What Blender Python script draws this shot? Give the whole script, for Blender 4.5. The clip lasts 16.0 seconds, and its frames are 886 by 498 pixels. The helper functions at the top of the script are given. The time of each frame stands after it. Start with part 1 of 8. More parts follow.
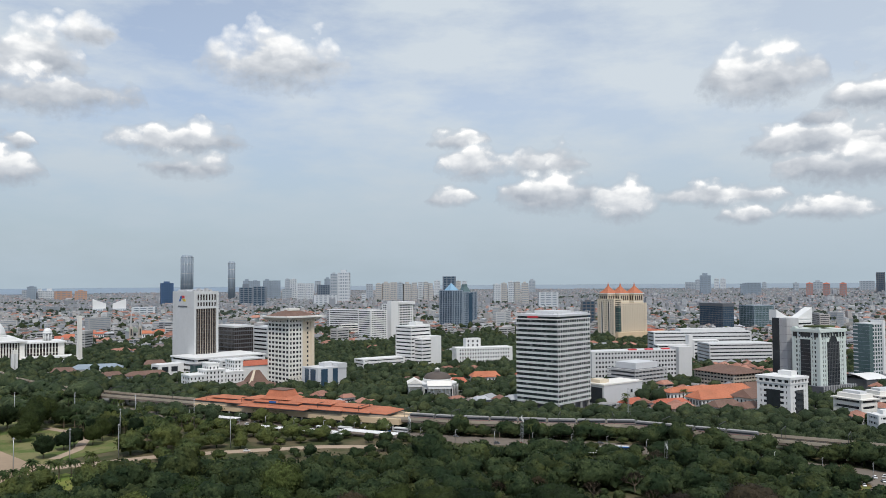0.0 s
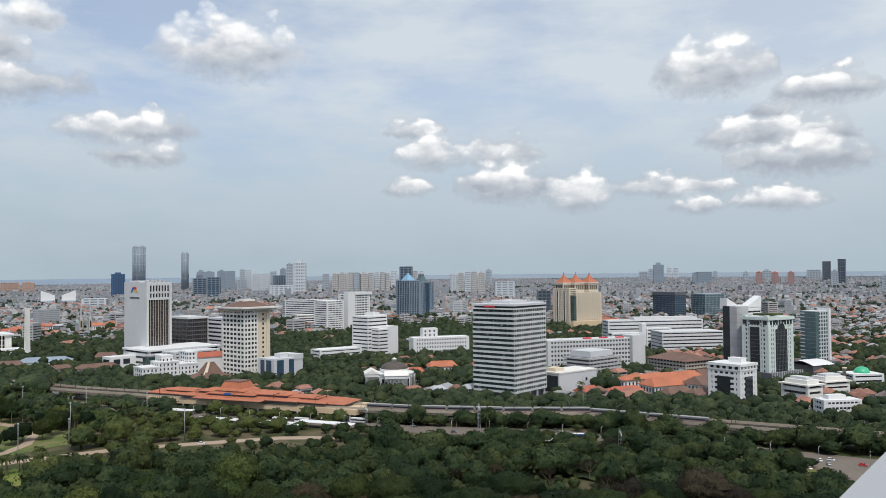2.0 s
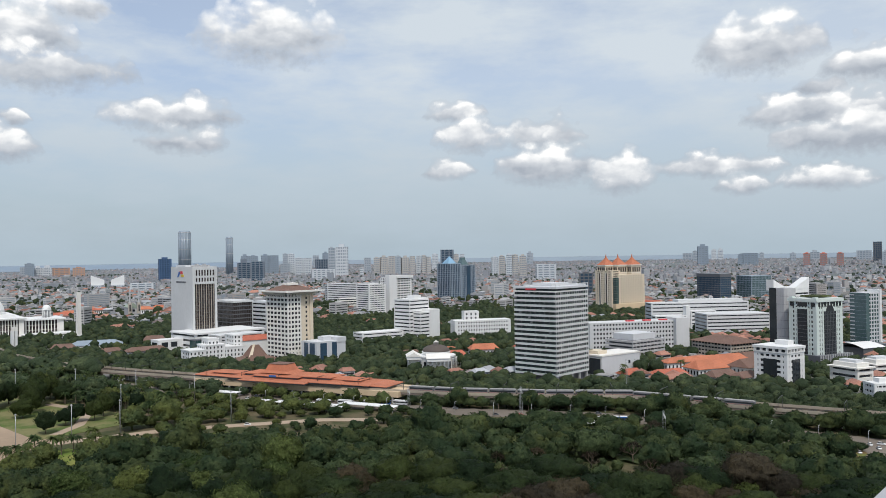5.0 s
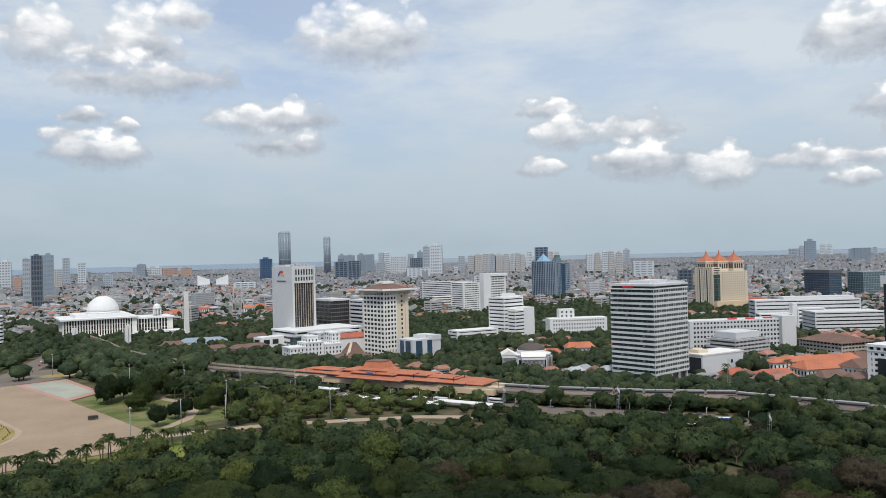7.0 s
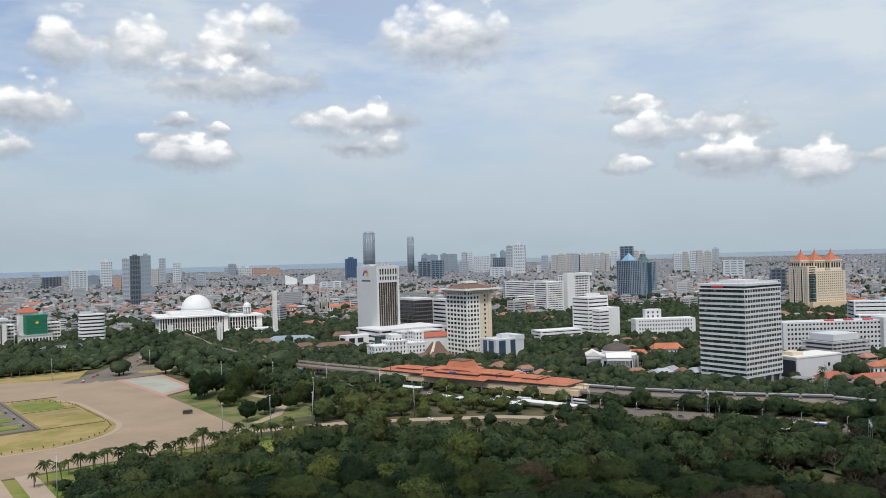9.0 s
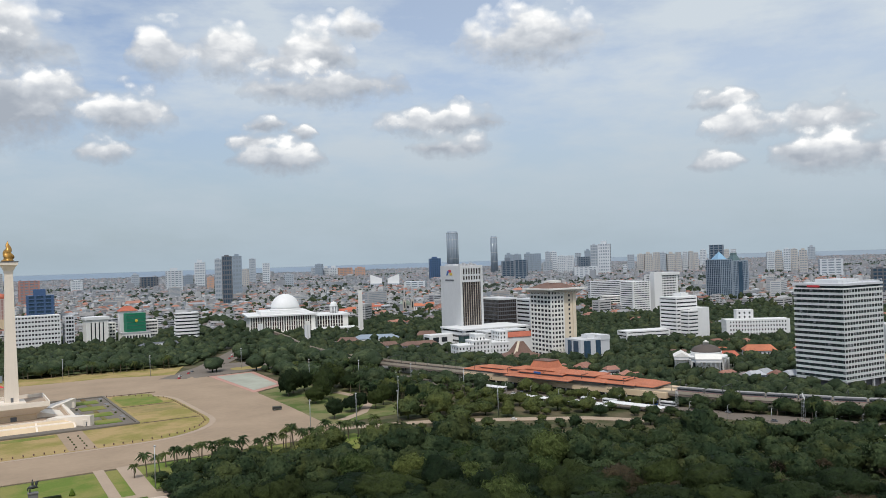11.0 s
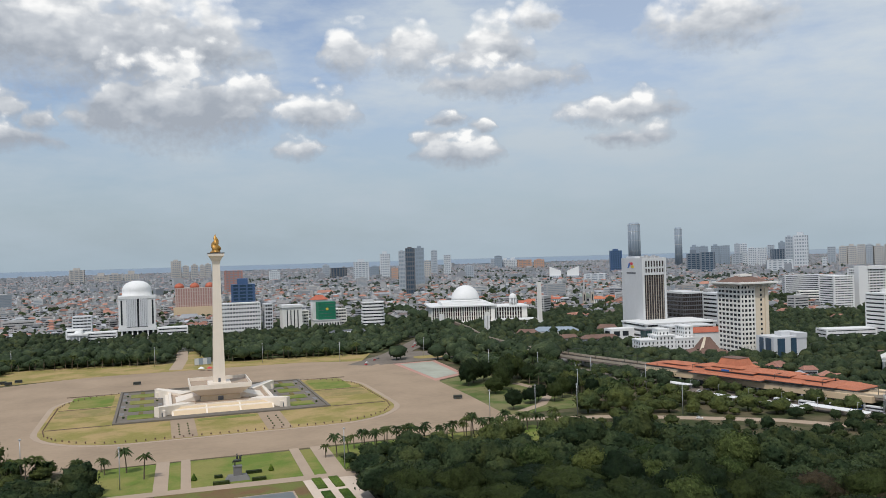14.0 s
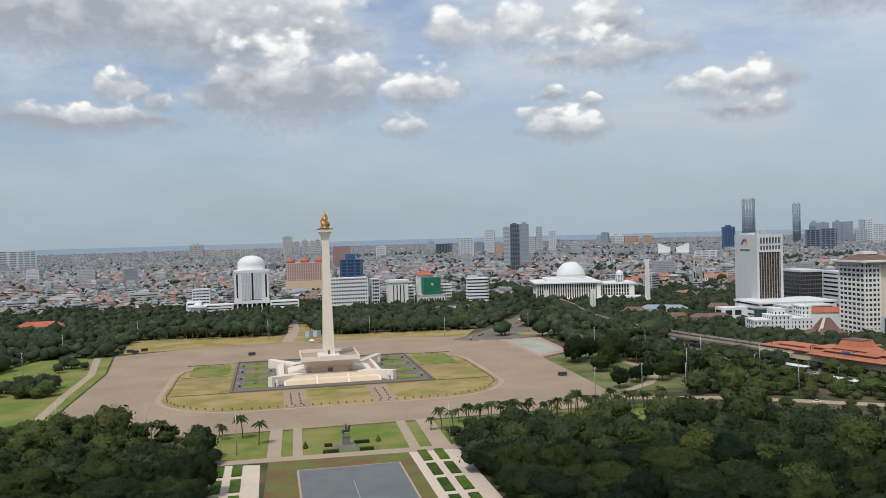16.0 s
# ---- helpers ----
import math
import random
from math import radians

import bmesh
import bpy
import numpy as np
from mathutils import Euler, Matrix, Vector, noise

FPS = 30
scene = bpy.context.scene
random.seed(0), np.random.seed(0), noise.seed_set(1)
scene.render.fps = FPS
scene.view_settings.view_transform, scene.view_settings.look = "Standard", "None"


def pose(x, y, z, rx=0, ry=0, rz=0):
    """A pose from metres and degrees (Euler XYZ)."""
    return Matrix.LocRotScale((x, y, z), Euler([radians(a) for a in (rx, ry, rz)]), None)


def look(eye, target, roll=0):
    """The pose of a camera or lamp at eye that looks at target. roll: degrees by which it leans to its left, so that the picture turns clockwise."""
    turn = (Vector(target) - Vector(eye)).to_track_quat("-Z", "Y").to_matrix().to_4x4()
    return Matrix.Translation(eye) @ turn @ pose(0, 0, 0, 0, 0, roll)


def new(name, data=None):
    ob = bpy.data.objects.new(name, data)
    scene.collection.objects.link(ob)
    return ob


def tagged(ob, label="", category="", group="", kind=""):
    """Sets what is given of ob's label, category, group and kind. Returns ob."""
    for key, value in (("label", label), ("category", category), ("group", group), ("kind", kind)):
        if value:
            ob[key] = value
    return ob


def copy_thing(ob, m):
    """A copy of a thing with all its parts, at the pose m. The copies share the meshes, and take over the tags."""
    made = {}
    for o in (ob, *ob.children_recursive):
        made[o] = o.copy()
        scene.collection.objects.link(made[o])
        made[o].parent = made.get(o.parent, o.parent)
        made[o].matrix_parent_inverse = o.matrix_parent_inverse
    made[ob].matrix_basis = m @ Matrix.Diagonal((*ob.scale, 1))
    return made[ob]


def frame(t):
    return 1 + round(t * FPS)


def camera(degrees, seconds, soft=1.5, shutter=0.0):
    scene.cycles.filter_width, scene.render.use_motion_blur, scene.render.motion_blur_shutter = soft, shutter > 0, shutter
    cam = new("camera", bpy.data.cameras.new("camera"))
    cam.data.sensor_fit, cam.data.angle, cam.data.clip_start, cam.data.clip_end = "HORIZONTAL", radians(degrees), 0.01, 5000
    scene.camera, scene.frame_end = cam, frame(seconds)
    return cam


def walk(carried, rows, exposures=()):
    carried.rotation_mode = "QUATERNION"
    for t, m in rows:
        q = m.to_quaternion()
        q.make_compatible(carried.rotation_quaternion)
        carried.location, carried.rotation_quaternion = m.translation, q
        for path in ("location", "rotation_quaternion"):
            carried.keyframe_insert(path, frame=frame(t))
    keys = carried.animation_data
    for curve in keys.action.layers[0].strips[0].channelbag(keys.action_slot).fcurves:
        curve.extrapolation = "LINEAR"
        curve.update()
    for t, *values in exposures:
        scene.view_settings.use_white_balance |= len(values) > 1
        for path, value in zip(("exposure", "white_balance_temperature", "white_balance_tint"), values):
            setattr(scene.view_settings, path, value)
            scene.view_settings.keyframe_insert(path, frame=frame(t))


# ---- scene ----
# ---------------------------------------------------------------- camera
EYE = 111.0
cam = camera(56.55, 16.0, soft=0.9)
ROWS = [  # seconds, yaw, pitch, roll
    (0.0, -49.5, 2.22, 0.4), (0.5, -50.33, 2.15, 0.27), (1.0, -51.11, 1.98, 0.32), (1.5, -51.86, 1.76, 0.43),
    (2.0, -52.5, 1.5, 0.58), (2.5, -52.86, 1.22, 0.68), (3.0, -52.86, 0.96, 0.67), (3.2, -52.76, 0.86, 0.68),
    (5.5, -48.16, 0.31, 1.11), (6.0, -46.46, 0.3, 1.34), (6.5, -44.72, 0.32, 1.47), (7.0, -43.12, 0.36, 1.44),
    (7.5, -41.73, 0.41, 1.35), (8.0, -40.35, 0.43, 1.33), (8.5, -38.89, 0.44, 1.43), (9.0, -37.36, 0.48, 1.58),
    (11.5, -29.82, 0.71, 1.72), (12.0, -27.82, 0.82, 1.66), (12.5, -25.7, 0.82, 1.61), (13.0, -23.68, 0.71, 1.61),
    (13.5, -21.44, 0.57, 1.61), (14.0, -19.15, 0.43, 1.64), (14.5, -16.9, 0.25, 1.73), (15.0, -14.86, -0.01, 1.79),
    (15.5, -13.18, -0.44, 1.77), (16.0, -11.88, -1.03, 1.56),
]
walk(cam, [(t, pose(0, 0, EYE, 90 + pitch, roll, yaw)) for t, yaw, pitch, roll in ROWS], exposures=[(0.0, 0.06), (3.2, 0.08), (6.0, 0.09), (9.0, 0.09), (12.5, -0.02), (16.0, -0.05)])

# ---------------------------------------------------------------- sky and sun
SUN_AZ, SUN_EL = 221.0, 57.0        # clockwise from north (y), above the horizon
SKY = 0.12


def node(tree, kind, **settings):
    n = tree.nodes.new(kind)
    for key, value in settings.items():
        setattr(n, key, value)
    return n


def math_node(tree, op, a, b=None, clamp=False):
    n = node(tree, "ShaderNodeMath", operation=op, use_clamp=clamp)
    for i, v in enumerate((a, b)):
        if v is None:
            continue
        if isinstance(v, (int, float)):
            n.inputs[i].default_value = v
        else:
            tree.links.new(v, n.inputs[i])
    return n.outputs[0]


def vec_node(tree, op, a, b=None):
    n = node(tree, "ShaderNodeVectorMath", operation=op)
    for i, v in enumerate((a, b)):
        if v is None:
            continue
        if isinstance(v, tuple):
            n.inputs[i].default_value = v
        else:
            tree.links.new(v, n.inputs[i])
    return n.outputs["Value"] if op == "LENGTH" else n.outputs["Vector"]


def mix_node(tree, fac, a, b, blend="MIX"):
    n = node(tree, "ShaderNodeMix", data_type="RGBA", blend_type=blend)
    for i, v in ((0, fac), (6, a), (7, b)):
        if isinstance(v, (int, float, tuple)):
            n.inputs[i].default_value = v
        else:
            tree.links.new(v, n.inputs[i])
    return n.outputs[2]


def noise_node(tree, vec, scale, detail=4.0, rough=0.55):
    n = node(tree, "ShaderNodeTexNoise")
    n.inputs["Scale"].default_value, n.inputs["Detail"].default_value, n.inputs["Roughness"].default_value = scale, detail, rough
    if vec is not None:
        tree.links.new(vec, n.inputs["Vector"])
    return n


def ramp_node(tree, fac, *stops):
    n = node(tree, "ShaderNodeValToRGB")
    while len(n.color_ramp.elements) < len(stops):
        n.color_ramp.elements.new(0.5)
    for e, (p, c) in zip(n.color_ramp.elements, stops):
        e.position, e.color = p, (*c, 1) if len(c) == 3 else c
    tree.links.new(fac, n.inputs[0])
    return n.outputs[0]


# cumulus: azimuth of the middle, elevation of the base, half width, height in degrees, greyness
CLOUDS = []


def bank(*clouds):
    CLOUDS.extend(clouds)


bank((38.0, 13.3, 4.3, 3.7, 0), (31.8, 8.5, 4.0, 2.3, 0), (32.3, 7.0, 2.6, 1.6, 0.3), (50.7, 9.1, 1.9, 1.4, 0))
bank((51.9, 7.2, 2.4, 2.1, 0), (56.7, 7.1, 2.4, 2.3, 0), (57.1, 4.9, 3.2, 2.2, 0.4), (61.8, 4.2, 2.1, 2.4, 0.1))
bank((50.2, 5.3, 1.8, 1.3, 0), (68.1, 4.9, 3.9, 1.6, 0), (69.7, 3.8, 1.7, 1.1, 0.1), (74.8, 3.8, 2.8, 1.3, 0))
bank((70.9, 11.5, 3.4, 3.2, 0.35), (74.5, 9.5, 1.4, 1.5, 0.3), (73.0, 7.8, 2.8, 1.9, 0.5), (76.7, 7.2, 2.5, 2.4, 0.5))
bank((76.0, 6.0, 4.0, 2.1, 0.6), (77.7, 10.3, 2.8, 2.1, 0.5))
bank((13.0, 12.6, 1.7, 3.1, 0.1), (17.1, 12.7, 2.4, 3.1, 0), (20.9, 12.6, 2.1, 1.6, 0), (23.2, 12.4, 2.3, 3.8, 0.1))
bank((26.3, 15.1, 1.8, 1.6, 0.2), (23.6, 10.9, 4.9, 2.3, 0.3), (19.8, 8.8, 1.4, 1.1, 0), (18.9, 7.5, 1.9, 1.5, 0))
bank((20.4, 6.3, 2.8, 2.1, 0.3), (22.4, 8.4, 0.9, 1.0, 0.1), (10.8, 9.0, 2.2, 2.3, 0.3), (9.9, 7.3, 1.3, 1.1, 0.2))
bank((-13.4, 12.0, 5.0, 5.4, 0.85), (-7.0, 12.0, 6.0, 6.4, 0.7), (-1.5, 11.3, 7.6, 6.2, 0.45), (-9.1, 9.2, 1.7, 1.9, 0.2))
bank((-6.9, 8.5, 0.9, 1.5, 0.4), (-11.2, 7.2, 5.0, 1.6, 0.8), (-2.4, 8.6, 2.6, 2.1, 0.5), (1.6, 8.0, 5.4, 4.6, 0.75))
bank((6.2, 10.3, 2.7, 1.8, 0.4), (10.8, 8.8, 2.6, 2.6, 0.2), (9.4, 6.9, 1.6, 1.6, 0.1))


def build_clouds(t, az, el, p):
    """Heaped clouds over flat bases: returns how far each place of the sky is covered, and its lightness."""
    warp = vec_node(t, "MULTIPLY", vec_node(t, "SUBTRACT", noise_node(t, p, 0.7, 3, 0.5).outputs["Color"], (0.5, 0.5, 0.5)), (0.9, 0.6, 0))
    q = vec_node(t, "ADD", p, warp)
    lumps = []
    for scale in (0.62, 1.6):
        n = node(t, "ShaderNodeTexVoronoi", feature="SMOOTH_F1", voronoi_dimensions="2D")
        n.inputs["Scale"].default_value, n.inputs["Smoothness"].default_value = scale, 0.9
        t.links.new(vec_node(t, "MULTIPLY", q, (0.72, 1.2, 1)), n.inputs["Vector"])
        lumps.append(n.outputs["Distance"])
    fray = math_node(t, "SUBTRACT", noise_node(t, p, 2.2, 6, 0.6).outputs[0], 0.5)
    bend = vec_node(t, "SUBTRACT", noise_node(t, p, 0.42, 5, 0.6).outputs["Color"], (0.5, 0.5, 0.5))
    bent = node(t, "ShaderNodeSeparateXYZ")
    t.links.new(vec_node(t, "ADD", p, vec_node(t, "MULTIPLY", bend, (2.2, 1.3, 0))), bent.inputs[0])
    az, el = bent.outputs[0], bent.outputs[1]
    heap = math_node(t, "SUBTRACT", 1.22, math_node(t, "ADD", math_node(t, "MULTIPLY", lumps[0], 0.58), math_node(t, "MULTIPLY", lumps[1], 0.24)))
    heap = math_node(t, "ADD", heap, math_node(t, "MULTIPLY", fray, 0.2))          # about 0.4 to 1.1
    folds = noise_node(t, vec_node(t, "MULTIPLY", q, (0.8, 1.3, 1)), 0.55, 3, 0.5).outputs[0]
    relief = math_node(t, "ADD", math_node(t, "MULTIPLY", math_node(t, "SUBTRACT", folds, 0.5), 1.35), math_node(t, "MULTIPLY", math_node(t, "SUBTRACT", heap, 0.84), 0.45))
    cover, light = None, None
    for a, base, w, h, grey in CLOUDS:
        u = math_node(t, "MULTIPLY", math_node(t, "SUBTRACT", az, a), 0.78 / w)
        open_ = math_node(t, "SUBTRACT", 1.0, math_node(t, "MULTIPLY", u, u))
        env = math_node(t, "MINIMUM", math_node(t, "MULTIPLY", open_, 5.0), math_node(t, "POWER", math_node(t, "MAXIMUM", open_, 0.0), 0.4))
        up = math_node(t, "MULTIPLY", math_node(t, "SUBTRACT", el, base - 0.1 * h), 0.86 / h)
        top = math_node(t, "SUBTRACT", math_node(t, "MULTIPLY", env, math_node(t, "MULTIPLY", heap, 1.12 + 0.3 * grey)), up)
        foot = math_node(t, "ADD", math_node(t, "MULTIPLY", up, 1.1), math_node(t, "SUBTRACT", math_node(t, "ADD", math_node(t, "MULTIPLY", fray, 0.5), 0.14), math_node(t, "MULTIPLY", math_node(t, "MULTIPLY", u, u), 0.45)))
        c = math_node(t, "MULTIPLY", math_node(t, "MINIMUM", math_node(t, "MULTIPLY", top, 3.0), math_node(t, "MULTIPLY", foot, 2.3)), 1.0, clamp=True)
        bright = math_node(t, "ADD", math_node(t, "ADD", math_node(t, "MULTIPLY", up, 1.1), -0.08 - 0.42 * grey), relief, clamp=True)
        if cover is None:
            cover, light = c, bright
        else:
            cover = math_node(t, "MAXIMUM", cover, c)
            m = node(t, "ShaderNodeMix", data_type="FLOAT")
            for i, v in ((0, c), (2, light), (3, bright)):
                t.links.new(v, m.inputs[i])
            light = m.outputs[0]
    return cover, light


def build_world():
    w = bpy.data.worlds.new("sky")
    scene.world = w
    w.use_nodes = True
    t = w.node_tree
    t.nodes.clear()
    sky = node(t, "ShaderNodeTexSky", sky_type="NISHITA", sun_disc=False, sun_elevation=radians(SUN_EL), sun_rotation=radians(SUN_AZ), altitude=100, air_density=1.0, dust_density=2.0, ozone_density=1.0)
    co = node(t, "ShaderNodeTexCoord").outputs["Generated"]
    sep = node(t, "ShaderNodeSeparateXYZ")
    t.links.new(co, sep.inputs[0])
    az = math_node(t, "MULTIPLY", math_node(t, "ARCTAN2", sep.outputs[0], sep.outputs[1]), 180 / math.pi)
    el = math_node(t, "MULTIPLY", math_node(t, "ARCSINE", sep.outputs[2]), 180 / math.pi)
    comb = node(t, "ShaderNodeCombineXYZ")
    t.links.new(az, comb.inputs[0]), t.links.new(el, comb.inputs[1])
    p = comb.outputs[0]
    cover, light = build_clouds(t, az, el, p)
    cover = math_node(t, "MULTIPLY", cover, 0.97)
    k = 1 / SKY
    cloud = ramp_node(t, light, (0.0, (0.38 * k, 0.42 * k, 0.48 * k)), (0.45, (0.62 * k, 0.65 * k, 0.69 * k)), (0.85, (1.01 * k, 1.01 * k, 1.0 * k)))
    # thin high veil, streaked, thicker towards the horizon
    streak = noise_node(t, vec_node(t, "MULTIPLY", p, (0.45, 1.3, 1)), 0.16, 7, 0.6).outputs[0]
    side = math_node(t, "MULTIPLY", math_node(t, "ADD", az, 20), 1 / 100.0, clamp=True)
    veil = math_node(t, "ADD", math_node(t, "MULTIPLY", ramp_node(t, streak, (0.39, (0, 0, 0)), (0.61, (0.72, 0.72, 0.72))), 1.0), math_node(t, "ADD", math_node(t, "MULTIPLY", side, 0.4), 0.08), clamp=True)
    base = mix_node(t, veil, mix_node(t, 1.0, sky.outputs[0], (0.95, 1.0, 1.12, 1), "MULTIPLY"), (0.58 * k, 0.65 * k, 0.72 * k, 1))
    east = ramp_node(t, math_node(t, "MULTIPLY", math_node(t, "ADD", az, 10), 1 / 90.0, clamp=True), (0.0, (0, 0, 0)), (1.0, (0.45, 0.45, 0.45)))
    base = mix_node(t, east, base, (0.66 * k, 0.72 * k, 0.77 * k, 1))     # brighter haze in the east
    low = ramp_node(t, math_node(t, "MULTIPLY", el, 1 / 12.0, clamp=True), (0.0, (0.9, 0.9, 0.9)), (1.0, (0, 0, 0)))
    base = mix_node(t, low, base, (0.38 * k, 0.47 * k, 0.54 * k, 1))
    bg = node(t, "ShaderNodeBackground")
    t.links.new(mix_node(t, cover, base, cloud), bg.inputs[0])
    bg.inputs[1].default_value = SKY
    t.links.new(bg.outputs[0], node(t, "ShaderNodeOutputWorld").inputs[0])


build_world()
sun = new("sun", bpy.data.lights.new("sun", "SUN"))
sun.data.energy, sun.data.angle, sun.data.color = 2.5, radians(0.6), (1.0, 0.96, 0.9)
s_az, s_el = radians(SUN_AZ), radians(SUN_EL)
sun.matrix_world = look((0, 0, 0), (-math.sin(s_az) * math.cos(s_el), -math.cos(s_az) * math.cos(s_el), -math.sin(s_el)))
sun.location = (0, 0, 400)


# ---------------------------------------------------------------- materials
def mat(name, color, rough=0.7, metal=0.0, vary=0.18, scale=0.25, stain=0.15, stain_scale=0.04, bump=0.0, bump_scale=2.0, per_object=0.0, island=0.0, streak=0.0, spec=0.5):
    """A painted, stony or earthy surface: grain and stains at two scales, streaks down walls, small relief."""
    m = bpy.data.materials.new(name)
    m.use_nodes = True
    t = m.node_tree
    b = t.nodes["Principled BSDF"]
    b.inputs["Roughness"].default_value, b.inputs["Metallic"].default_value, b.inputs["Specular IOR Level"].default_value = rough, metal, spec
    co = node(t, "ShaderNodeTexCoord").outputs["Object"]
    n1 = noise_node(t, co, scale, 5, 0.6).outputs[0]
    n2 = noise_node(t, co, stain_scale, 3, 0.55).outputs[0]
    v = math_node(t, "ADD", math_node(t, "MULTIPLY", math_node(t, "SUBTRACT", n1, 0.5), 2 * vary), math_node(t, "MULTIPLY", math_node(t, "SUBTRACT", n2, 0.5), 2 * stain))
    if streak:
        n3 = noise_node(t, vec_node(t, "MULTIPLY", co, (1.1, 1.1, 0.05)), 0.9, 4, 0.6).outputs[0]
        v = math_node(t, "ADD", v, math_node(t, "MULTIPLY", math_node(t, "SUBTRACT", n3, 0.5), 2 * streak))
    if per_object:
        v = math_node(t, "ADD", v, math_node(t, "MULTIPLY", math_node(t, "SUBTRACT", node(t, "ShaderNodeObjectInfo").outputs["Random"], 0.5), 2 * per_object))
    if island:
        v = math_node(t, "ADD", v, math_node(t, "MULTIPLY", math_node(t, "SUBTRACT", node(t, "ShaderNodeNewGeometry").outputs["Random Per Island"], 0.5), 2 * island))
    comb, f = node(t, "ShaderNodeCombineColor"), math_node(t, "ADD", v, 1.0)
    for i in range(3):
        t.links.new(f, comb.inputs[i])
    c = mix_node(t, 1.0, (*color, 1), comb.outputs[0], "MULTIPLY")
    t.links.new(c, b.inputs["Base Color"])
    if bump:
        bn = node(t, "ShaderNodeBump")
        bn.inputs["Strength"].default_value, bn.inputs["Distance"].default_value = bump, 0.3
        t.links.new(noise_node(t, co, bump_scale, 4, 0.6).outputs[0], bn.inputs["Height"])
        t.links.new(bn.outputs[0], b.inputs["Normal"])
    return m


def glass(name, color, rough=0.12, spec=0.6):
    """Window glass of a far building: dark rooms behind a reflecting pane, some panes with blinds."""
    m = mat(name, color, rough, 0.0, vary=0.35, scale=0.35, stain=0.3, stain_scale=0.1, spec=spec)
    return m


def roof_mat(name, color, island=0.0):
    """Clay tiles: courses as fine ribs down the slope, weathered patches."""
    m = mat(name, color, 0.8, vary=0.25, scale=0.5, stain=0.3, stain_scale=0.08, island=island)
    t = m.node_tree
    wave = node(t, "ShaderNodeTexWave", wave_type="BANDS", bands_direction="X")
    wave.inputs["Scale"].default_value, wave.inputs["Distortion"].default_value = 1.2, 0.6
    t.links.new(node(t, "ShaderNodeTexCoord").outputs["Object"], wave.inputs["Vector"])
    bn = node(t, "ShaderNodeBump")
    bn.inputs["Strength"].default_value, bn.inputs["Distance"].default_value = 0.5, 0.15
    t.links.new(wave.outputs[1], bn.inputs["Height"])
    t.links.new(bn.outputs[0], t.nodes["Principled BSDF"].inputs["Normal"])
    return m


def two_tone(name, a, b, scale, lo=0.42, hi=0.58, rough=0.95, fine=0.2):
    """Ground that changes between two colours in patches."""
    m = mat(name, (1, 1, 1), rough, vary=fine, scale=0.9, stain=0.12, stain_scale=0.05, bump=0.3, bump_scale=1.0, spec=0.2)
    t = m.node_tree
    co = node(t, "ShaderNodeTexCoord").outputs["Object"]
    c = ramp_node(t, noise_node(t, co, scale, 6, 0.62).outputs[0], (lo, a), (hi, b))
    mul = [n for n in t.nodes if n.bl_idname == "ShaderNodeMix"][0]
    t.links.new(c, mul.inputs[6])
    return m


def palette_mat(name, stops, rough=0.85, vary=0.12):
    """Paint that differs from house to house, out of a row of colours."""
    m = mat(name, (1, 1, 1), rough, vary=vary, scale=0.12, stain=0.12, stain_scale=0.03, streak=0.06)
    t = m.node_tree
    c = ramp_node(t, node(t, "ShaderNodeNewGeometry").outputs["Random Per Island"], *stops)
    mul = [n for n in t.nodes if n.bl_idname == "ShaderNodeMix"][0]
    t.links.new(c, mul.inputs[6])
    return m


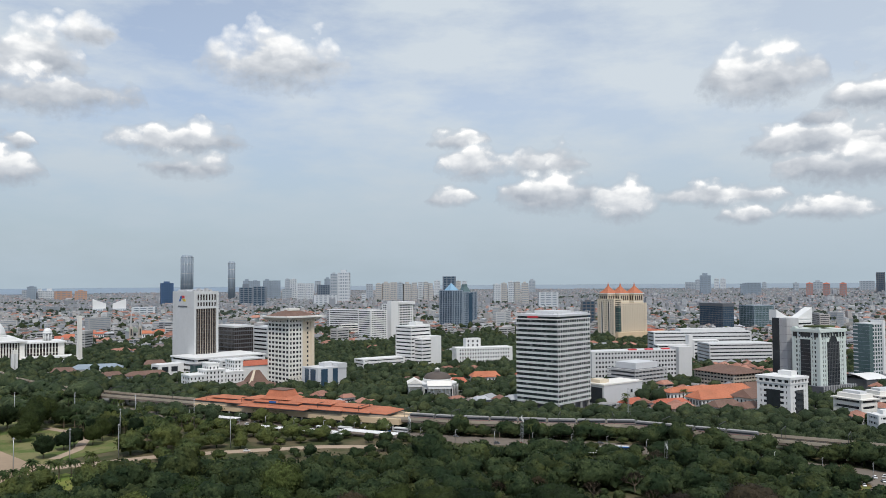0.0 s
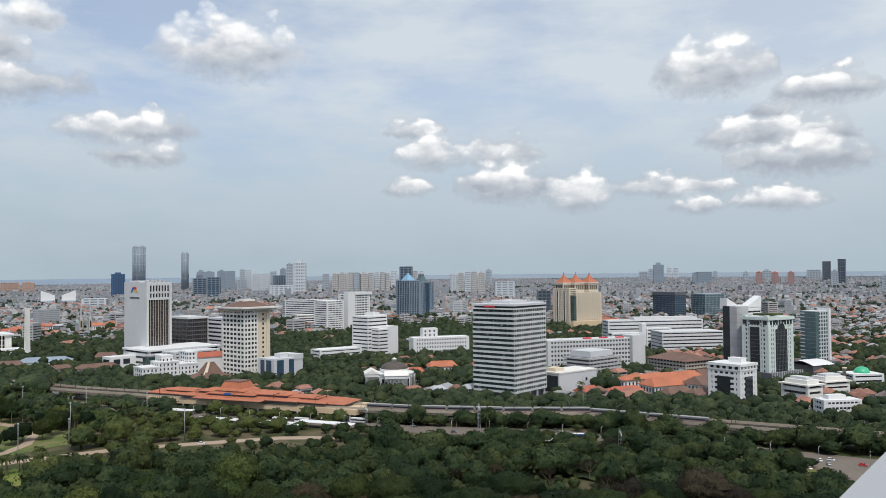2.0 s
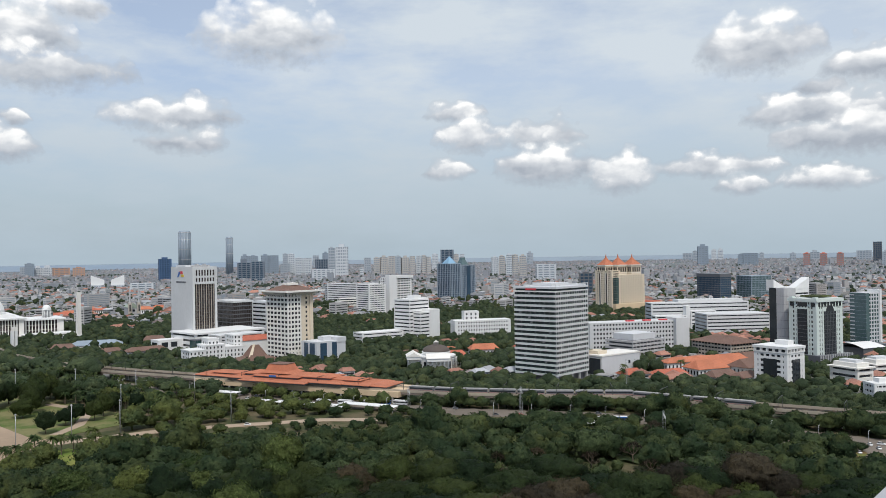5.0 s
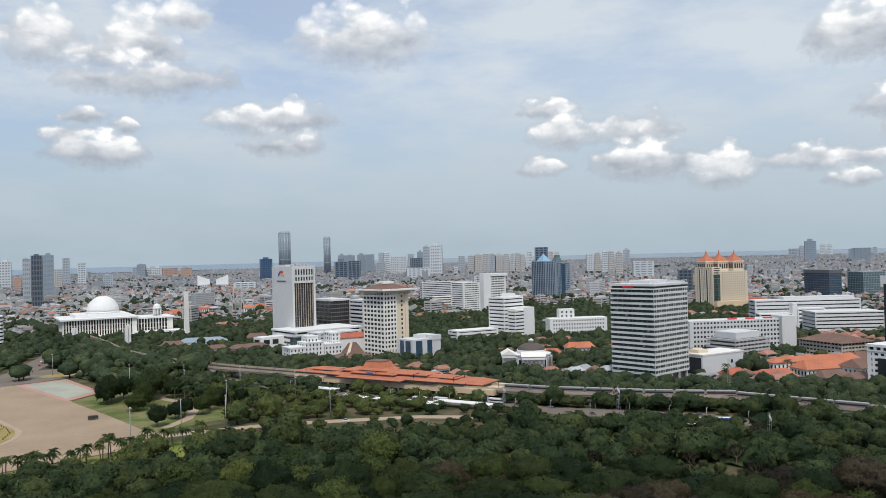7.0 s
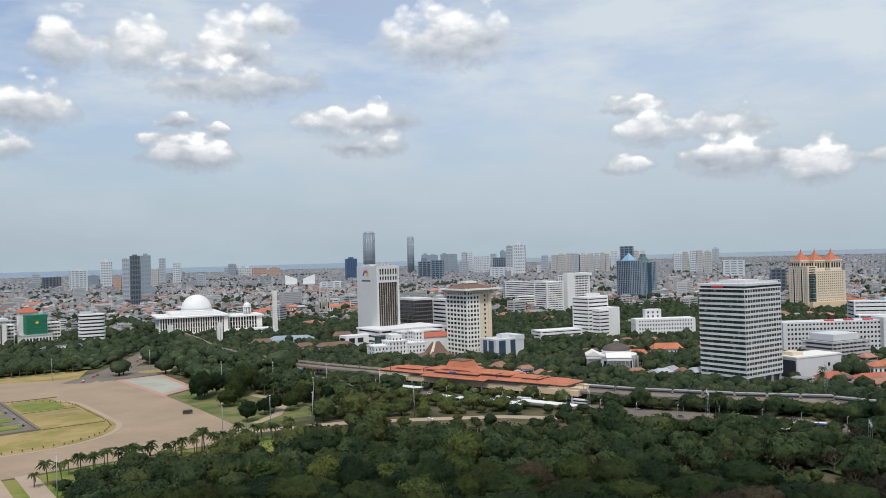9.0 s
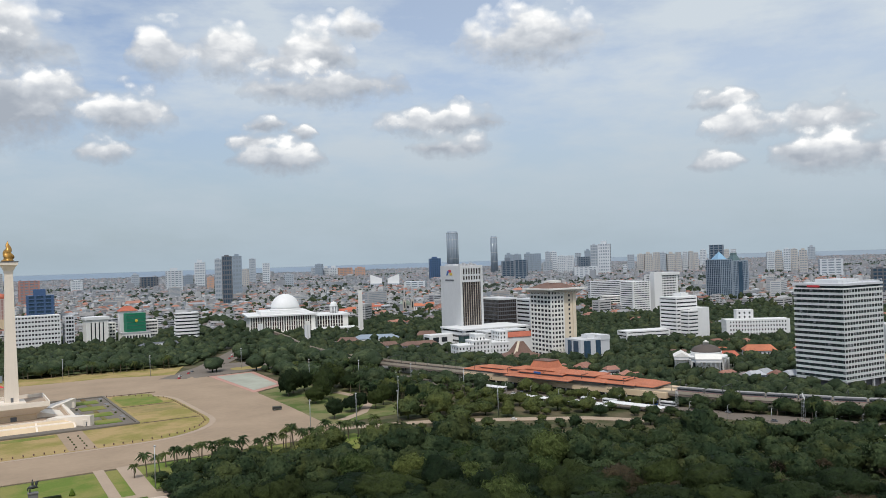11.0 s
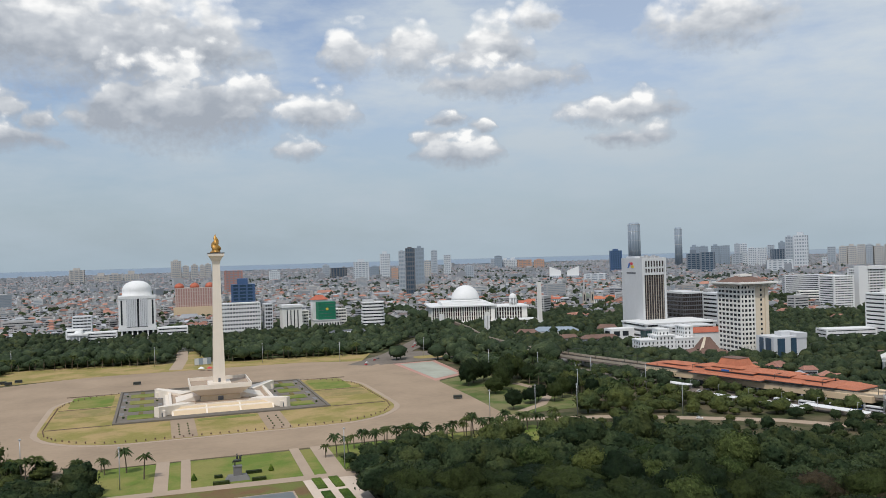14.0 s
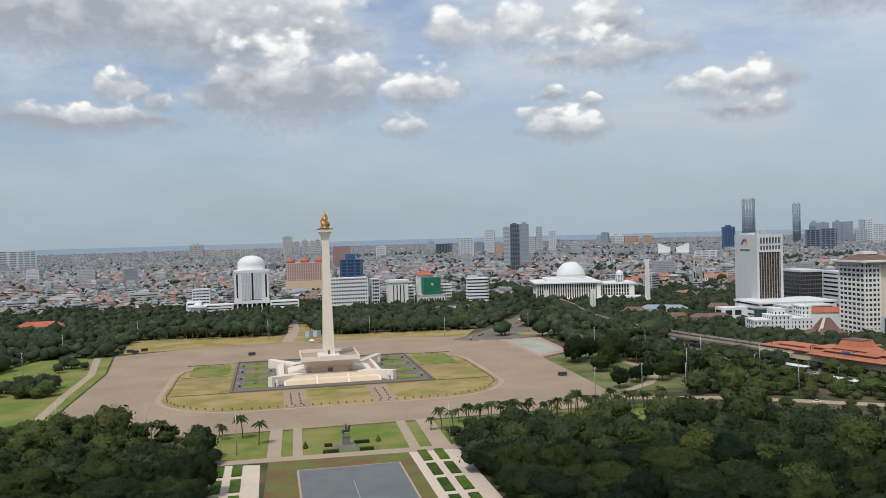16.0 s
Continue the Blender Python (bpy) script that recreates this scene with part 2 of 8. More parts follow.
def leaf_mat(name, dark, light, tree_spread=0.35, stand_spread=0.6):
    """Leaves: each clump and each tree its own green."""
    m = bpy.data.materials.new(name)
    m.use_nodes = True
    t = m.node_tree
    b = t.nodes["Principled BSDF"]
    b.inputs["Roughness"].default_value, b.inputs["Specular IOR Level"].default_value = 0.65, 0.1
    isl = node(t, "ShaderNodeNewGeometry").outputs["Random Per Island"]
    obj = node(t, "ShaderNodeObjectInfo").outputs["Random"]
    co = node(t, "ShaderNodeTexCoord").outputs["Object"]
    n = noise_node(t, co, 0.09, 4, 0.6).outputs[0]
    world = node(t, "ShaderNodeNewGeometry").outputs["Position"]
    stand = math_node(t, "MULTIPLY", math_node(t, "SUBTRACT", noise_node(t, vec_node(t, "MULTIPLY", world, (1, 1, 0.3)), 0.055, 2, 0.7).outputs[0], 0.5), 2.2)
    n = math_node(t, "ADD", n, math_node(t, "MULTIPLY", stand, stand_spread))
    f = math_node(t, "ADD", math_node(t, "MULTIPLY", isl, 0.28), math_node(t, "ADD", math_node(t, "MULTIPLY", math_node(t, "SUBTRACT", obj, 0.5), 2 * tree_spread), math_node(t, "MULTIPLY", math_node(t, "SUBTRACT", n, 0.36), 1.5)), clamp=True)
    # whole trees lean to olive, yellow or brownish green
    hue = math_node(t, "ADD", math_node(t, "ADD", 0.5, math_node(t, "MULTIPLY", math_node(t, "SUBTRACT", noise_node(t, world, 0.045, 3, 0.7).outputs[0], 0.5), stand_spread / 0.6)), math_node(t, "MULTIPLY", math_node(t, "SUBTRACT", obj, 0.5), 0.8 * tree_spread))
    warm = tuple(min(1, c * k) for c, k in zip(light, (1.10, 1.0, 0.78)))
    c = mix_node(t, ramp_node(t, hue, (0.46, (0, 0, 0)), (0.64, (0.9, 0.9, 0.9))), ramp_node(t, f, (0.0, dark), (1.0, light)), ramp_node(t, f, (0.0, tuple(0.45 * x for x in warm)), (1.0, warm)))
    # dark gaps and clump shading of the foliage, painted into the colour
    grain = noise_node(t, co, 0.85, 6, 0.78).outputs[0]
    c = mix_node(t, 1.0, c, ramp_node(t, grain, (0.34, (0.5, 0.5, 0.5)), (0.64, (1.5, 1.5, 1.5))), "MULTIPLY")
    t.links.new(c, b.inputs["Base Color"])
    bn = node(t, "ShaderNodeBump")
    bn.inputs["Strength"].default_value, bn.inputs["Distance"].default_value = 0.9, 0.5
    t.links.new(grain, bn.inputs["Height"])
    t.links.new(bn.outputs[0], b.inputs["Normal"])
    thin, both = node(t, "ShaderNodeBsdfTranslucent"), node(t, "ShaderNodeMixShader")
    t.links.new(c, thin.inputs[0])
    both.inputs[0].default_value = 0.3
    t.links.new(b.outputs[0], both.inputs[1]), t.links.new(thin.outputs[0], both.inputs[2])
    t.links.new(both.outputs[0], t.nodes["Material Output"].inputs[0])
    return m


WHITE = mat("white_paint", (0.70, 0.70, 0.685), 0.6, vary=0.06, stain=0.08, streak=0.07)
PALEWHITE = mat("weathered_white", (0.57, 0.575, 0.57), 0.7, vary=0.08, stain=0.1, streak=0.05)
OFFWHITE = mat("offwhite_render", (0.72, 0.70, 0.65), 0.7, vary=0.08, stain=0.1, streak=0.1)
CREAM = mat("cream_render", (0.64, 0.55, 0.42), 0.7, vary=0.08, stain=0.1, streak=0.08)
GREY = mat("grey_concrete", (0.42, 0.42, 0.42), 0.8, vary=0.12, stain=0.15, streak=0.12)
PALEGREY = mat("pale_grey_panel", (0.56, 0.57, 0.58), 0.6, vary=0.06, stain=0.08, streak=0.05)
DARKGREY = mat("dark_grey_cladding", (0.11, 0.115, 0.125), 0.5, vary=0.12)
# far tower walls: haze is mixed into these paler, bluer colours
HAZYTAN = mat("hazed_tan_render", (0.44, 0.415, 0.385), 0.8, vary=0.06, stain=0.08)
HAZYWHITE = mat("hazed_white_render", (0.52, 0.545, 0.565), 0.8, vary=0.06, stain=0.08)
HAZYGREY = mat("hazed_grey_render", (0.36, 0.395, 0.43), 0.8, vary=0.06, stain=0.08)
HAZYDARK = mat("hazed_dark_cladding", (0.15, 0.18, 0.215), 0.6, vary=0.1)
TAN = mat("tan_render", (0.45, 0.40, 0.34), 0.75, vary=0.1, stain=0.15, streak=0.1)
ORANGE = mat("orange_render", (0.45, 0.28, 0.20), 0.75, vary=0.1, stain=0.1)
PINKISH = mat("pale_pink_render", (0.50, 0.385, 0.34), 0.75, vary=0.1, stain=0.1)
REDBRICK = mat("red_render", (0.36, 0.20, 0.17), 0.75, vary=0.1, stain=0.1)
BLUEGREY = mat("blue_grey_panel", (0.24, 0.29, 0.34), 0.5, vary=0.1)
MARBLE = mat("white_marble", (0.75, 0.665, 0.56), 0.45, vary=0.05, stain=0.06, streak=0.06)
BEIGE = mat("beige_stone", (0.60, 0.46, 0.30), 0.75, vary=0.1, stain=0.12)
GLASS = glass("dark_window_glass", (0.028, 0.033, 0.038))
BLUEGLASS = glass("blue_window_glass", (0.04, 0.075, 0.115))
# glass lightened to stand for haze before distant windows
FARGLASS = glass("hazed_window_glass", (0.25, 0.29, 0.325))
TEALGLASS = glass("teal_mirror_glass", (0.085, 0.135, 0.14), 0.1, 0.7)
OFFICEGLASS = glass("grey_green_glass", (0.020, 0.030, 0.031), 0.2, 0.4)
STEELPANEL = mat("dull_steel_panel", (0.17, 0.175, 0.185), 0.45, 0.2, vary=0.08, stain=0.1)
LIGHTBLUE = mat("pale_blue_roof_glass", (0.22, 0.38, 0.52), 0.25, vary=0.1)
MINT = mat("pale_mint_panel", (0.60, 0.66, 0.62), 0.55, vary=0.05, stain=0.08, streak=0.05)
GREENGLASS = glass("green_window_glass", (0.03, 0.07, 0.07))
BROWNGLASS = glass("bronze_window_glass", (0.035, 0.028, 0.026))
TILE = roof_mat("orange_clay_tiles", (0.45, 0.155, 0.08))
TILE_BROWN = roof_mat("brown_clay_tiles", (0.17, 0.10, 0.075))
TILE_RED = roof_mat("red_clay_tiles", (0.42, 0.12, 0.07))
WORNROAD = mat("worn_pale_asphalt", (0.17, 0.145, 0.12), 0.95, spec=0.15, vary=0.18, scale=0.3, stain=0.3)
PAVING = mat("plaza_paving", (0.318, 0.240, 0.168), 0.95, spec=0.15, vary=0.13, scale=0.25, stain=0.3, stain_scale=0.022)
PALEPAVE = mat("pale_paving", (0.36, 0.275, 0.20), 0.9, vary=0.12, scale=0.7, stain=0.15)
STONEWALK = mat("cream_stone_walk", (0.56, 0.46, 0.37), 0.85, vary=0.14, scale=0.5, stain=0.15)
DARKPAVE = mat("moat_paving", (0.165, 0.145, 0.12), 0.95, spec=0.15, vary=0.2, scale=0.5, stain=0.2)
GRASS = two_tone("lawn", (0.12, 0.17, 0.03), (0.21, 0.20, 0.06), 0.03)
DRYGRASS = two_tone("dry_lawn", (0.23, 0.20, 0.06), (0.35, 0.255, 0.115), 0.035)
TANGRASS = two_tone("tan_lawn", (0.30, 0.22, 0.10), (0.22, 0.19, 0.07), 0.06)
DARKSTONE = mat("dark_stone", (0.16, 0.155, 0.15), 0.7, vary=0.15)
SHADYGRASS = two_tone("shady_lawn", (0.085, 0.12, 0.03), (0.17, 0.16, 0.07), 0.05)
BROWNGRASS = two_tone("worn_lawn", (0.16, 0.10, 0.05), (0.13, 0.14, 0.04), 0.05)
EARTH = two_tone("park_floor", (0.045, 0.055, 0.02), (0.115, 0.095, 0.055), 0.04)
CITYGROUND = two_tone("city_ground", (0.17, 0.165, 0.155), (0.05, 0.065, 0.032), 0.012, 0.45, 0.6)
# distant ground paled in colour to stand for haze
FARGROUND = two_tone("hazed_far_ground", (0.19, 0.20, 0.21), (0.105, 0.13, 0.12), 0.006, 0.42, 0.62)
# greyed blue: horizon haze is part of this colour
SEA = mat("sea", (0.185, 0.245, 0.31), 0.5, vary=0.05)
WATER = mat("pool_water", (0.105, 0.115, 0.105), 0.35, vary=0.22, scale=0.12, stain=0.4, stain_scale=0.03)
GOLD = mat("gold_leaf", (0.50, 0.27, 0.07), 0.42, 0.7, vary=0.25, scale=0.6)
METAL = mat("galvanised_steel", (0.45, 0.46, 0.47), 0.45, 0.6, vary=0.1)
BRONZE = mat("dark_bronze", (0.06, 0.065, 0.06), 0.5, 0.5, vary=0.15)
RED = mat("red_paint", (0.55, 0.04, 0.05), 0.5, vary=0.08)
PINK = mat("pink_court_surface", (0.42, 0.23, 0.18), 0.85, vary=0.12)
COURTGREEN = mat("green_court_surface", (0.33, 0.335, 0.27), 0.85, vary=0.2, scale=0.1, stain=0.3)
NETGREEN = mat("green_scaffold_net", (0.01, 0.17, 0.09), 0.8, vary=0.15)
DEEPBLUE = mat("deep_blue_panel", (0.05, 0.10, 0.20), 0.4, vary=0.1)
BLUE = mat("blue_paint", (0.03, 0.12, 0.38), 0.5, vary=0.1)
YELLOW = mat("yellow_paint", (0.62, 0.45, 0.05), 0.5, vary=0.1)
DOMEBROWN = mat("dark_brown_shingles", (0.085, 0.068, 0.058), 0.75, vary=0.2, scale=1.2, stain=0.2)
COPPER = mat("aged_copper", (0.27, 0.32, 0.26), 0.7, vary=0.15)
DOMEGREEN = mat("green_dome_paint", (0.05, 0.42, 0.22), 0.4, vary=0.1)
RAIL = mat("rail_ballast", (0.12, 0.085, 0.06), 0.95, spec=0.1, vary=0.25, scale=1.0)
BARK = mat("bark", (0.13, 0.10, 0.07), 0.9, vary=0.25, scale=1.5)
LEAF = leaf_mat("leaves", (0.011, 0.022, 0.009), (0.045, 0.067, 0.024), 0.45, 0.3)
LEAF_LIGHT = leaf_mat("light_leaves", (0.028, 0.050, 0.014), (0.165, 0.205, 0.07), 0.3, 0.1)
# greens lifted in colour so the far woods look hazed
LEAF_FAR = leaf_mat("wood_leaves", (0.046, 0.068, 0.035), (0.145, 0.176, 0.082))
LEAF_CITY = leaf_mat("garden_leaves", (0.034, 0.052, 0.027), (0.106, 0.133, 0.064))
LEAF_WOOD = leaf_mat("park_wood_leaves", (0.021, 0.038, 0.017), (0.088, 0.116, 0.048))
LEAF_GREY = leaf_mat("sparse_grey_leaves", (0.022, 0.019, 0.013), (0.070, 0.060, 0.042))
# greyed, paler leaf greens with the distance haze mixed in
LEAF_HAZED = leaf_mat("hazed_far_leaves", (0.050, 0.070, 0.056), (0.100, 0.125, 0.098))
# lighter copy for the sunlit open park; the sunlight is coloured in
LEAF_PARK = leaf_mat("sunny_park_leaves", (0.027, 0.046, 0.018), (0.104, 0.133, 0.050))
# one blue-grey colour painted as haze over the far plain
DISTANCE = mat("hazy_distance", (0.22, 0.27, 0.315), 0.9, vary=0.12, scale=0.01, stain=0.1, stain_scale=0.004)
PALMLEAF = leaf_mat("palm_fronds", (0.024, 0.044, 0.016), (0.092, 0.122, 0.046))
HEDGE = leaf_mat("hedge_leaves", (0.045, 0.095, 0.012), (0.115, 0.19, 0.035))


# ---------------------------------------------------------------- mesh helpers
def mesh_of(name, verts, faces, *mats):
    me = bpy.data.meshes.new(name)
    me.from_pydata(verts, [], faces)
    for m in mats:
        me.materials.append(m)
    me.update()
    return me


def place(name, me, parent=None, at=(0, 0, 0), turn=0.0, label=""):
    ob = new(name, me)
    ob.location, ob.rotation_euler = at, (0, 0, radians(turn))
    if parent:
        ob.parent = parent
    return tagged(ob, label=label)


def thing(name, x, y, heading, label, category, z=0.0, group="", kind=""):
    """An empty at a thing's base; heading: degrees clockwise from north of its local y."""
    ob = new(name)
    ob.location, ob.rotation_euler = (x, y, z), (0, 0, -radians(heading))
    return tagged(ob, label, category, group, kind)


BOXES = {}
BOX_FACES = [(0, 3, 2, 1), (4, 5, 6, 7), (0, 1, 5, 4), (1, 2, 6, 5), (2, 3, 7, 6), (3, 0, 4, 7)]


def box(name, parent, m, x0, y0, z0, x1, y1, z1, label=""):
    """A block as a part; alike blocks share one mesh."""
    w, d, h = round(x1 - x0, 3), round(y1 - y0, 3), round(z1 - z0, 3)
    key = (name, w, d, h, m.name)
    if key not in BOXES:
        BOXES[key] = mesh_of(name, [(0, 0, 0), (w, 0, 0), (w, d, 0), (0, d, 0), (0, 0, h), (w, 0, h), (w, d, h), (0, d, h)], BOX_FACES, m)
    return place(name, BOXES[key], parent, (x0, y0, z0), label=label)


def under(child, piece):
    """Hangs a part of a thing under another of its parts, where it stands."""
    child.location = child.location - piece.location
    child.parent = piece
    return child


def prism(name, parent, m, outline, z0, z1, label="", taper=1.0, centre=None):
    """A solid over an outline of (x, y), counter-clockwise; taper scales its top about the centre."""
    n = len(outline)
    cx, cy = centre or (sum(p[0] for p in outline) / n, sum(p[1] for p in outline) / n)
    v = [(x, y, z0) for x, y in outline] + [(cx + (x - cx) * taper, cy + (y - cy) * taper, z1) for x, y in outline]
    f = [tuple(range(n - 1, -1, -1)), tuple(range(n, 2 * n))] + [(i, (i + 1) % n, n + (i + 1) % n, n + i) for i in range(n)]
    return place(name, mesh_of(name, v, f, m), parent, label=label)


def lathe(name, parent, m, profile, at=(0, 0, 0), seg=24, label="", smooth=True):
    v, f = [], []
    for r, z in profile:
        v += [(r * math.cos(2 * math.pi * i / seg), r * math.sin(2 * math.pi * i / seg), z) for i in range(seg)]
    for k in range(len(profile) - 1):
        f += [(k * seg + i, k * seg + (i + 1) % seg, (k + 1) * seg + (i + 1) % seg, (k + 1) * seg + i) for i in range(seg)]
    f += [tuple(range(seg - 1, -1, -1)), tuple((len(profile) - 1) * seg + i for i in range(seg))]
    me = mesh_of(name, v, f, m)
    if smooth:
        me.polygons.foreach_set("use_smooth", [True] * len(me.polygons))
    return place(name, me, parent, at, label=label)


def dome(name, parent, m, r, at, rise=1.0, label=""):
    return lathe(name, parent, m, [(max(r * math.cos(a), 0.02), r * rise * math.sin(a)) for a in np.linspace(0, math.pi / 2, 10)], at, 32, label)


def hip_roof(name, parent, m, x0, y0, x1, y1, z, h, over=0.8, ridge=0.5, label=""):
    """A hipped roof with eaves of some thickness; ridge: its length as a share of the longer side (1: gables)."""
    x0, y0, x1, y1 = x0 - over, y0 - over, x1 + over, y1 + over
    cx, cy = (x0 + x1) / 2, (y0 + y1) / 2
    if x1 - x0 >= y1 - y0:
        a, b = (cx - (x1 - x0) / 2 * ridge, cy), (cx + (x1 - x0) / 2 * ridge, cy)
        top = [(2, 3, 9, 8), (0, 1, 8, 9), (1, 2, 8), (3, 0, 9)]
        top = [(4, 5, 9, 8), (5, 6, 9), (6, 7, 8, 9), (7, 4, 8)]
    else:
        a, b = (cx, cy - (y1 - y0) / 2 * ridge), (cx, cy + (y1 - y0) / 2 * ridge)
        top = [(4, 5, 8), (5, 6, 9, 8), (6, 7, 9), (7, 4, 8, 9)]
    base = [(x0, y0), (x1, y0), (x1, y1), (x0, y1)]
    v = [(x, y, z - 0.35) for x, y in base] + [(x, y, z) for x, y in base] + [(*a, z + h), (*b, z + h)]
    f = [(0, 3, 2, 1), (0, 1, 5, 4), (1, 2, 6, 5), (2, 3, 7, 6), (3, 0, 4, 7)] + top
    return place(name, mesh_of(name, v, f, m), parent, label=label)


def facade(root, x0, y0, x1, y1, z0, z1, floors, wall, pane, sill=0.5, inset=0.5, bays=(0, 0), pier=0.6, corner=1.2, cap=1.2, proud=0.0, front_only=False):
    """A storeyed block: a glazed core, a band of wall at each floor, piers between the bays, corners and a parapet.
    bays: how many on the sides along x and along y; sill: the band's share of a storey."""
    i = inset
    box("glazing", root, pane, x0 + i, y0 + i, z0, x1 - i, y1 - i, z1 - 0.1)
    fh = (z1 - z0) / floors
    for k in range(floors):
        z = z0 + k * fh
        box("floor_band", root, wall, x0, y0, z - 0.1 if k else z, x1, y1, z + fh * sill)
    box("parapet", root, wall, x0 - proud, y0 - proud, z1 - cap * 0.3, x1 + proud, y1 + proud, z1 + cap)
    c, e = corner, 0.06
    if c:
        for cx, cy in ((x0, y0), (x1 - c, y0), (x0, y1 - c), (x1 - c, y1 - c)):
            box("corner_pier", root, wall, cx - e if cx == x0 else cx, cy - e if cy == y0 else cy, z0, cx + c if cx == x0 else cx + c + e, cy + c if cy == y0 else cy + c + e, z1)
    for n, along in zip(bays, "xy"):
        for k in range(1, n):
            if along == "x":
                p = x0 + (x1 - x0) * k / n - pier / 2
                for q in (y0 - e, y1 - i - 0.1)[:1 if front_only else 2]:
                    box("pier", root, wall, p, q, z0, p + pier, q + i + 0.1 + e, z1)
            else:
                p = y0 + (y1 - y0) * k / n - pier / 2
                for q in (x0 - e, x1 - i - 0.1)[:1 if front_only else 2]:
                    box("pier", root, wall, q, p, z0, q + i + 0.1 + e, p + pier, z1)


def plant_room(root, x0, y0, x1, y1, z, h, m=None):
    box("plant_room", root, m or PALEGREY, x0, y0, z, x1, y1, z + h)


def inside(p, poly):
    x, y = p
    hit = False
    for (x0, y0), (x1, y1) in zip(poly, poly[1:] + poly[:1]):
        if (y0 > y) != (y1 > y) and x < (x1 - x0) * (y - y0) / (y1 - y0) + x0:
            hit = not hit
    return hit


# ---------------------------------------------------------------- ground
# Past 1.8 km the land is drawn in closer and lifted, so that the flat plain ends at the true horizon within 4.9 km.
def near_of(far):
    return far if far < 1800 else 1800 + 3100 * (1 - math.exp(-(far - 1800) / 4000))


def ground_z(d):
    if d < 1800:
        return 0.0
    far = 1800 - 4000 * math.log(max(1 - (d - 1800) / 3100, 1e-9))
    return min(EYE - d * EYE / far, 85.0)


def build_ground():
    rings = [0.0, 150, 400, 800, 1200, 1600, 1800] + list(np.linspace(1900, 4880, 40))
    seg, v, f = 96, [(0, 0, -0.3)], []
    for r in rings[1:]:
        v += [(r * math.sin(2 * math.pi * i / seg), r * math.cos(2 * math.pi * i / seg), ground_z(r) - 0.3) for i in range(seg)]
    f += [(0, 1 + (i + 1) % seg, 1 + i) for i in range(seg)]
    for k in range(len(rings) - 2):
        a, b = 1 + k * seg, 1 + (k + 1) * seg
        f += [(a + i, a + (i + 1) % seg, b + (i + 1) % seg, b + i) for i in range(seg)]
    # past 2150 m the ground takes the haze-paled colour
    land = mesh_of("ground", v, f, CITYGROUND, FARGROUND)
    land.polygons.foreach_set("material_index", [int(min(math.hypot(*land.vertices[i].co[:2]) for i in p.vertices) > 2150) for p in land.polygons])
    tagged(place("ground", land), "flat city ground of streets, yards and planting", "ground", kind="structure")
    # the bay beyond the city in the north-west, plain elsewhere; haze coloured into both
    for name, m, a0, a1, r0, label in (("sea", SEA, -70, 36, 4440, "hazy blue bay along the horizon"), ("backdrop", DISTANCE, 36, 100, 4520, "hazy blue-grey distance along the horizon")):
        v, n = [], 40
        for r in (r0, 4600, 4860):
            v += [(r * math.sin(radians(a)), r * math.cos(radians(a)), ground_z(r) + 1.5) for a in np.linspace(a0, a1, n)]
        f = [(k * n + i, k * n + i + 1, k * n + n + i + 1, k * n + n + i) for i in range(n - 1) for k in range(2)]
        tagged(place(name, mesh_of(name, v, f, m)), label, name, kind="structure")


def sheet(name, m, outline, top, label, depth=0.35, category="", kind="structure"):
    ob = prism(name, None, m, outline, top - depth, top)
    return tagged(ob, label, category or name, kind=kind)


def rounded(x0, y0, x1, y1, r, n=8):
    pts = []
    for cx, cy, a in ((x1 - r, y0 + r, -90), (x1 - r, y1 - r, 0), (x0 + r, y1 - r, 90), (x0 + r, y0 + r, 180)):
        pts += [(cx + r * math.cos(radians(a + 90 * k / n)), cy + r * math.sin(radians(a + 90 * k / n))) for k in range(n + 1)]
    return pts


def ribbon(name, m, line, half, top, label, category="road", depth=0.3):
    """A road or path along a line of points."""
    v, f = [], []
    pts = [Vector((*p, 0)) for p in line]
    for i, p in enumerate(pts):
        d = (pts[min(i + 1, len(pts) - 1)] - pts[max(i - 1, 0)]).normalized()
        s = Vector((-d.y, d.x, 0)) * half
        for q, z in ((p - s, top - depth), (p - s, top), (p + s, top), (p + s, top - depth)):
            v.append((q.x, q.y, z))
    for i in range(len(pts) - 1):
        f += [(4 * i + k, 4 * i + 4 + k, 4 * i + 4 + (k + 1) % 4, 4 * i + (k + 1) % 4) for k in range(4)]
    return tagged(place(name, mesh_of(name, v, f, m)), label, category, kind="structure")


build_ground()
MX, MY = 44.0, 674.0            # the monument's axis
PARK = [(-700, 60), (560, 60), (556, 190), (530, 290), (462, 395), (447, 460), (405, 635), (385, 720), (372, 860), (395, 1075), (-700, 1110)]
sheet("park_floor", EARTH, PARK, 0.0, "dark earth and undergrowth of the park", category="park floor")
PLAZA = [(MX - 110, 484), (MX + 150, 486), (MX + 186, 512), (MX + 188, 640), (MX + 192, 770), (MX + 178, 850), (MX + 100, 896), (MX - 90, 896), (MX - 195, 850), (MX - 182, 740), (MX - 182, 560)]
sheet("plaza", PAVING, PLAZA, 0.25, "broad plaza of worn brownish paving round the monument")
sheet("north_lawn", DRYGRASS, [(MX - 190, 866), (MX - 90, 886), (MX + 100, 886), (MX + 160, 862), (MX + 185, 926), (60, 946), (0, 960), (-90, 978), (-160, 980)], 0.32, "strip of dry yellow lawn before the wood", category="lawn")
ISLAND = rounded(MX - 122, 546, MX + 122, 762, 62)
sheet("island_kerb", PALEPAVE, rounded(MX - 126, 542, MX + 126, 766, 65), 0.36, "pale kerb round the monument lawns", category="kerb")
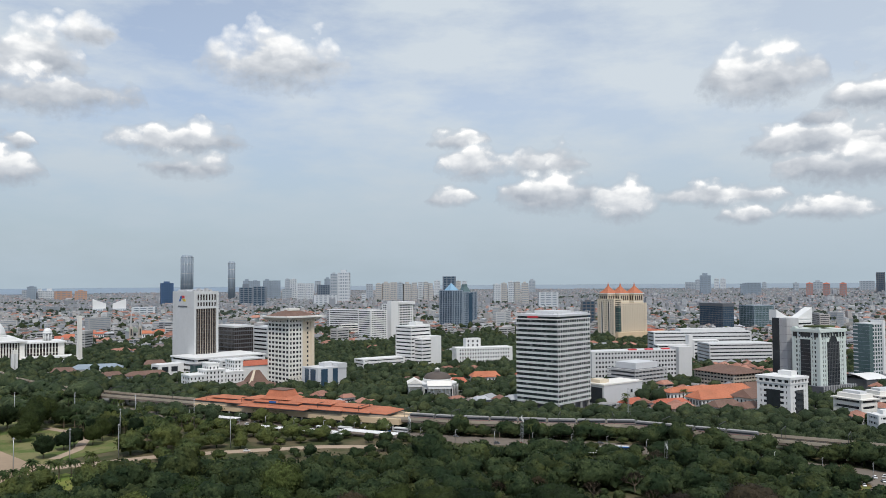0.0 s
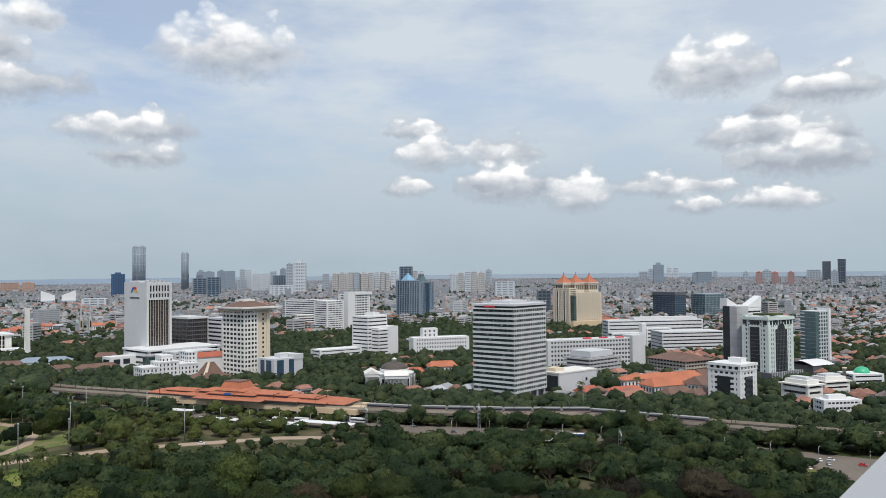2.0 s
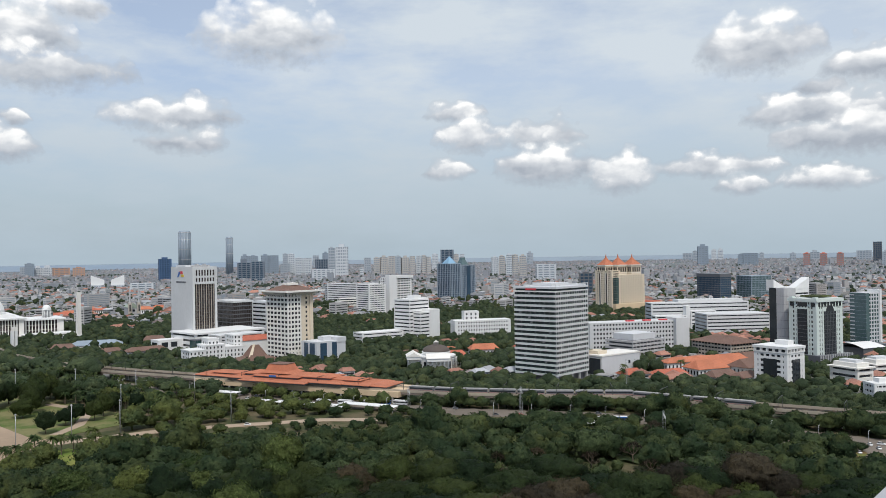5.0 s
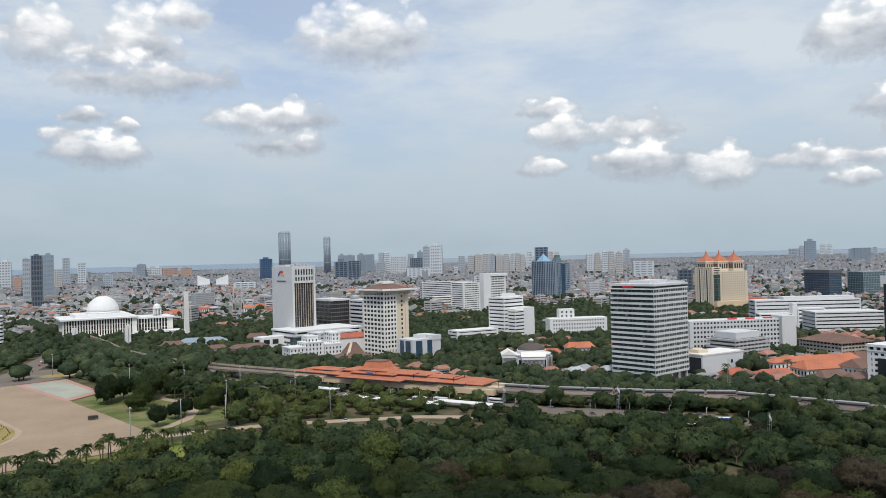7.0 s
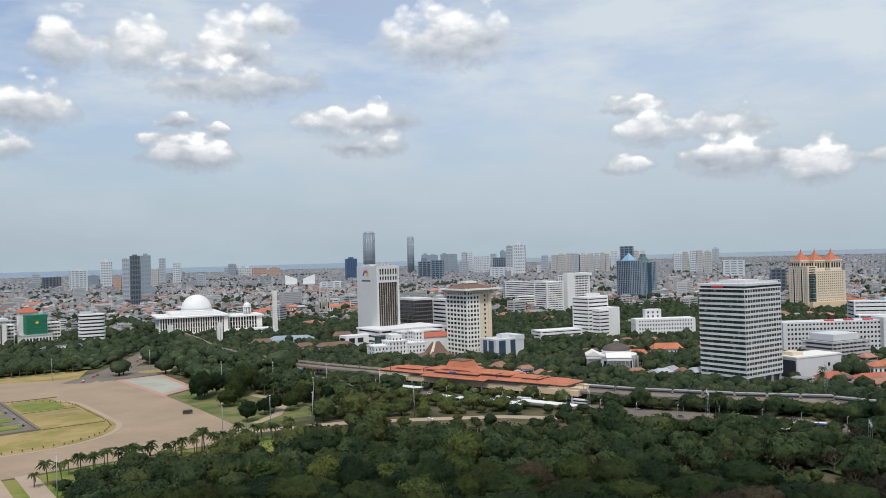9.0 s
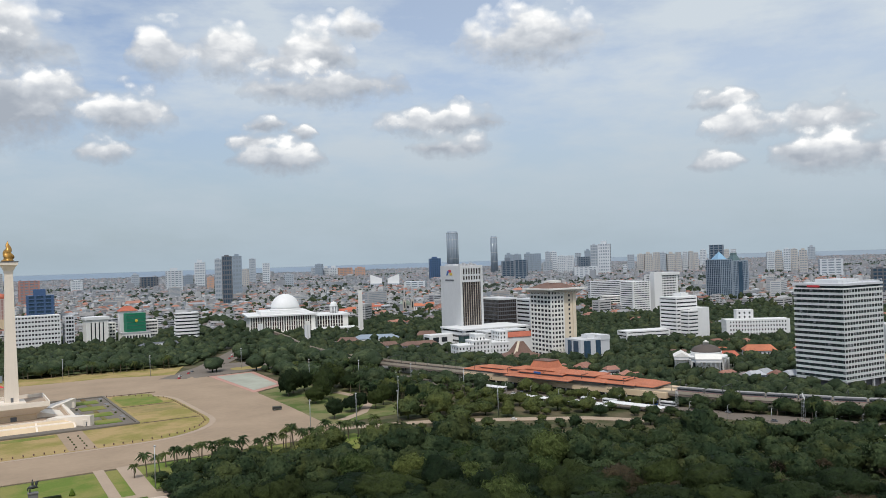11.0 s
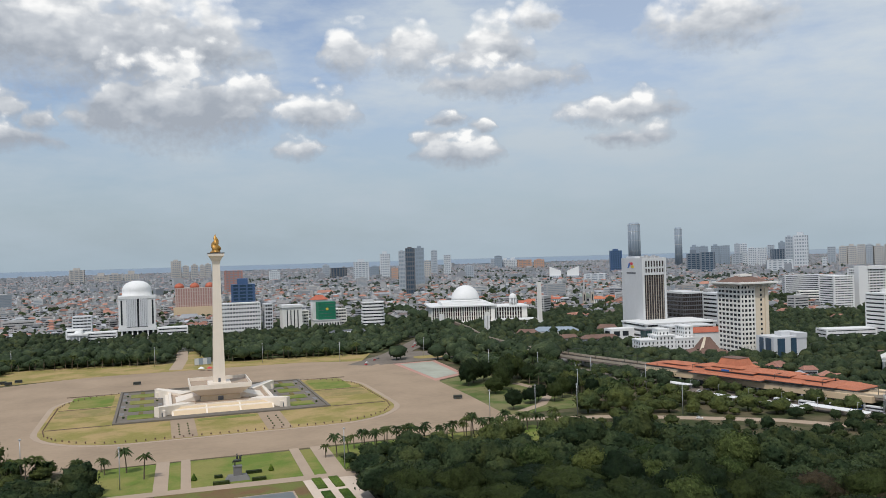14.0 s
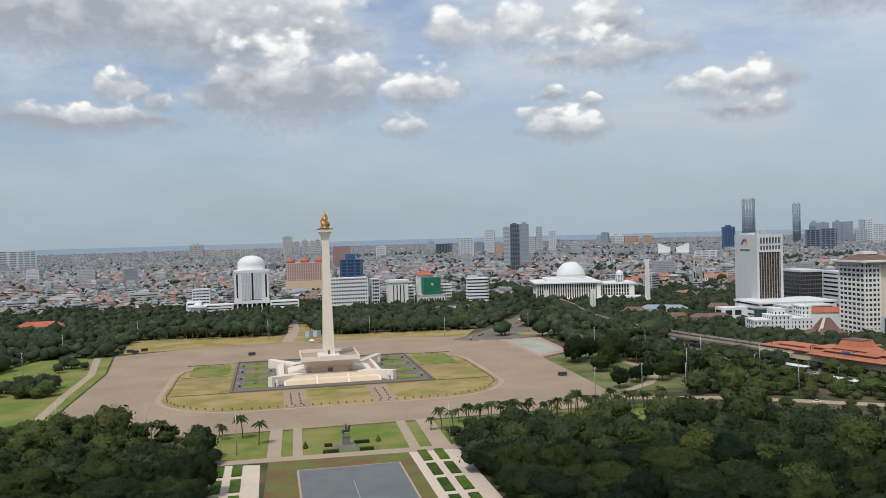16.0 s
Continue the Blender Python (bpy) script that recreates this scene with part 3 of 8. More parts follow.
sheet("island_lawn", DRYGRASS, ISLAND, 0.48, "dry yellow-green lawn round the monument", category="lawn")

# ---------------------------------------------------------------- monument and gardens
def build_monument():
    root = thing("monument", MX, MY, 0, "tall white marble obelisk on a cup-shaped base, gold flame on top", "monument", z=0.4)
    prism("lower_terrace", root, MARBLE, [(-42, -42), (42, -42), (42, 42), (-42, 42)], 0, 3.4, taper=0.965)
    for s in (-1, 1):                                   # sloped stone aprons between white ribs, south and north
        y0, y1 = (-47, -36) if s < 0 else (36, 47)
        lo, hi = (y0, y1) if s < 0 else (y1, y0)
        for k in range(3):
            x0, x1 = -36 + 24 * k + 0.6, -36 + 24 * (k + 1) - 0.6
            v = [(x0, lo, 0.2), (x1, lo, 0.2), (x1, hi, 4.6), (x0, hi, 4.6), (x0, hi, 0.2), (x1, hi, 0.2)]
            place("sloped_apron", mesh_of("sloped_apron", v, [(0, 1, 2, 3), (3, 2, 5, 4), (0, 3, 4), (1, 5, 2), (0, 4, 5, 1)], BEIGE), root, label="beige stone apron")
        for k in range(4):
            x = -36 + 24 * k
            v = [(x - 0.6, lo, 0.2), (x + 0.6, lo, 0.2), (x + 0.6, hi, 5.0), (x - 0.6, hi, 5.0), (x - 0.6, hi, 0.2), (x + 0.6, hi, 0.2)]
            place("rib", mesh_of("rib", v, [(0, 1, 2, 3), (3, 2, 5, 4), (0, 3, 4), (1, 5, 2), (0, 4, 5, 1)], MARBLE), root)
        box("terrace_wall", root, MARBLE, -38, min(hi, hi - s * 1.2), 3.3, 38, max(hi, hi - s * 1.2), 5.6)
    for sx in (-1, 1):
        for sy in (-1, 1):                              # wedge-shaped walls out to the corners
            a, b = Vector((sx * 24, sy * 24)), Vector((sx * 47, sy * 47))
            n = Vector((sy, -sx)) / math.sqrt(2)
            v = [(*(a + n * 6), 2), (*(a - n * 6), 2), (*(b - n * 2.2), 0), (*(b + n * 2.2), 0), (*(a + n * 6), 5.4), (*(a - n * 6), 5.4), (*(b - n * 2.2), 7.4), (*(b + n * 2.2), 7.4)]
            f = [(0, 1, 2, 3), (4, 7, 6, 5), (0, 4, 5, 1), (1, 5, 6, 2), (2, 6, 7, 3), (3, 7, 4, 0)]
            place("corner_wing", mesh_of("corner_wing", v, f, MARBLE), root, label="white wedge-shaped corner wall")
            wall = Vector((sx * 44, sy * 44))
            box("gate_block", root, MARBLE, wall.x - 3, wall.y - 3, 0, wall.x + 3, wall.y + 3, 4.6)
            box("doorway", root, DARKGREY, wall.x - 1.2, wall.y + (-3.1 if sy < 0 else 2.9), 0.2, wall.x + 1.2, wall.y + (-2.9 if sy < 0 else 3.1), 3.2)
        box("side_wall", root, MARBLE, sx * 37 - 1, -36, 3.3, sx * 37 + 1, 36, 5.6)
        v = [(sx * 15, -10, 4), (sx * 15, 10, 4), (sx * 33, 14, 4), (sx * 33, -14, 4), (sx * 15, -10, 8.4), (sx * 15, 10, 8.4), (sx * 33, 14, 4.2), (sx * 33, -14, 4.2)]
        f = [(0, 1, 2, 3), (4, 7, 6, 5), (0, 4, 5, 1), (1, 5, 6, 2), (2, 6, 7, 3), (3, 7, 4, 0)]
        place("ramp", mesh_of("ramp", v, f, MARBLE), root)
    prism("upper_floor", root, PALEPAVE, [(-36, -36), (36, -36), (36, 36), (-36, 36)], 3.3, 3.9)
    # beige, not marble: the cup's shade is put into the stem's colour
    prism("cup_stem", root, BEIGE, [(-15, -15), (15, -15), (15, 15), (-15, 15)], 3.8, 8.5, taper=0.97, label="stone stem of the cup, darker beige for its shade")
    prism("cup", root, MARBLE, [(-15.5, -15.5), (15.5, -15.5), (15.5, 15.5), (-15.5, 15.5)], 8.2, 13.8, taper=1.46)
    box("stem_door", root, DARKGREY, -2, -15.3, 4, 2, -14.8, 7)
    r = 22.9
    for a in ((-r, -r, r, -r + 0.8), (-r, r - 0.8, r, r), (-r, -r + 0.8, -r + 0.8, r - 0.8), (r - 0.8, -r + 0.8, r, r - 0.8)):
        box("cup_parapet", root, MARBLE, a[0], a[1], 13.7, a[2], a[3], 17.2)
    box("cup_floor", root, PALEPAVE, -r + 0.8, -r + 0.8, 13.7, r - 0.8, r - 0.8, 14.6, label="reddish paved court of the cup")
    prism("plinth", root, MARBLE, [(-9, -9), (9, -9), (9, 9), (-9, 9)], 14.5, 16.2, taper=0.94)
    v, f = [], []                                       # the shaft narrows in a slight curve
    prof = [(4.7, 16), (4.45, 24), (4.15, 38), (3.75, 55), (3.35, 74), (2.95, 94), (2.75, 108), (3.1, 111), (4.6, 113.8), (5.7, 115.2)]
    for h, z in prof:
        v += [(-h, -h, z), (h, -h, z), (h, h, z), (-h, h, z)]
    for k in range(len(prof) - 1):
        f += [(4 * k + i, 4 * k + (i + 1) % 4, 4 * k + 4 + (i + 1) % 4, 4 * k + 4 + i) for i in range(4)]
    f += [(3, 2, 1, 0), tuple(4 * len(prof) - 4 + i for i in range(4))]
    place("shaft", mesh_of("shaft", v, f, MARBLE), root, label="tapering white marble shaft")
    box("gallery", root, MARBLE, -6, -6, 115.1, 6, 6, 117.2)
    box("gallery_rail", root, DARKGREY, -6.3, -6.3, 117.15, 6.3, 6.3, 117.7)
    box("shaft_door", root, DARKGREY, -0.9, -4.85, 16.2, 0.9, -4.5, 19.4)
    flame = [(3.6, 117.6), (3.9, 118.4), (2.9, 119.0), (3.3, 120.2), (3.5, 121.6), (2.9, 123.0), (2.6, 124.2), (2.7, 125.4), (2.0, 126.6), (1.7, 127.6), (1.5, 128.8), (0.9, 130.2), (0.5, 131.4), (0.08, 132.4)]
    ob = lathe("flame", root, GOLD, flame, seg=14, label="gilded bronze flame")
    for v in ob.data.vertices:                          # tongues that twist round the flame
        a = math.atan2(v.co.y, v.co.x)
        k = 1 + 0.22 * math.sin(3 * a + v.co.z * 0.9)
        v.co.x, v.co.y = v.co.x * k + 0.25 * math.sin(v.co.z), v.co.y * k


def build_gardens():
    # sunken stone court with square lawns on either side of the base
    sheet("moat_court", DARKPAVE, [(MX - 75, 612), (MX + 75, 612), (MX + 75, 757), (MX - 75, 757)], 0.62, "dark paved court with planters round the base", category="court")
    for y0, y1, x0, x1 in ((611, 613, -76, 76), (756, 758, -76, 76)):
        ob = sheet("court_wall", DARKPAVE, [(MX + x0, y0), (MX + x1, y0), (MX + x1, y1), (MX + x0, y1)], 1.6, "low dark stone wall of the sunken court", 1.2, "wall")
    for x in (-75, 75):
        sheet("court_wall", DARKPAVE, [(MX + x - 1, 613), (MX + x + 1, 613), (MX + x + 1, 756), (MX + x - 1, 756)], 1.6, "low dark stone wall of the sunken court", 1.2, "wall")
    for sx in (-1, 1):
        for k in range(4):
            y = 626 + 33 * k
            sheet("court_planter", GRASS, [(MX + sx * 58 - 9, y), (MX + sx * 58 + 9, y), (MX + sx * 58 + 9, y + 17), (MX + sx * 58 - 9, y + 17)], 0.95, "square planter of mown grass in the paved court", 0.5, "planter")
            for q in range(3):                          # low stone kerbs and dark beds between the planters
                x = MX + sx * 58 - 13.5 + 13.5 * q
                sheet("court_bed", BROWNGRASS if q == 1 else DARKSTONE, [(x - 1.6, y + 19), (x + 1.6, y + 19), (x + 1.6, y + 30), (x - 1.6, y + 30)], 0.86, "dark planted bed in the paved court", 0.4, "planter")
            sheet("court_strip", PALEPAVE, [(MX + sx * 58 - 15, y + 17.6), (MX + sx * 58 + 15, y + 17.6), (MX + sx * 58 + 15, y + 18.4), (MX + sx * 58 - 15, y + 18.4)], 0.7, "pale stone strip across the court", 0.2, "path")
            for q in range(2):
                x = MX + sx * 58 - 11.5 + 23 * q
                shrub((x, y + 8.5, 0.6), 0.9, "small clipped shrub in the court")
    for sx in (-1, 1):                                  # tan and green panels of the lawns
        for y0, y1, x0, x1, m, lab in ((614, 652, 80, 117, DRYGRASS, "worn tan lawn panel"), (655, 688, 80, 118, TANGRASS, "bare tan lawn panel"), (694, 752, 80, 112, GRASS, "green lawn panel")):
            a, b = sorted((MX + sx * x0, MX + sx * x1))
            sheet("lawn_panel", m, rounded(a, y0, b, y1, 6, 3), 0.53, lab, 0.2, "lawn")
    sheet("lawn_panel", GRASS, [(MX - 20, 600), (MX + 20, 600), (MX + 20, 608), (MX - 20, 608)], 0.53, "green lawn strip", 0.2, "lawn")
    for sx in (-1, 1):
        for k in range(5):
            x, y = MX + sx * 30, 556 + 9 * k
            shrub((x - 3, y, 0.5), 0.6, "small clipped shrub on the paved walk")
            shrub((x + 3, y, 0.5), 0.6, "small clipped shrub on the paved walk")
    for x in (MX - 30, MX + 30):                        # paved walks from the plaza to the base
        sheet("base_walk", PAVING, [(x - 8, 547), (x + 8, 547), (x + 8, 611), (x - 8, 611)], 0.56, "pale paved walk over the lawn", category="path")
    for y in (612, 690, 757):
        for sx in (-1, 1):
            a, b = sorted((MX + sx * 77, MX + sx * 118))
            sheet("lawn_path", RAIL, [(a, y - 1.2), (b, y - 1.2), (b, y + 1.2), (a, y + 1.2)], 0.56, "narrow bare path across the lawn", category="path")
    n = 0
    edge = rounded(MX - 119, 549, MX + 119, 759, 60, 5)
    for (x0, y0), (x1, y1) in zip(edge, edge[1:] + edge[:1]):
        steps = max(1, round(math.hypot(x1 - x0, y1 - y0) / 5.6))
        for k in range(steps):
            u = k / steps
            post((x0 + (x1 - x0) * u, y0 + (y1 - y0) * u, 0.45))
    # the south garden: lawns, walks, statue and pool
    sheet("east_verge", GRASS, [(90, 428), (232, 446), (226, 484), (90, 481)], 0.3, "green verge with palms along the plaza", category="lawn")
    sheet("south_lawn", GRASS, [(MX - 90, 424), (MX + 45.5, 422), (MX + 45.8, 481), (MX - 90, 482)], 0.3, "green lawn south of the plaza", category="lawn")
    for x0, x1 in ((-5, 2), (8, 13), (68, 73.5), (80, 90)):
        sheet("garden_walk", PALEPAVE, [(x0, 420), (x1, 420), (x1 + 2, 486), (x0 + 2, 486)], 0.42, "brownish paved garden walk", category="path")
    sheet("garden_walk", PALEPAVE, [(-44, 417.3), (96, 412.3), (96, 421.5), (-44, 424.6)], 0.46, "cross walk below the statue", category="path")
    sheet("pool_lawn", BROWNGRASS, [(-10, 250), (82, 250), (75, 415), (-4, 419)], 0.34, "worn brown-green lawn round the pool", category="lawn")
    sheet("pool_rim", PALEPAVE, [(9.2, 248), (59.2, 248), (59.2, 397), (9.2, 397)], 0.52, "pale stone rim of the pool", category="pool rim")
    sheet("pool", WATER, [(10.2, 249), (58.2, 249), (58.2, 396), (10.2, 396)], 0.58, "long rectangular pool of grey still water", category="pool", depth=0.2)
    sheet("fountain_pipe", METAL, [(33.8, 250), (34.2, 250), (34.2, 372), (33.8, 372)], 0.72, "thin pipe along the pool's middle", 0.2, "pipe")
    for x0, s in ((-14, -1), (80, 1)):
        a = x0 - 12 if s < 0 else x0 - 6
        sheet("pale_walk", STONEWALK, [(a - 8, 240), (a + 18, 240), (a + 18, 412), (a - 8, 417)], 0.40, "pale stone walk beside the pool", category="path")
        for c in (a - 3.5, a + 5):
            for k in range(6):
                y = 270 + 25 * k
                sheet("hedge_bed", HEDGE, [(c, y), (c + 4.6, y), (c + 4.6, y + 19), (c, y + 19)], 1.0, "clipped bright green hedge bed", 0.8, "hedge", kind="")
    for x, y, w in ((27, 437, 4), (45, 439, 8), (27.5, 424, 8), (46, 424, 7)):
        sheet("dark_hedge", LEAF, [(x - w / 2, y), (x + w / 2, y), (x + w / 2, y + 2.5), (x - w / 2, y + 2.5)], 1.7, "dark clipped hedge by the statue", 1.5, "hedge", kind="")
    p = thing("pedestal", 36, 431, 0, "dark grey stone pedestal stepped at its foot", "pedestal", z=0.3)
    prism("plinth", p, DARKSTONE, [(-6, -3.5), (6, -3.5), (6, 3.5), (-6, 3.5)], 0, 2.2, taper=0.75)
    box("block", p, DARKSTONE, -2.0, -1.4, 2.1, 2.0, 1.4, 6.6)
    box("cornice", p, DARKSTONE, -2.3, -1.7, 6.5, 2.3, 1.7, 7.0)
    for x, y in ((15, 438), (54, 441)):
        lathe_shrub = lathe("clipped_shrub", None, HEDGE, [(1.3, 0.2), (1.5, 0.8), (0.9, 2.2), (0.1, 3.8)], (x, y, 0.25), 12)
        tagged(lathe_shrub, "small cone-shaped clipped shrub on the lawn", "shrub")
    statue = bmesh.new()                                # rearing horse with a rider, as plain masses
    for (x, y, z), (a, b, c) in (((0, 0, 3.3), (2.6, 1.0, 1.2)), ((1.9, 0, 5.0), (0.8, 0.6, 1.5)), ((2.5, 0, 6.2), (0.9, 0.45, 0.5)), ((-1.6, 0.4, 1.4), (0.45, 0.4, 1.7)), ((-1.6, -0.4, 1.4), (0.45, 0.4, 1.7)),
                                 ((2.0, 0.5, 2.6), (1.2, 0.3, 0.4)), ((-0.1, 0, 5.4), (0.7, 0.8, 1.5)), ((-0.1, 0, 7.3), (0.45, 0.45, 0.5)), ((-2.7, 0, 2.4), (0.4, 0.3, 1.2))):
        bmesh.ops.create_icosphere(statue, subdivisions=2, radius=1, matrix=Matrix.Translation((x, y, z)) @ Matrix.Diagonal((a, b, c, 1)))
    me = bpy.data.meshes.new("statue")
    statue.to_mesh(me)
    me.materials.append(BRONZE)
    me.transform(Matrix.Scale(0.8, 4))
    ob = place("statue", me, None, (36, 431, 7.2), 0)
    fuse = ob.modifiers.new("fuse", "REMESH")
    fuse.mode, fuse.voxel_size = "VOXEL", 0.14
    tagged(ob, "dark bronze equestrian statue on a pedestal", "statue")
    # ball court
    sheet("ball_court_border", PINK, [(230, 692), (268, 718), (275, 826), (228, 823)], 0.34, "faded pink border of a ball court", category="ball court")
    sheet("ball_court", COURTGREEN, [(234, 704), (263, 724), (269, 818), (233, 815)], 0.42, "worn pale green ball court", category="ball court")
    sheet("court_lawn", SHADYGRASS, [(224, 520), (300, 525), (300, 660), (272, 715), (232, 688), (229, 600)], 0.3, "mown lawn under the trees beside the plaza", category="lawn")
    sheet("west_lawn", GRASS, [(-420, 500), (-112, 500), (MX - 184, 562), (MX - 184, 738), (MX - 197, 850), (-420, 850)], 0.22, "green lawn west of the plaza", category="lawn")
    ribbon("west_walk", PALEPAVE, [(-125, 515), (-147, 560), (-150, 640), (-151, 740), (-166, 845)], 3.2, 0.34, "sandy walk along the plaza's lawn", category="path")
    ribbon("avenue", WORNROAD, [(MX + 150, 830), (250, 900), (300, 985), (350, 1075)], 14, 0.3, "grey avenue leaving the plaza to the north-east")
    sheet("avenue_apron", WORNROAD, [(214, 822), (300, 838), (322, 905), (258, 925), (214, 880)], 0.26, "grey paved apron where the avenue meets the plaza", category="road")
    sheet("apron_lawn", DRYGRASS, rounded(262, 848, 296, 872, 9), 0.42, "small dry lawn island on the apron", category="lawn")
    ribbon("north_walk", PALEPAVE, [(15, 896), (24, 985), (27, 1075)], 6.5, 0.4, "pale walk into the northern wood", category="path")
    sheet("glade_lawn", DRYGRASS, [(23, 915), (58, 900), (42, 1070), (35, 1070)], 0.3, "dry lawn glade in the northern wood", category="lawn")
    b = thing("notice_screen", 44, 921, -12, "grey-blue boarded screen on posts before the wood", "screen")
    for k in range(5):
        box("post", b, METAL, -9 + 4.4 * k, 0.2, 0, -8.7 + 4.4 * k, 0.5, 8.4)
        if k < 4:
            box("board", b, BLUEGREY if k % 2 else PALEGREY, -8.9 + 4.4 * k, 0, 1.2, -4.6 + 4.4 * k, 0.25, 8.2)
    for x, y, m, lab in ((40, 876, WHITE, "small white tent beside the plaza"), (48, 873, RED, "small red tent beside the plaza"), (56, 871, WHITE, "small white tent beside the plaza")):
        b = thing("tent", x, y, 0, lab, "tent", 0.3)
        for sx in (-1, 1):
            for sy in (-1, 1):
                box("post", b, METAL, sx * 2.6 - 0.06, sy * 2.6 - 0.06, 0, sx * 2.6 + 0.06, sy * 2.6 + 0.06, 2.4)
        prism("canopy", b, m, [(-2.9, -2.9), (2.9, -2.9), (2.9, 2.9), (-2.9, 2.9)], 2.4, 4.0, taper=0.15)
    ribbon("park_road", PALEPAVE, [(225, 505), (290, 482), (330, 455), (372, 425), (395, 395)], 5, 0.25, "pale park road between the trees")
    ribbon("lawn_walk", PALEPAVE, [(238, 528), (262, 545), (282, 575), (290, 610), (286, 645)], 3.5, 0.42, "sandy path across the lawn", category="path")
    ribbon("station_street", WORNROAD, [(360, 720), (385, 600), (408, 500), (428, 430), (452, 360), (490, 280), (508, 190), (515, 90)], 13, 0.2, "street with parking before the station")
    sheet("car_park", WORNROAD, [(395, 340), (470, 300), (490, 250), (460, 240), (400, 300)], 0.22, "asphalt car park among trees", category="car park")
    sheet("junction", WORNROAD, [(400, 60), (520, 60), (515, 165), (455, 165), (440, 120)], 0.24, "asphalt junction with painted edges", category="road")
    sheet("junction_island", BROWNGRASS, rounded(468, 114, 490, 136, 9), 0.5, "round traffic island with grass", category="traffic island")


SMALL = {}


def shrub(at, r, label):
    if r not in SMALL:
        bm = bmesh.new()
        bmesh.ops.create_icosphere(bm, subdivisions=2, radius=r)
        for v in bm.verts:
            v.co *= 1 + 0.35 * noise.noise(v.co * 2.2 / r)
            v.co.z = v.co.z * 0.9 + r * 0.7
        me = bpy.data.meshes.new("shrub")
        bm.to_mesh(me)
        me.materials.append(PALMLEAF)
        SMALL[r] = me
    return tagged(place("shrub", SMALL[r], None, at, random.random() * 360), label, "shrub", "shrubs in the court")


POST = []


def post(at):
    if not POST:
        POST.append(mesh_of("bollard", *pole_arrays([(0.34, 0), (0.34, 0.8), (0.5, 0.85), (0.5, 1.15), (0.1, 1.3)], 8), TILE_BROWN))
    tagged(place("bollard", POST[0], None, at), "brown squat bollard along the lawn's edge", "bollard", "bollards round the lawn")


def pole_arrays(profile, seg=8):
    v, f = [], []
    for r, z in profile:
        v += [(r * math.cos(2 * math.pi * i / seg), r * math.sin(2 * math.pi * i / seg), z) for i in range(seg)]
    for k in range(len(profile) - 1):
        f += [(k * seg + i, k * seg + (i + 1) % seg, (k + 1) * seg + (i + 1) % seg, (k + 1) * seg + i) for i in range(seg)]
    f.append(tuple((len(profile) - 1) * seg + i for i in range(seg)))
    return v, f


build_monument()
build_gardens()

# ---------------------------------------------------------------- buildings round the park
def tower(x, y, heading, w, d, h, floors, wall, pane, label, category="office building", name="office_building", **more):
    """A storeyed block with its near corner at (x, y); w along the facade to the right, d along the one going away."""
    root = thing(name, x, y, heading, label, category)
    facade(root, 0, 0, w, d, 0, h, floors, wall, pane, **more)
    return root


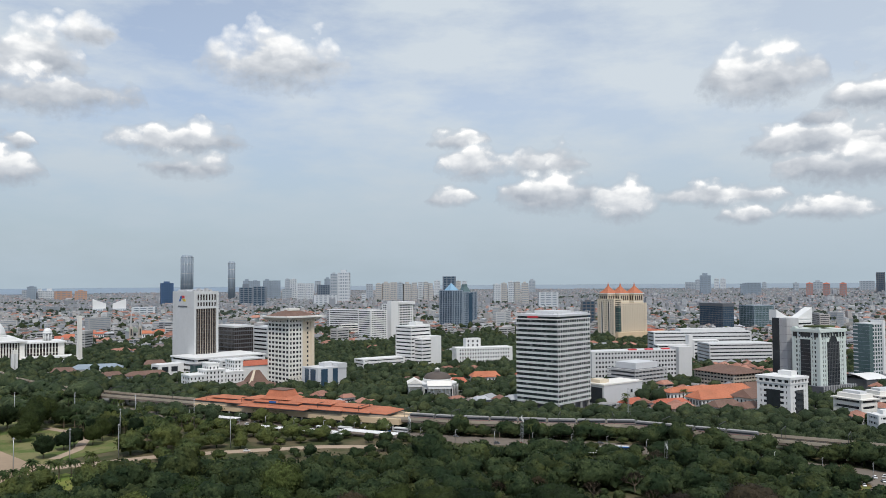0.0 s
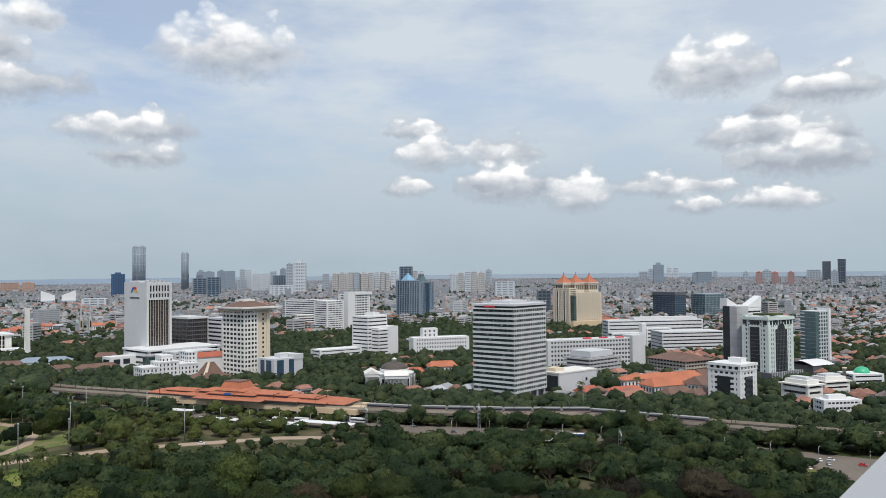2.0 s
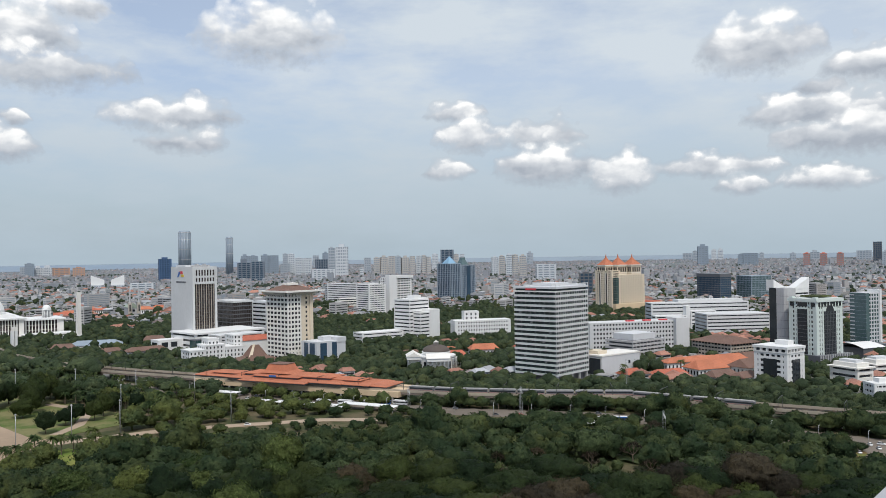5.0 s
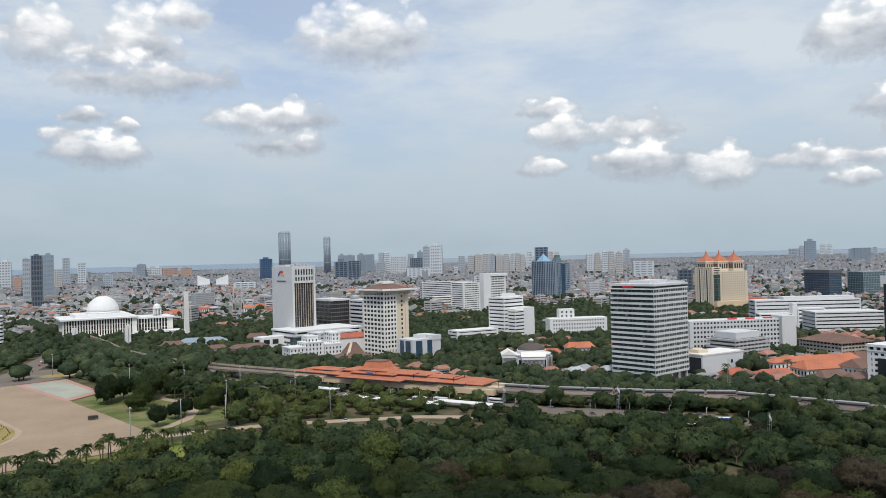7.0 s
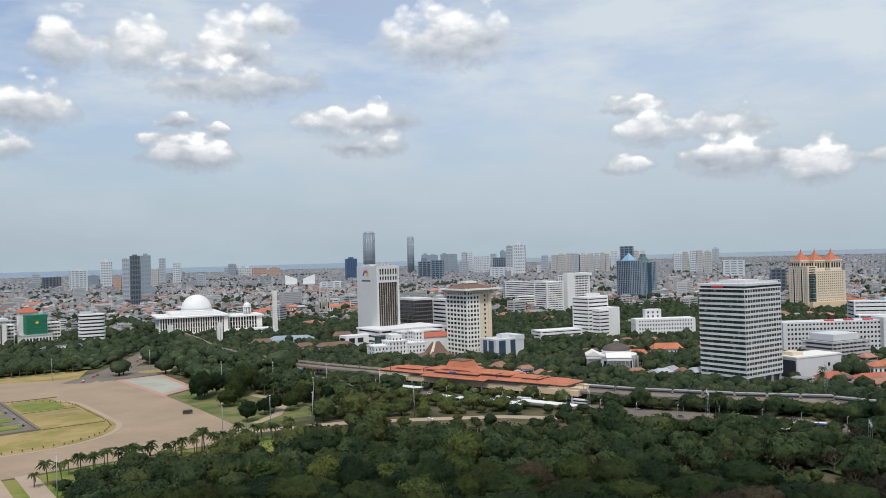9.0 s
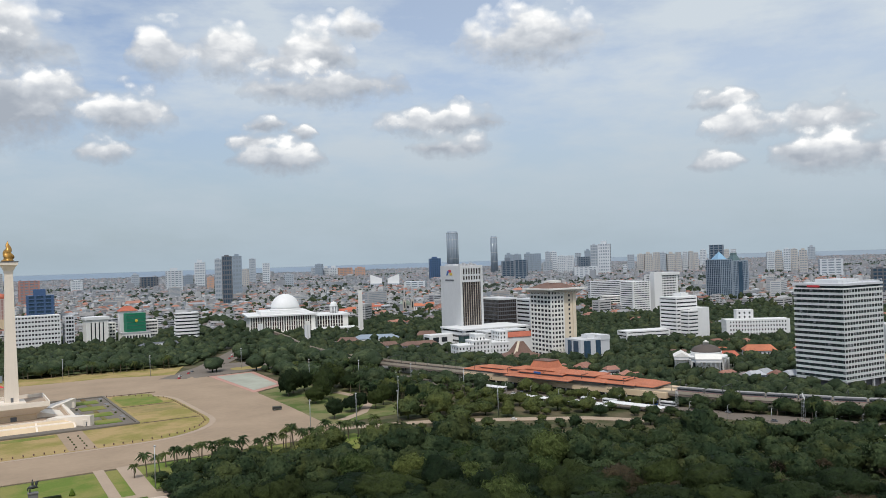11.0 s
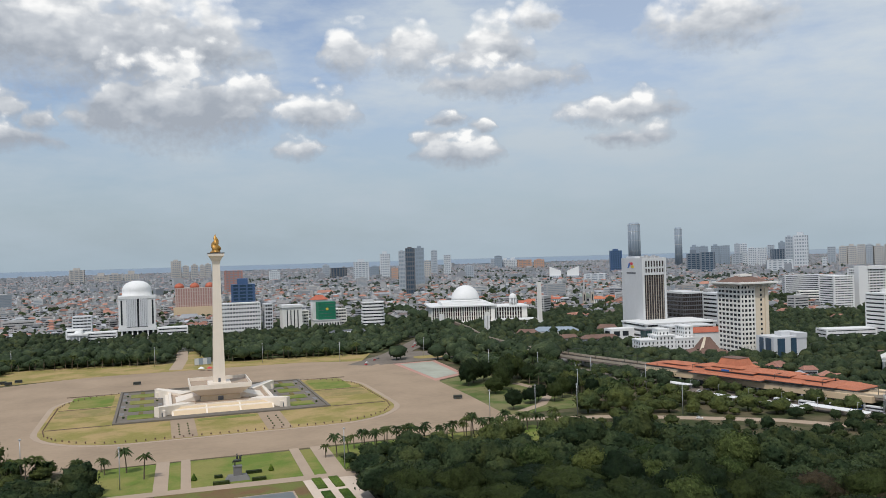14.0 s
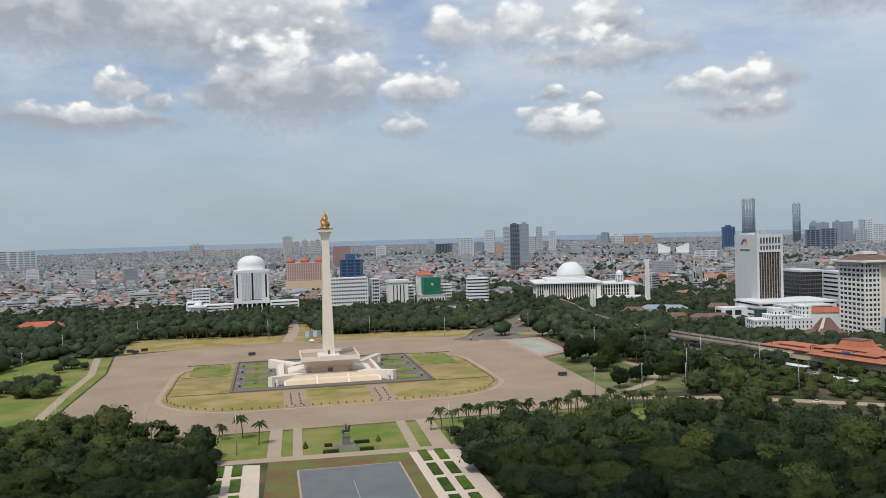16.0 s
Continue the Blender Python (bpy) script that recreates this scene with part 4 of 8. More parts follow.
def build_office():
    root = thing("office_building", 585, 374, 2, "grey-white office tower with dark green ribbon windows and thin sills", "office building")
    box("ground_floor", root, DARKGREY, 3, 3, 0, 46, 41, 7)
    for i in range(5):
        for j in range(2):
            box("column", root, GREY, 1 + 11.2 * i, 0.5 + 42 * j, 0, 2.4 + 11.2 * i, 1.9 + 42 * j, 7)
    fh, rng = (77.5 - 7) / 17, random.Random(21)
    box("glazing", root, OFFICEGLASS, 0.45, 0.45, 7, 48.55, 43.55, 77.4)
    for k in range(17):
        z = 7 + k * fh
        box("floor_band", root, WHITE, 0, 0, z - (0.1 if k else 0), 49, 44, z + fh * 0.40)
        box("window_ledge", root, MINT, -0.35, -0.35, z + fh * 0.40, 49.3, 44.3, z + fh * 0.40 + 0.14)
        for n in rng.sample(range(20), 2):              # drawn blinds behind some panes
            box("blind", root, STEELPANEL, 0.5 + 2.435 * n, 0.38, z + fh * rng.choice((0.45, 0.6)), 2.3 + 2.435 * n, 0.5, z + fh * 0.98, label="drawn pale blind")
        for n in rng.sample(range(18), 1):
            box("blind", root, STEELPANEL, 0.38, 0.6 + 2.44 * n, z + fh * 0.55, 0.5, 2.6 + 2.44 * n, z + fh * 0.98, label="drawn grey blind")
    for k in range(15):
        box("mullion", root, WHITE, 48.65 * k / 14, 0.15, 7, 48.65 * k / 14 + 0.35, 0.5, 77.4)
    for k in range(1, 18, 2):
        box("mullion", root, DARKGREY if k % 3 else STEELPANEL, 0.25, 44 * k / 18 - 0.11, 7, 0.5, 44 * k / 18 + 0.11, 77.4)
    box("top_band", root, WHITE, -0.3, -0.3, 77.4, 49.3, 44.3, 78.5)
    box("top_glazing", root, OFFICEGLASS, 1.2, 1.2, 78.4, 47.8, 42.8, 80.4)
    box("top_parapet", root, PALEGREY, -0.3, -0.3, 80.3, 49.3, 44.3, 82)
    for k in range(9):
        box("roof_rail_post", root, PALEGREY, -0.2 + 6.1 * k, 0, 82, 0.1 + 6.1 * k, 0.3, 84)
        box("roof_rail_post", root, PALEGREY, 0, 5.4 * k, 82, 0.3, 5.4 * k + 0.3, 84)
    box("roof_rail", root, WHITE, 0, 0.05, 83.9, 49, 0.25, 84.15)
    box("roof_rail", root, WHITE, 0.05, 0.3, 83.9, 0.25, 44, 84.15)
    box("stair_tower", root, PALEGREY, 49.2, 4, 0, 52, 18, 83)
    plant_room(root, 14, 14, 40, 34, 82, 2.5)
    box("sign", root, RED, -0.7, 20, 79, -0.35, 31, 80.6, label="red sign with unreadable lettering")
    hall = thing("annex_hall", 645, 366, 12, "windowless pale annex with one dark glass front", "hall")
    box("wall", hall, PALEGREY, 0, 0, 0, 52, 26, 18)
    box("front_glass", hall, GLASS, -0.3, 1.5, 1.5, 0.2, 24, 16)
    box("roof_curb", hall, OFFWHITE, -0.4, -0.4, 17.8, 52.4, 26.4, 19)
    box("roof_block", hall, CREAM, 4, 8, 19, 16, 20, 22)
    box("window", hall, GLASS, 36, -0.15, 9, 38.5, 0.2, 12)


def build_slab_tower():
    # white slab with a blank west wall and a dark glazed south front
    root = thing("office_building", 587, 914, 5, "tall white slab tower with blank side wall and dark glazed front", "office building")
    box("blank_wall", root, PALEWHITE, 0, 0, 0, 3, 58, 100)
    box("side_wall", root, PALEWHITE, 31, 0, 0, 34, 58, 100)
    box("top_band", root, PALEWHITE, 2.9, 0.1, 96, 31.1, 57.9, 100)
    box("glazing", root, BROWNGLASS, 2.9, 1.2, 0, 31.1, 57, 99)
    for k in range(1, 21):
        box("floor_band", root, DARKGREY, 2.95, 0.9, 3.3 * k + 8, 31.05, 57.4, 3.3 * k + 8.35)
    for i in range(8):
        box("mullion", root, TAN, 5.6 + 3.4 * i, 0.5, 8, 6.1 + 3.4 * i, 1.3, 78)
    for z0, z1 in ((78, 81), (86, 88.5)):
        box("upper_band", root, PALEWHITE, 2.95, 0.0, z0, 31.05, 1.6, z1)
    for i in range(8):
        box("upper_pier", root, PALEWHITE, 3.2 + 3.9 * i, 0.0, 80.9, 4.6 + 3.9 * i, 1.5, 97)
    for x, c, (y, z) in ((0, BLUE, (37, 87)), (0, RED, (29, 91)), (0, YELLOW, (26, 87))):
        v = [(-0.35, y, z), (-0.35, y + 3.4, z), (-0.35, y - 1, z + 6.5), (-0.35, y - 6, z + 6.5)] if c is BLUE else [(-0.35, y - 4, z), (-0.35, y + 3, z), (-0.35, y + 5, z + 3.4), (-0.35, y - 3, z + 3.4)]
        v += [(0.1, *p[1:]) for p in v]
        place("emblem", mesh_of("emblem", v, [(3, 2, 1, 0), (0, 1, 5, 4), (1, 2, 6, 5), (2, 3, 7, 6), (3, 0, 4, 7)], c), root, label="coloured emblem shape")
    box("sign_bar", root, DARKGREY, -0.3, 18, 79.5, 0.1, 43, 81.5, label="dark bar of unreadable lettering")
    for i in range(5):
        box("roof_unit", root, GREY, 5 + 5.4 * i, 8, 100, 7.5 + 5.4 * i, 14, 102 + (i % 2) * 1.6)
    box("roof_unit", root, PALEGREY, 3, 24, 100, 30, 50, 102)
    # podium
    pod = thing("podium", 560, 868, 5, "long white podium with a flat roof slab and dark glass", "podium")
    facade(pod, 0, 0, 96, 62, 0, 19, 3, WHITE, GLASS, sill=0.55, inset=1.0, corner=3, cap=1.5, proud=1.2)
    box("entrance_block", pod, WHITE, -32, 30, 0, 0, 50, 13)
    box("entrance_glass", pod, GLASS, -32.4, 33, 3, -31.8, 47, 10)
    box("glass_hall", pod, GREENGLASS, -8, -14, 0, 24, -1.5, 13.5, label="dark green glass hall")
    box("hall_roof", pod, DARKGREY, -8.4, -14.4, 13.4, 24.4, -1.4, 14.2)
    for k in range(11):
        box("hall_mullion", pod, DARKGREY, -7.6 + 3.1 * k, -14.3, 0.2, -7.35 + 3.1 * k, -13.9, 13.4)
    for x in (-28, -16):
        box("entrance_window", pod, GLASS, x, 29.7, 4, x + 8, 30.3, 10)
    root = tower(664, 938, 5, 30, 50, 50, 9, DARKGREY, BROWNGLASS, "dark bronze-glass office block with a white roof edge", sill=0.25, inset=0.2, bays=(9, 14), pier=0.25, corner=0.3, cap=0.2)
    box("roof_edge", root, PALEWHITE, -0.6, -0.6, 49.8, 30.6, 50.6, 52.4)
    root = tower(690, 898, 5, 26, 40, 49, 9, PALEGREY, GLASS, "pale office block with dark ribbon windows", sill=0.55, inset=0.6, corner=4, cap=2)
    root = tower(556, 812, 6, 58, 28, 20, 5, PALEWHITE, GLASS, "white low office with ribbon windows behind the station", sill=0.6, inset=0.5, corner=3)
    # white stepped house with many small windows
    root = thing("town_hall", 478, 752, 12, "white many-windowed house with stepped roofs", "house")
    for x, y, w, d, h in ((0, 0, 18, 24, 15), (18, 3, 22, 22, 19), (40, 0, 20, 26, 16), (24, 10, 12, 18, 25), (52, 8, 10, 24, 27)):
        box("wall", root, WHITE, x, y, 0, x + w, y + d, h)
        box("parapet", root, WHITE, x - 0.4, y - 0.4, h - 0.8, x + w + 0.4, y + d + 0.4, h + 0.5)
        for k in range(int(h // 4.5)):
            for i in range(int(w // 4)):
                box("window", root, GLASS, x + 1.4 + 4 * i, y - 0.1, 1.8 + 4.4 * k, x + 2.8 + 4 * i, y + 0.1, 4.2 + 4.4 * k)
            for i in range(int(d // 5)):
                box("window", root, GLASS, x - 0.1, y + 1.6 + 5 * i, 1.8 + 4.4 * k, x + 0.1, y + 3.2 + 5 * i, 4.2 + 4.4 * k)
    hip_roof("roof", root, TILE_RED, 62, 12, 104, 26, 20, 5, ridge=0.8)
    box("wing_wall", root, WHITE, 62, 12, 0, 104, 26, 20)


def build_flared_tower():
    root = thing("office_building", 558, 691, 5, "white gridded tower with a flared crown and brown hipped roof", "office building")
    W, D, Z = 17, 41, 71
    facade(root, 0, 0, W, D, 0, Z, 15, OFFWHITE, GLASS, sill=0.42, inset=0.6, bays=(4, 6), pier=1.3, corner=1.3, cap=0.3)
    box("core", root, CREAM, W, 2, 0, W + 17, D - 2, Z - 1, label="cream service core")
    for k in range(1, 14):
        box("slit_window", root, GLASS, W + 7, 1.85, 5 * k, W + 9, 2.2, 5 * k + 2.4)
    box("core_rib", root, CREAM, W + 12, 0.6, 0, W + 15, 2.1, Z)
    lo, hi = [(-0.5, -0.5), (W + 17.5, -0.5), (W + 17.5, D + 0.5), (-0.5, D + 0.5)], 5.5
    n = 40
    for k in range(n):                                  # raking brackets under the crown
        u = k / n * 4
        i, q = int(u), u - int(u)
        (x0, y0), (x1, y1) = lo[i], lo[(i + 1) % 4]
        px, py = x0 + (x1 - x0) * q, y0 + (y1 - y0) * q
        dx, dy = ((0, -1), (1, 0), (0, 1), (-1, 0))[i]
        t = 0.3
        v = [(px - t * abs(dy), py - t * abs(dx), Z - 3), (px + t * abs(dy), py + t * abs(dx), Z - 3), (px + t * abs(dy) + dx * hi, py + t * abs(dx) + dy * hi, Z + 2), (px - t * abs(dy) + dx * hi, py - t * abs(dx) + dy * hi, Z + 2),
             (px + t * abs(dy), py + t * abs(dx), Z + 2), (px - t * abs(dy), py - t * abs(dx), Z + 2)]
        place("bracket", mesh_of("bracket", v, [(0, 1, 2, 3), (0, 3, 5), (1, 4, 2), (3, 2, 4, 5), (0, 5, 4, 1)], OFFWHITE), root)
    box("crown", root, OFFWHITE, -6, -6, Z + 2, W + 23, D + 6, Z + 3.6)
    box("attic", root, GREY, 1, 1, Z + 0.2, W + 16, D - 1, Z + 2.1)
    hip_roof("roof", root, TILE_BROWN, 0, 4, W + 17, D - 4, Z + 3.6, 6.5, over=3, ridge=0.3, label="brown hipped roof")
    box("roof_lantern", root, OFFWHITE, 10, 15, Z + 9, 24, 26, Z + 11.5)
    for k in range(9):                                  # slanting legs at the foot
        x = 0.5 + 2 * k
        v = [(x, -0.8, 12), (x + 0.5, -0.8, 12), (x + 2.3, -2.5, 0), (x + 1.8, -2.5, 0), (x, 0, 12), (x + 0.5, 0, 12), (x + 2.3, 0, 0), (x + 1.8, 0, 0)]
        place("slanted_leg", mesh_of("slanted_leg", v, BOX_FACES, OFFWHITE), root)
    # pavilion with a steep brown roof at its foot
    p = thing("pavilion", 500, 690, 8, "open pavilion with a steep brown joglo roof", "pavilion")
    box("hall", p, BEIGE, 8, 6, 0, 38, 30, 5)
    v = [(0, 0, 4.5), (46, 0, 4.5), (46, 36, 4.5), (0, 36, 4.5), (13, 10, 9), (33, 10, 9), (33, 26, 9), (13, 26, 9), (19, 17, 20), (27, 17, 20), (27, 19, 20), (19, 19, 20)]
    f = [(3, 2, 1, 0), (0, 1, 5, 4), (1, 2, 6, 5), (2, 3, 7, 6), (3, 0, 4, 7), (4, 5, 9, 8), (5, 6, 10, 9), (6, 7, 11, 10), (7, 4, 8, 11), (8, 9, 10, 11)]
    place("roof", mesh_of("roof", v, f, TILE_BROWN), p)
    v = [(9, 8, 4.6), (13, 8, 4.6), (22, 16, 20.6), (20, 16, 20.6)]
    place("gable_board", mesh_of("gable_board", v + [(x, y + 1, z) for x, y, z in v], BOX_FACES, CREAM), p, label="pale gable board")
    # low blue-glass office
    b = thing("office_building", 564, 652, 5, "low pale office with blue glass bays", "office building")
    box("wall", b, PALEGREY, 0, 0, 0, 37, 28, 22)
    for x0, x1 in ((4, 12), (19, 25)):
        box("glass_bay", b, BLUEGLASS, x0, -0.8, 1, x1, 0.3, 20.5)
    for y0, y1 in ((4, 12), (16, 22)):
        box("glass_bay", b, BLUEGLASS, -0.8, y0, 1, 0.3, y1, 20.5)
    box("roof_slab", b, PALEGREY, 26, -0.5, 20, 37.5, 28.5, 25)
    plant_room(b, 14, 8, 24, 18, 22, 4)


def build_church():
    root = thing("church", 596, 517, 45, "white round church with columned porch and brown dome", "church")
    lathe("drum", root, WHITE, [(15, 0), (15, 12), (15.8, 12.2), (15.8, 13.4), (13, 13.6)], (0, 0, 0), 36, smooth=False)
    lathe("upper_drum", root, WHITE, [(11, 13.2), (11, 15.6), (11.6, 15.7), (11.6, 16.6)], (0, 0, 0), 32, smooth=False)
    dome("dome", root, DOMEBROWN, 11.2, (0, 0, 16.4), 0.52, "dark brown shingled dome")
    lathe("lantern", root, OFFWHITE, [(2.2, 21.6), (2.2, 24), (2.6, 24.1), (0.3, 25.6)], (0, 0, 0), 12)
    for k in range(18):
        a = 2 * math.pi * k / 18
        lathe("column", root, WHITE, [(0.75, 0.5), (0.62, 10.8), (0.95, 11.4)], (16.4 * math.cos(a), 16.4 * math.sin(a), 0), 8)
    for k in range(18):
        a = 2 * math.pi * (k + 0.5) / 18
        w = box("window", root, GLASS, -0.2, -1.1, 2.5, 0.3, 1.1, 9)
        w.location, w.rotation_euler = (15.0 * math.cos(a) + 1.1 * math.sin(a), 15.0 * math.sin(a) - 1.1 * math.cos(a), 2.5), (0, 0, a)
    for s, (x0, y0, x1, y1) in enumerate(((-9, -24, 9, -13), (-24, -9, -13, 9))):
        box("porch", root, WHITE, x0, y0, 10.6, x1, y1, 13)
        box("porch_back", root, OFFWHITE, x0 + 1, y0 + 3, 0, x1 - 1 if not s else x1, y1, 10.7)
        for k in range(6):
            c = (x0 + 1 + 3.2 * k, y0 + 1) if not s else (x0 + 1, y0 + 1 + 3.2 * k)
            lathe("column", root, WHITE, [(0.75, 0.5), (0.62, 10.2), (0.95, 10.7)], (*c, 0), 8)
        hip_roof("pediment", root, OFFWHITE, x0, y0, x1, y1, 13.3, 3.4, over=0.5, ridge=1.0)
    lathe("steps", root, PALEPAVE, [(19.5, 0), (19.5, 0.6), (18, 0.7)], (0, 0, 0), 36, smooth=False)
    root.scale = (1.18, 1.18, 1.12)


def build_mosque():
    # broad white hall with slender columns and a great white dome
    root = thing("mosque", 404, 1226, 13, "great white mosque with dark columned walls and hemispherical dome", "mosque")
    W, D = 100, 92
    box("hall_core", root, BROWNGLASS, 3.2, 3.2, 0, W - 3.2, D - 3.2, 28)
    box("terrace_slab", root, OFFWHITE, -3, -9, 4.6, W + 6, D, 6)
    for k in range(27):
        box("column", root, OFFWHITE, 0.3 + 3.62 * k, 0, 5.9, 1.8 + 3.62 * k, 1.2, 29)
    for k in range(19):
        for x in (0, W - 1.5):
            box("column", root, OFFWHITE, x, 0.3 + 4.95 * k, 5.9, x + 1.5, 2.2 + 4.95 * k, 29)
    box("corner_wall", root, OFFWHITE, W - 6, -0.5, 5.9, W + 0.4, 2.6, 29)
    for k in range(16):
        box("terrace_column", root, OFFWHITE, 44 + 3.6 * k, -8.6, 0, 45 + 3.6 * k, -7.6, 4.8)
    for z in (13, 20.5):
        box("screen_rail", root, TAN, 2.4, 2.4, z, W - 2.4, D - 2.4, z + 0.7)
    box("roof_slab", root, WHITE, -3.5, -3.5, 28.9, W + 3.5, D + 3.5, 31)
    box("upper_roof", root, WHITE, 18, 12, 31, W - 8, D - 8, 35.5)
    lathe("dome_ring", root, WHITE, [(24, 35.4), (24, 38), (22.8, 38.2)], (60, 44, 0), 40)
    great = dome("dome", root, WHITE, 22.8, (60, 44, 38), 1.02, "great white hemispherical dome")
    under(lathe("finial", root, METAL, [(0.4, 60), (0.3, 66), (0.05, 70)], (60, 44, 0), 8), great)
    wing = thing("mosque_wing", 508, 1215, 13, "columned white wing of the mosque with a small dome", "mosque")
    box("core", wing, BROWNGLASS, 2.8, 2.8, 0, 48, 52, 25)
    for k in range(12):
        box("column", wing, OFFWHITE, 0.5 + 4.2 * k, 0, 4, 1.9 + 4.2 * k, 1.3, 25.5)
    for k in range(16):
        box("column", wing, OFFWHITE, 48.4, 0.5 + 3.3 * k, 4, 50.8, 1.6 + 3.3 * k, 25.5)
    box("end_wall", wing, OFFWHITE, 43.5, -0.4, 0, 51.2, 2.6, 25.6)
    for z in (11, 18):
        box("rail_band", wing, TAN, 1.6, 1.6, z, 49.4, 54, z + 0.8)
    box("roof_slab", wing, WHITE, -3, -3, 25.4, 54, 58, 27.5)
    for k in range(8):
        a = 2 * math.pi * k / 8
        lathe("pavilion_column", wing, WHITE, [(0.9, 27.4), (0.8, 38)], (33 + 5.6 * math.cos(a), 24 + 5.6 * math.sin(a), 0), 8)
    lathe("pavilion_ring", wing, WHITE, [(6.6, 38), (6.6, 40), (5.6, 40.2)], (33, 24, 0), 20)
    lathe("pavilion_core", wing, GREY, [(4.2, 27.4), (4.2, 38.1)], (33, 24, 0), 16)
    dome("small_dome", wing, WHITE, 5.8, (33, 24, 40), 1.05)
    box("terrace", wing, WHITE, -8, -30, 6, 60, -4, 8)
    m = thing("minaret", 548, 1137, 0, "slender pale minaret without balcony", "minaret")
    prism("shaft", m, OFFWHITE, [(-3, -3), (3, -3), (3, 3), (-3, 3)], 0, 66, taper=0.8)
    prism("base_fin", m, WHITE, [(-22, -4), (10, -3), (10, 3), (-22, 4)], 4, 7, taper=0.9)
    g = thing("gate_pylon", 436, 1075, 0, "white twin gate pylon by the trees", "pylon")
    for x in (-3.5, 0.5):
        box("fin", g, WHITE, x, -2, 0, x + 3, 2, 24)
    box("cap", g, OFFWHITE, -2.5, -1.5, 24, 2.5, 1.5, 29)
    g = thing("gate_pylon", 405, 1180, 0, "white twin gate pylon by the trees", "pylon")
    for x in (-3.5, 0.5):
        box("fin", g, WHITE, x, -2, 0, x + 3, 2, 22)
    # gabled halls with solar roofs beside the mosque
    for x, y, w, d, m in ((470, 1000, 60, 26, BLUEGREY), (440, 985, 26, 22, TILE_BROWN), (560, 985, 26, 20, TILE_BROWN)):
        h = thing("hall", x, y, 30, "long low hall with a blue-grey pitched roof" if m is BLUEGREY else "low hall with a brown tiled roof", "hall")
        box("wall", h, OFFWHITE, 0, 0, 0, w, d, 6)
        hip_roof("roof", h, m, 0, 0, w, d, 6, 5, ridge=0.7)


def build_cathedral():
    root = thing("cathedral", 790, 1440, 20, "grey gothic cathedral with lattice spires", "cathedral")
    box("nave", root, GREY, 0, 8, 0, 18, 60, 20)
    hip_roof("roof", root, COPPER, 0, 8, 18, 60, 20, 9, ridge=1.0, label="grey-green copper roof")
    for x in (-2, 14):
        box("tower", root, TAN, x + 0.6, 0.6, 0, x + 6.4, 6.4, 30)
        for k, (r, z0, z1) in enumerate(((2.6, 30, 38), (1.8, 37.5, 48), (0.9, 47.5, 66))):
            lathe("spire", root, GREY, [(r, z0), (r * 0.85, z0 + 1), (r * (0.5 if k < 2 else 0.05), z1)], (x + 3.5, 3.5, 0), 8, smooth=False)
        for a, b in ((0, 0), (7, 0), (0, 7), (7, 7)):
            lathe("pinnacle", root, GREY, [(0.6, 28), (0.5, 33), (0.05, 37)], (x + a, b, 0), 6)
        box("lancet", root, GLASS, x + 2.4, -0.2, 14, x + 4.6, 0.2, 26)
    lathe("rose_window", root, GLASS, [(2.4, 0), (2.4, 0.4)], (9.5, 7.8, 15), 16).rotation_euler = (radians(90), 0, 0)
    lathe("fleche", root, GREY, [(1.4, 29), (0.8, 40), (0.05, 55)], (9, 44, 0), 8)


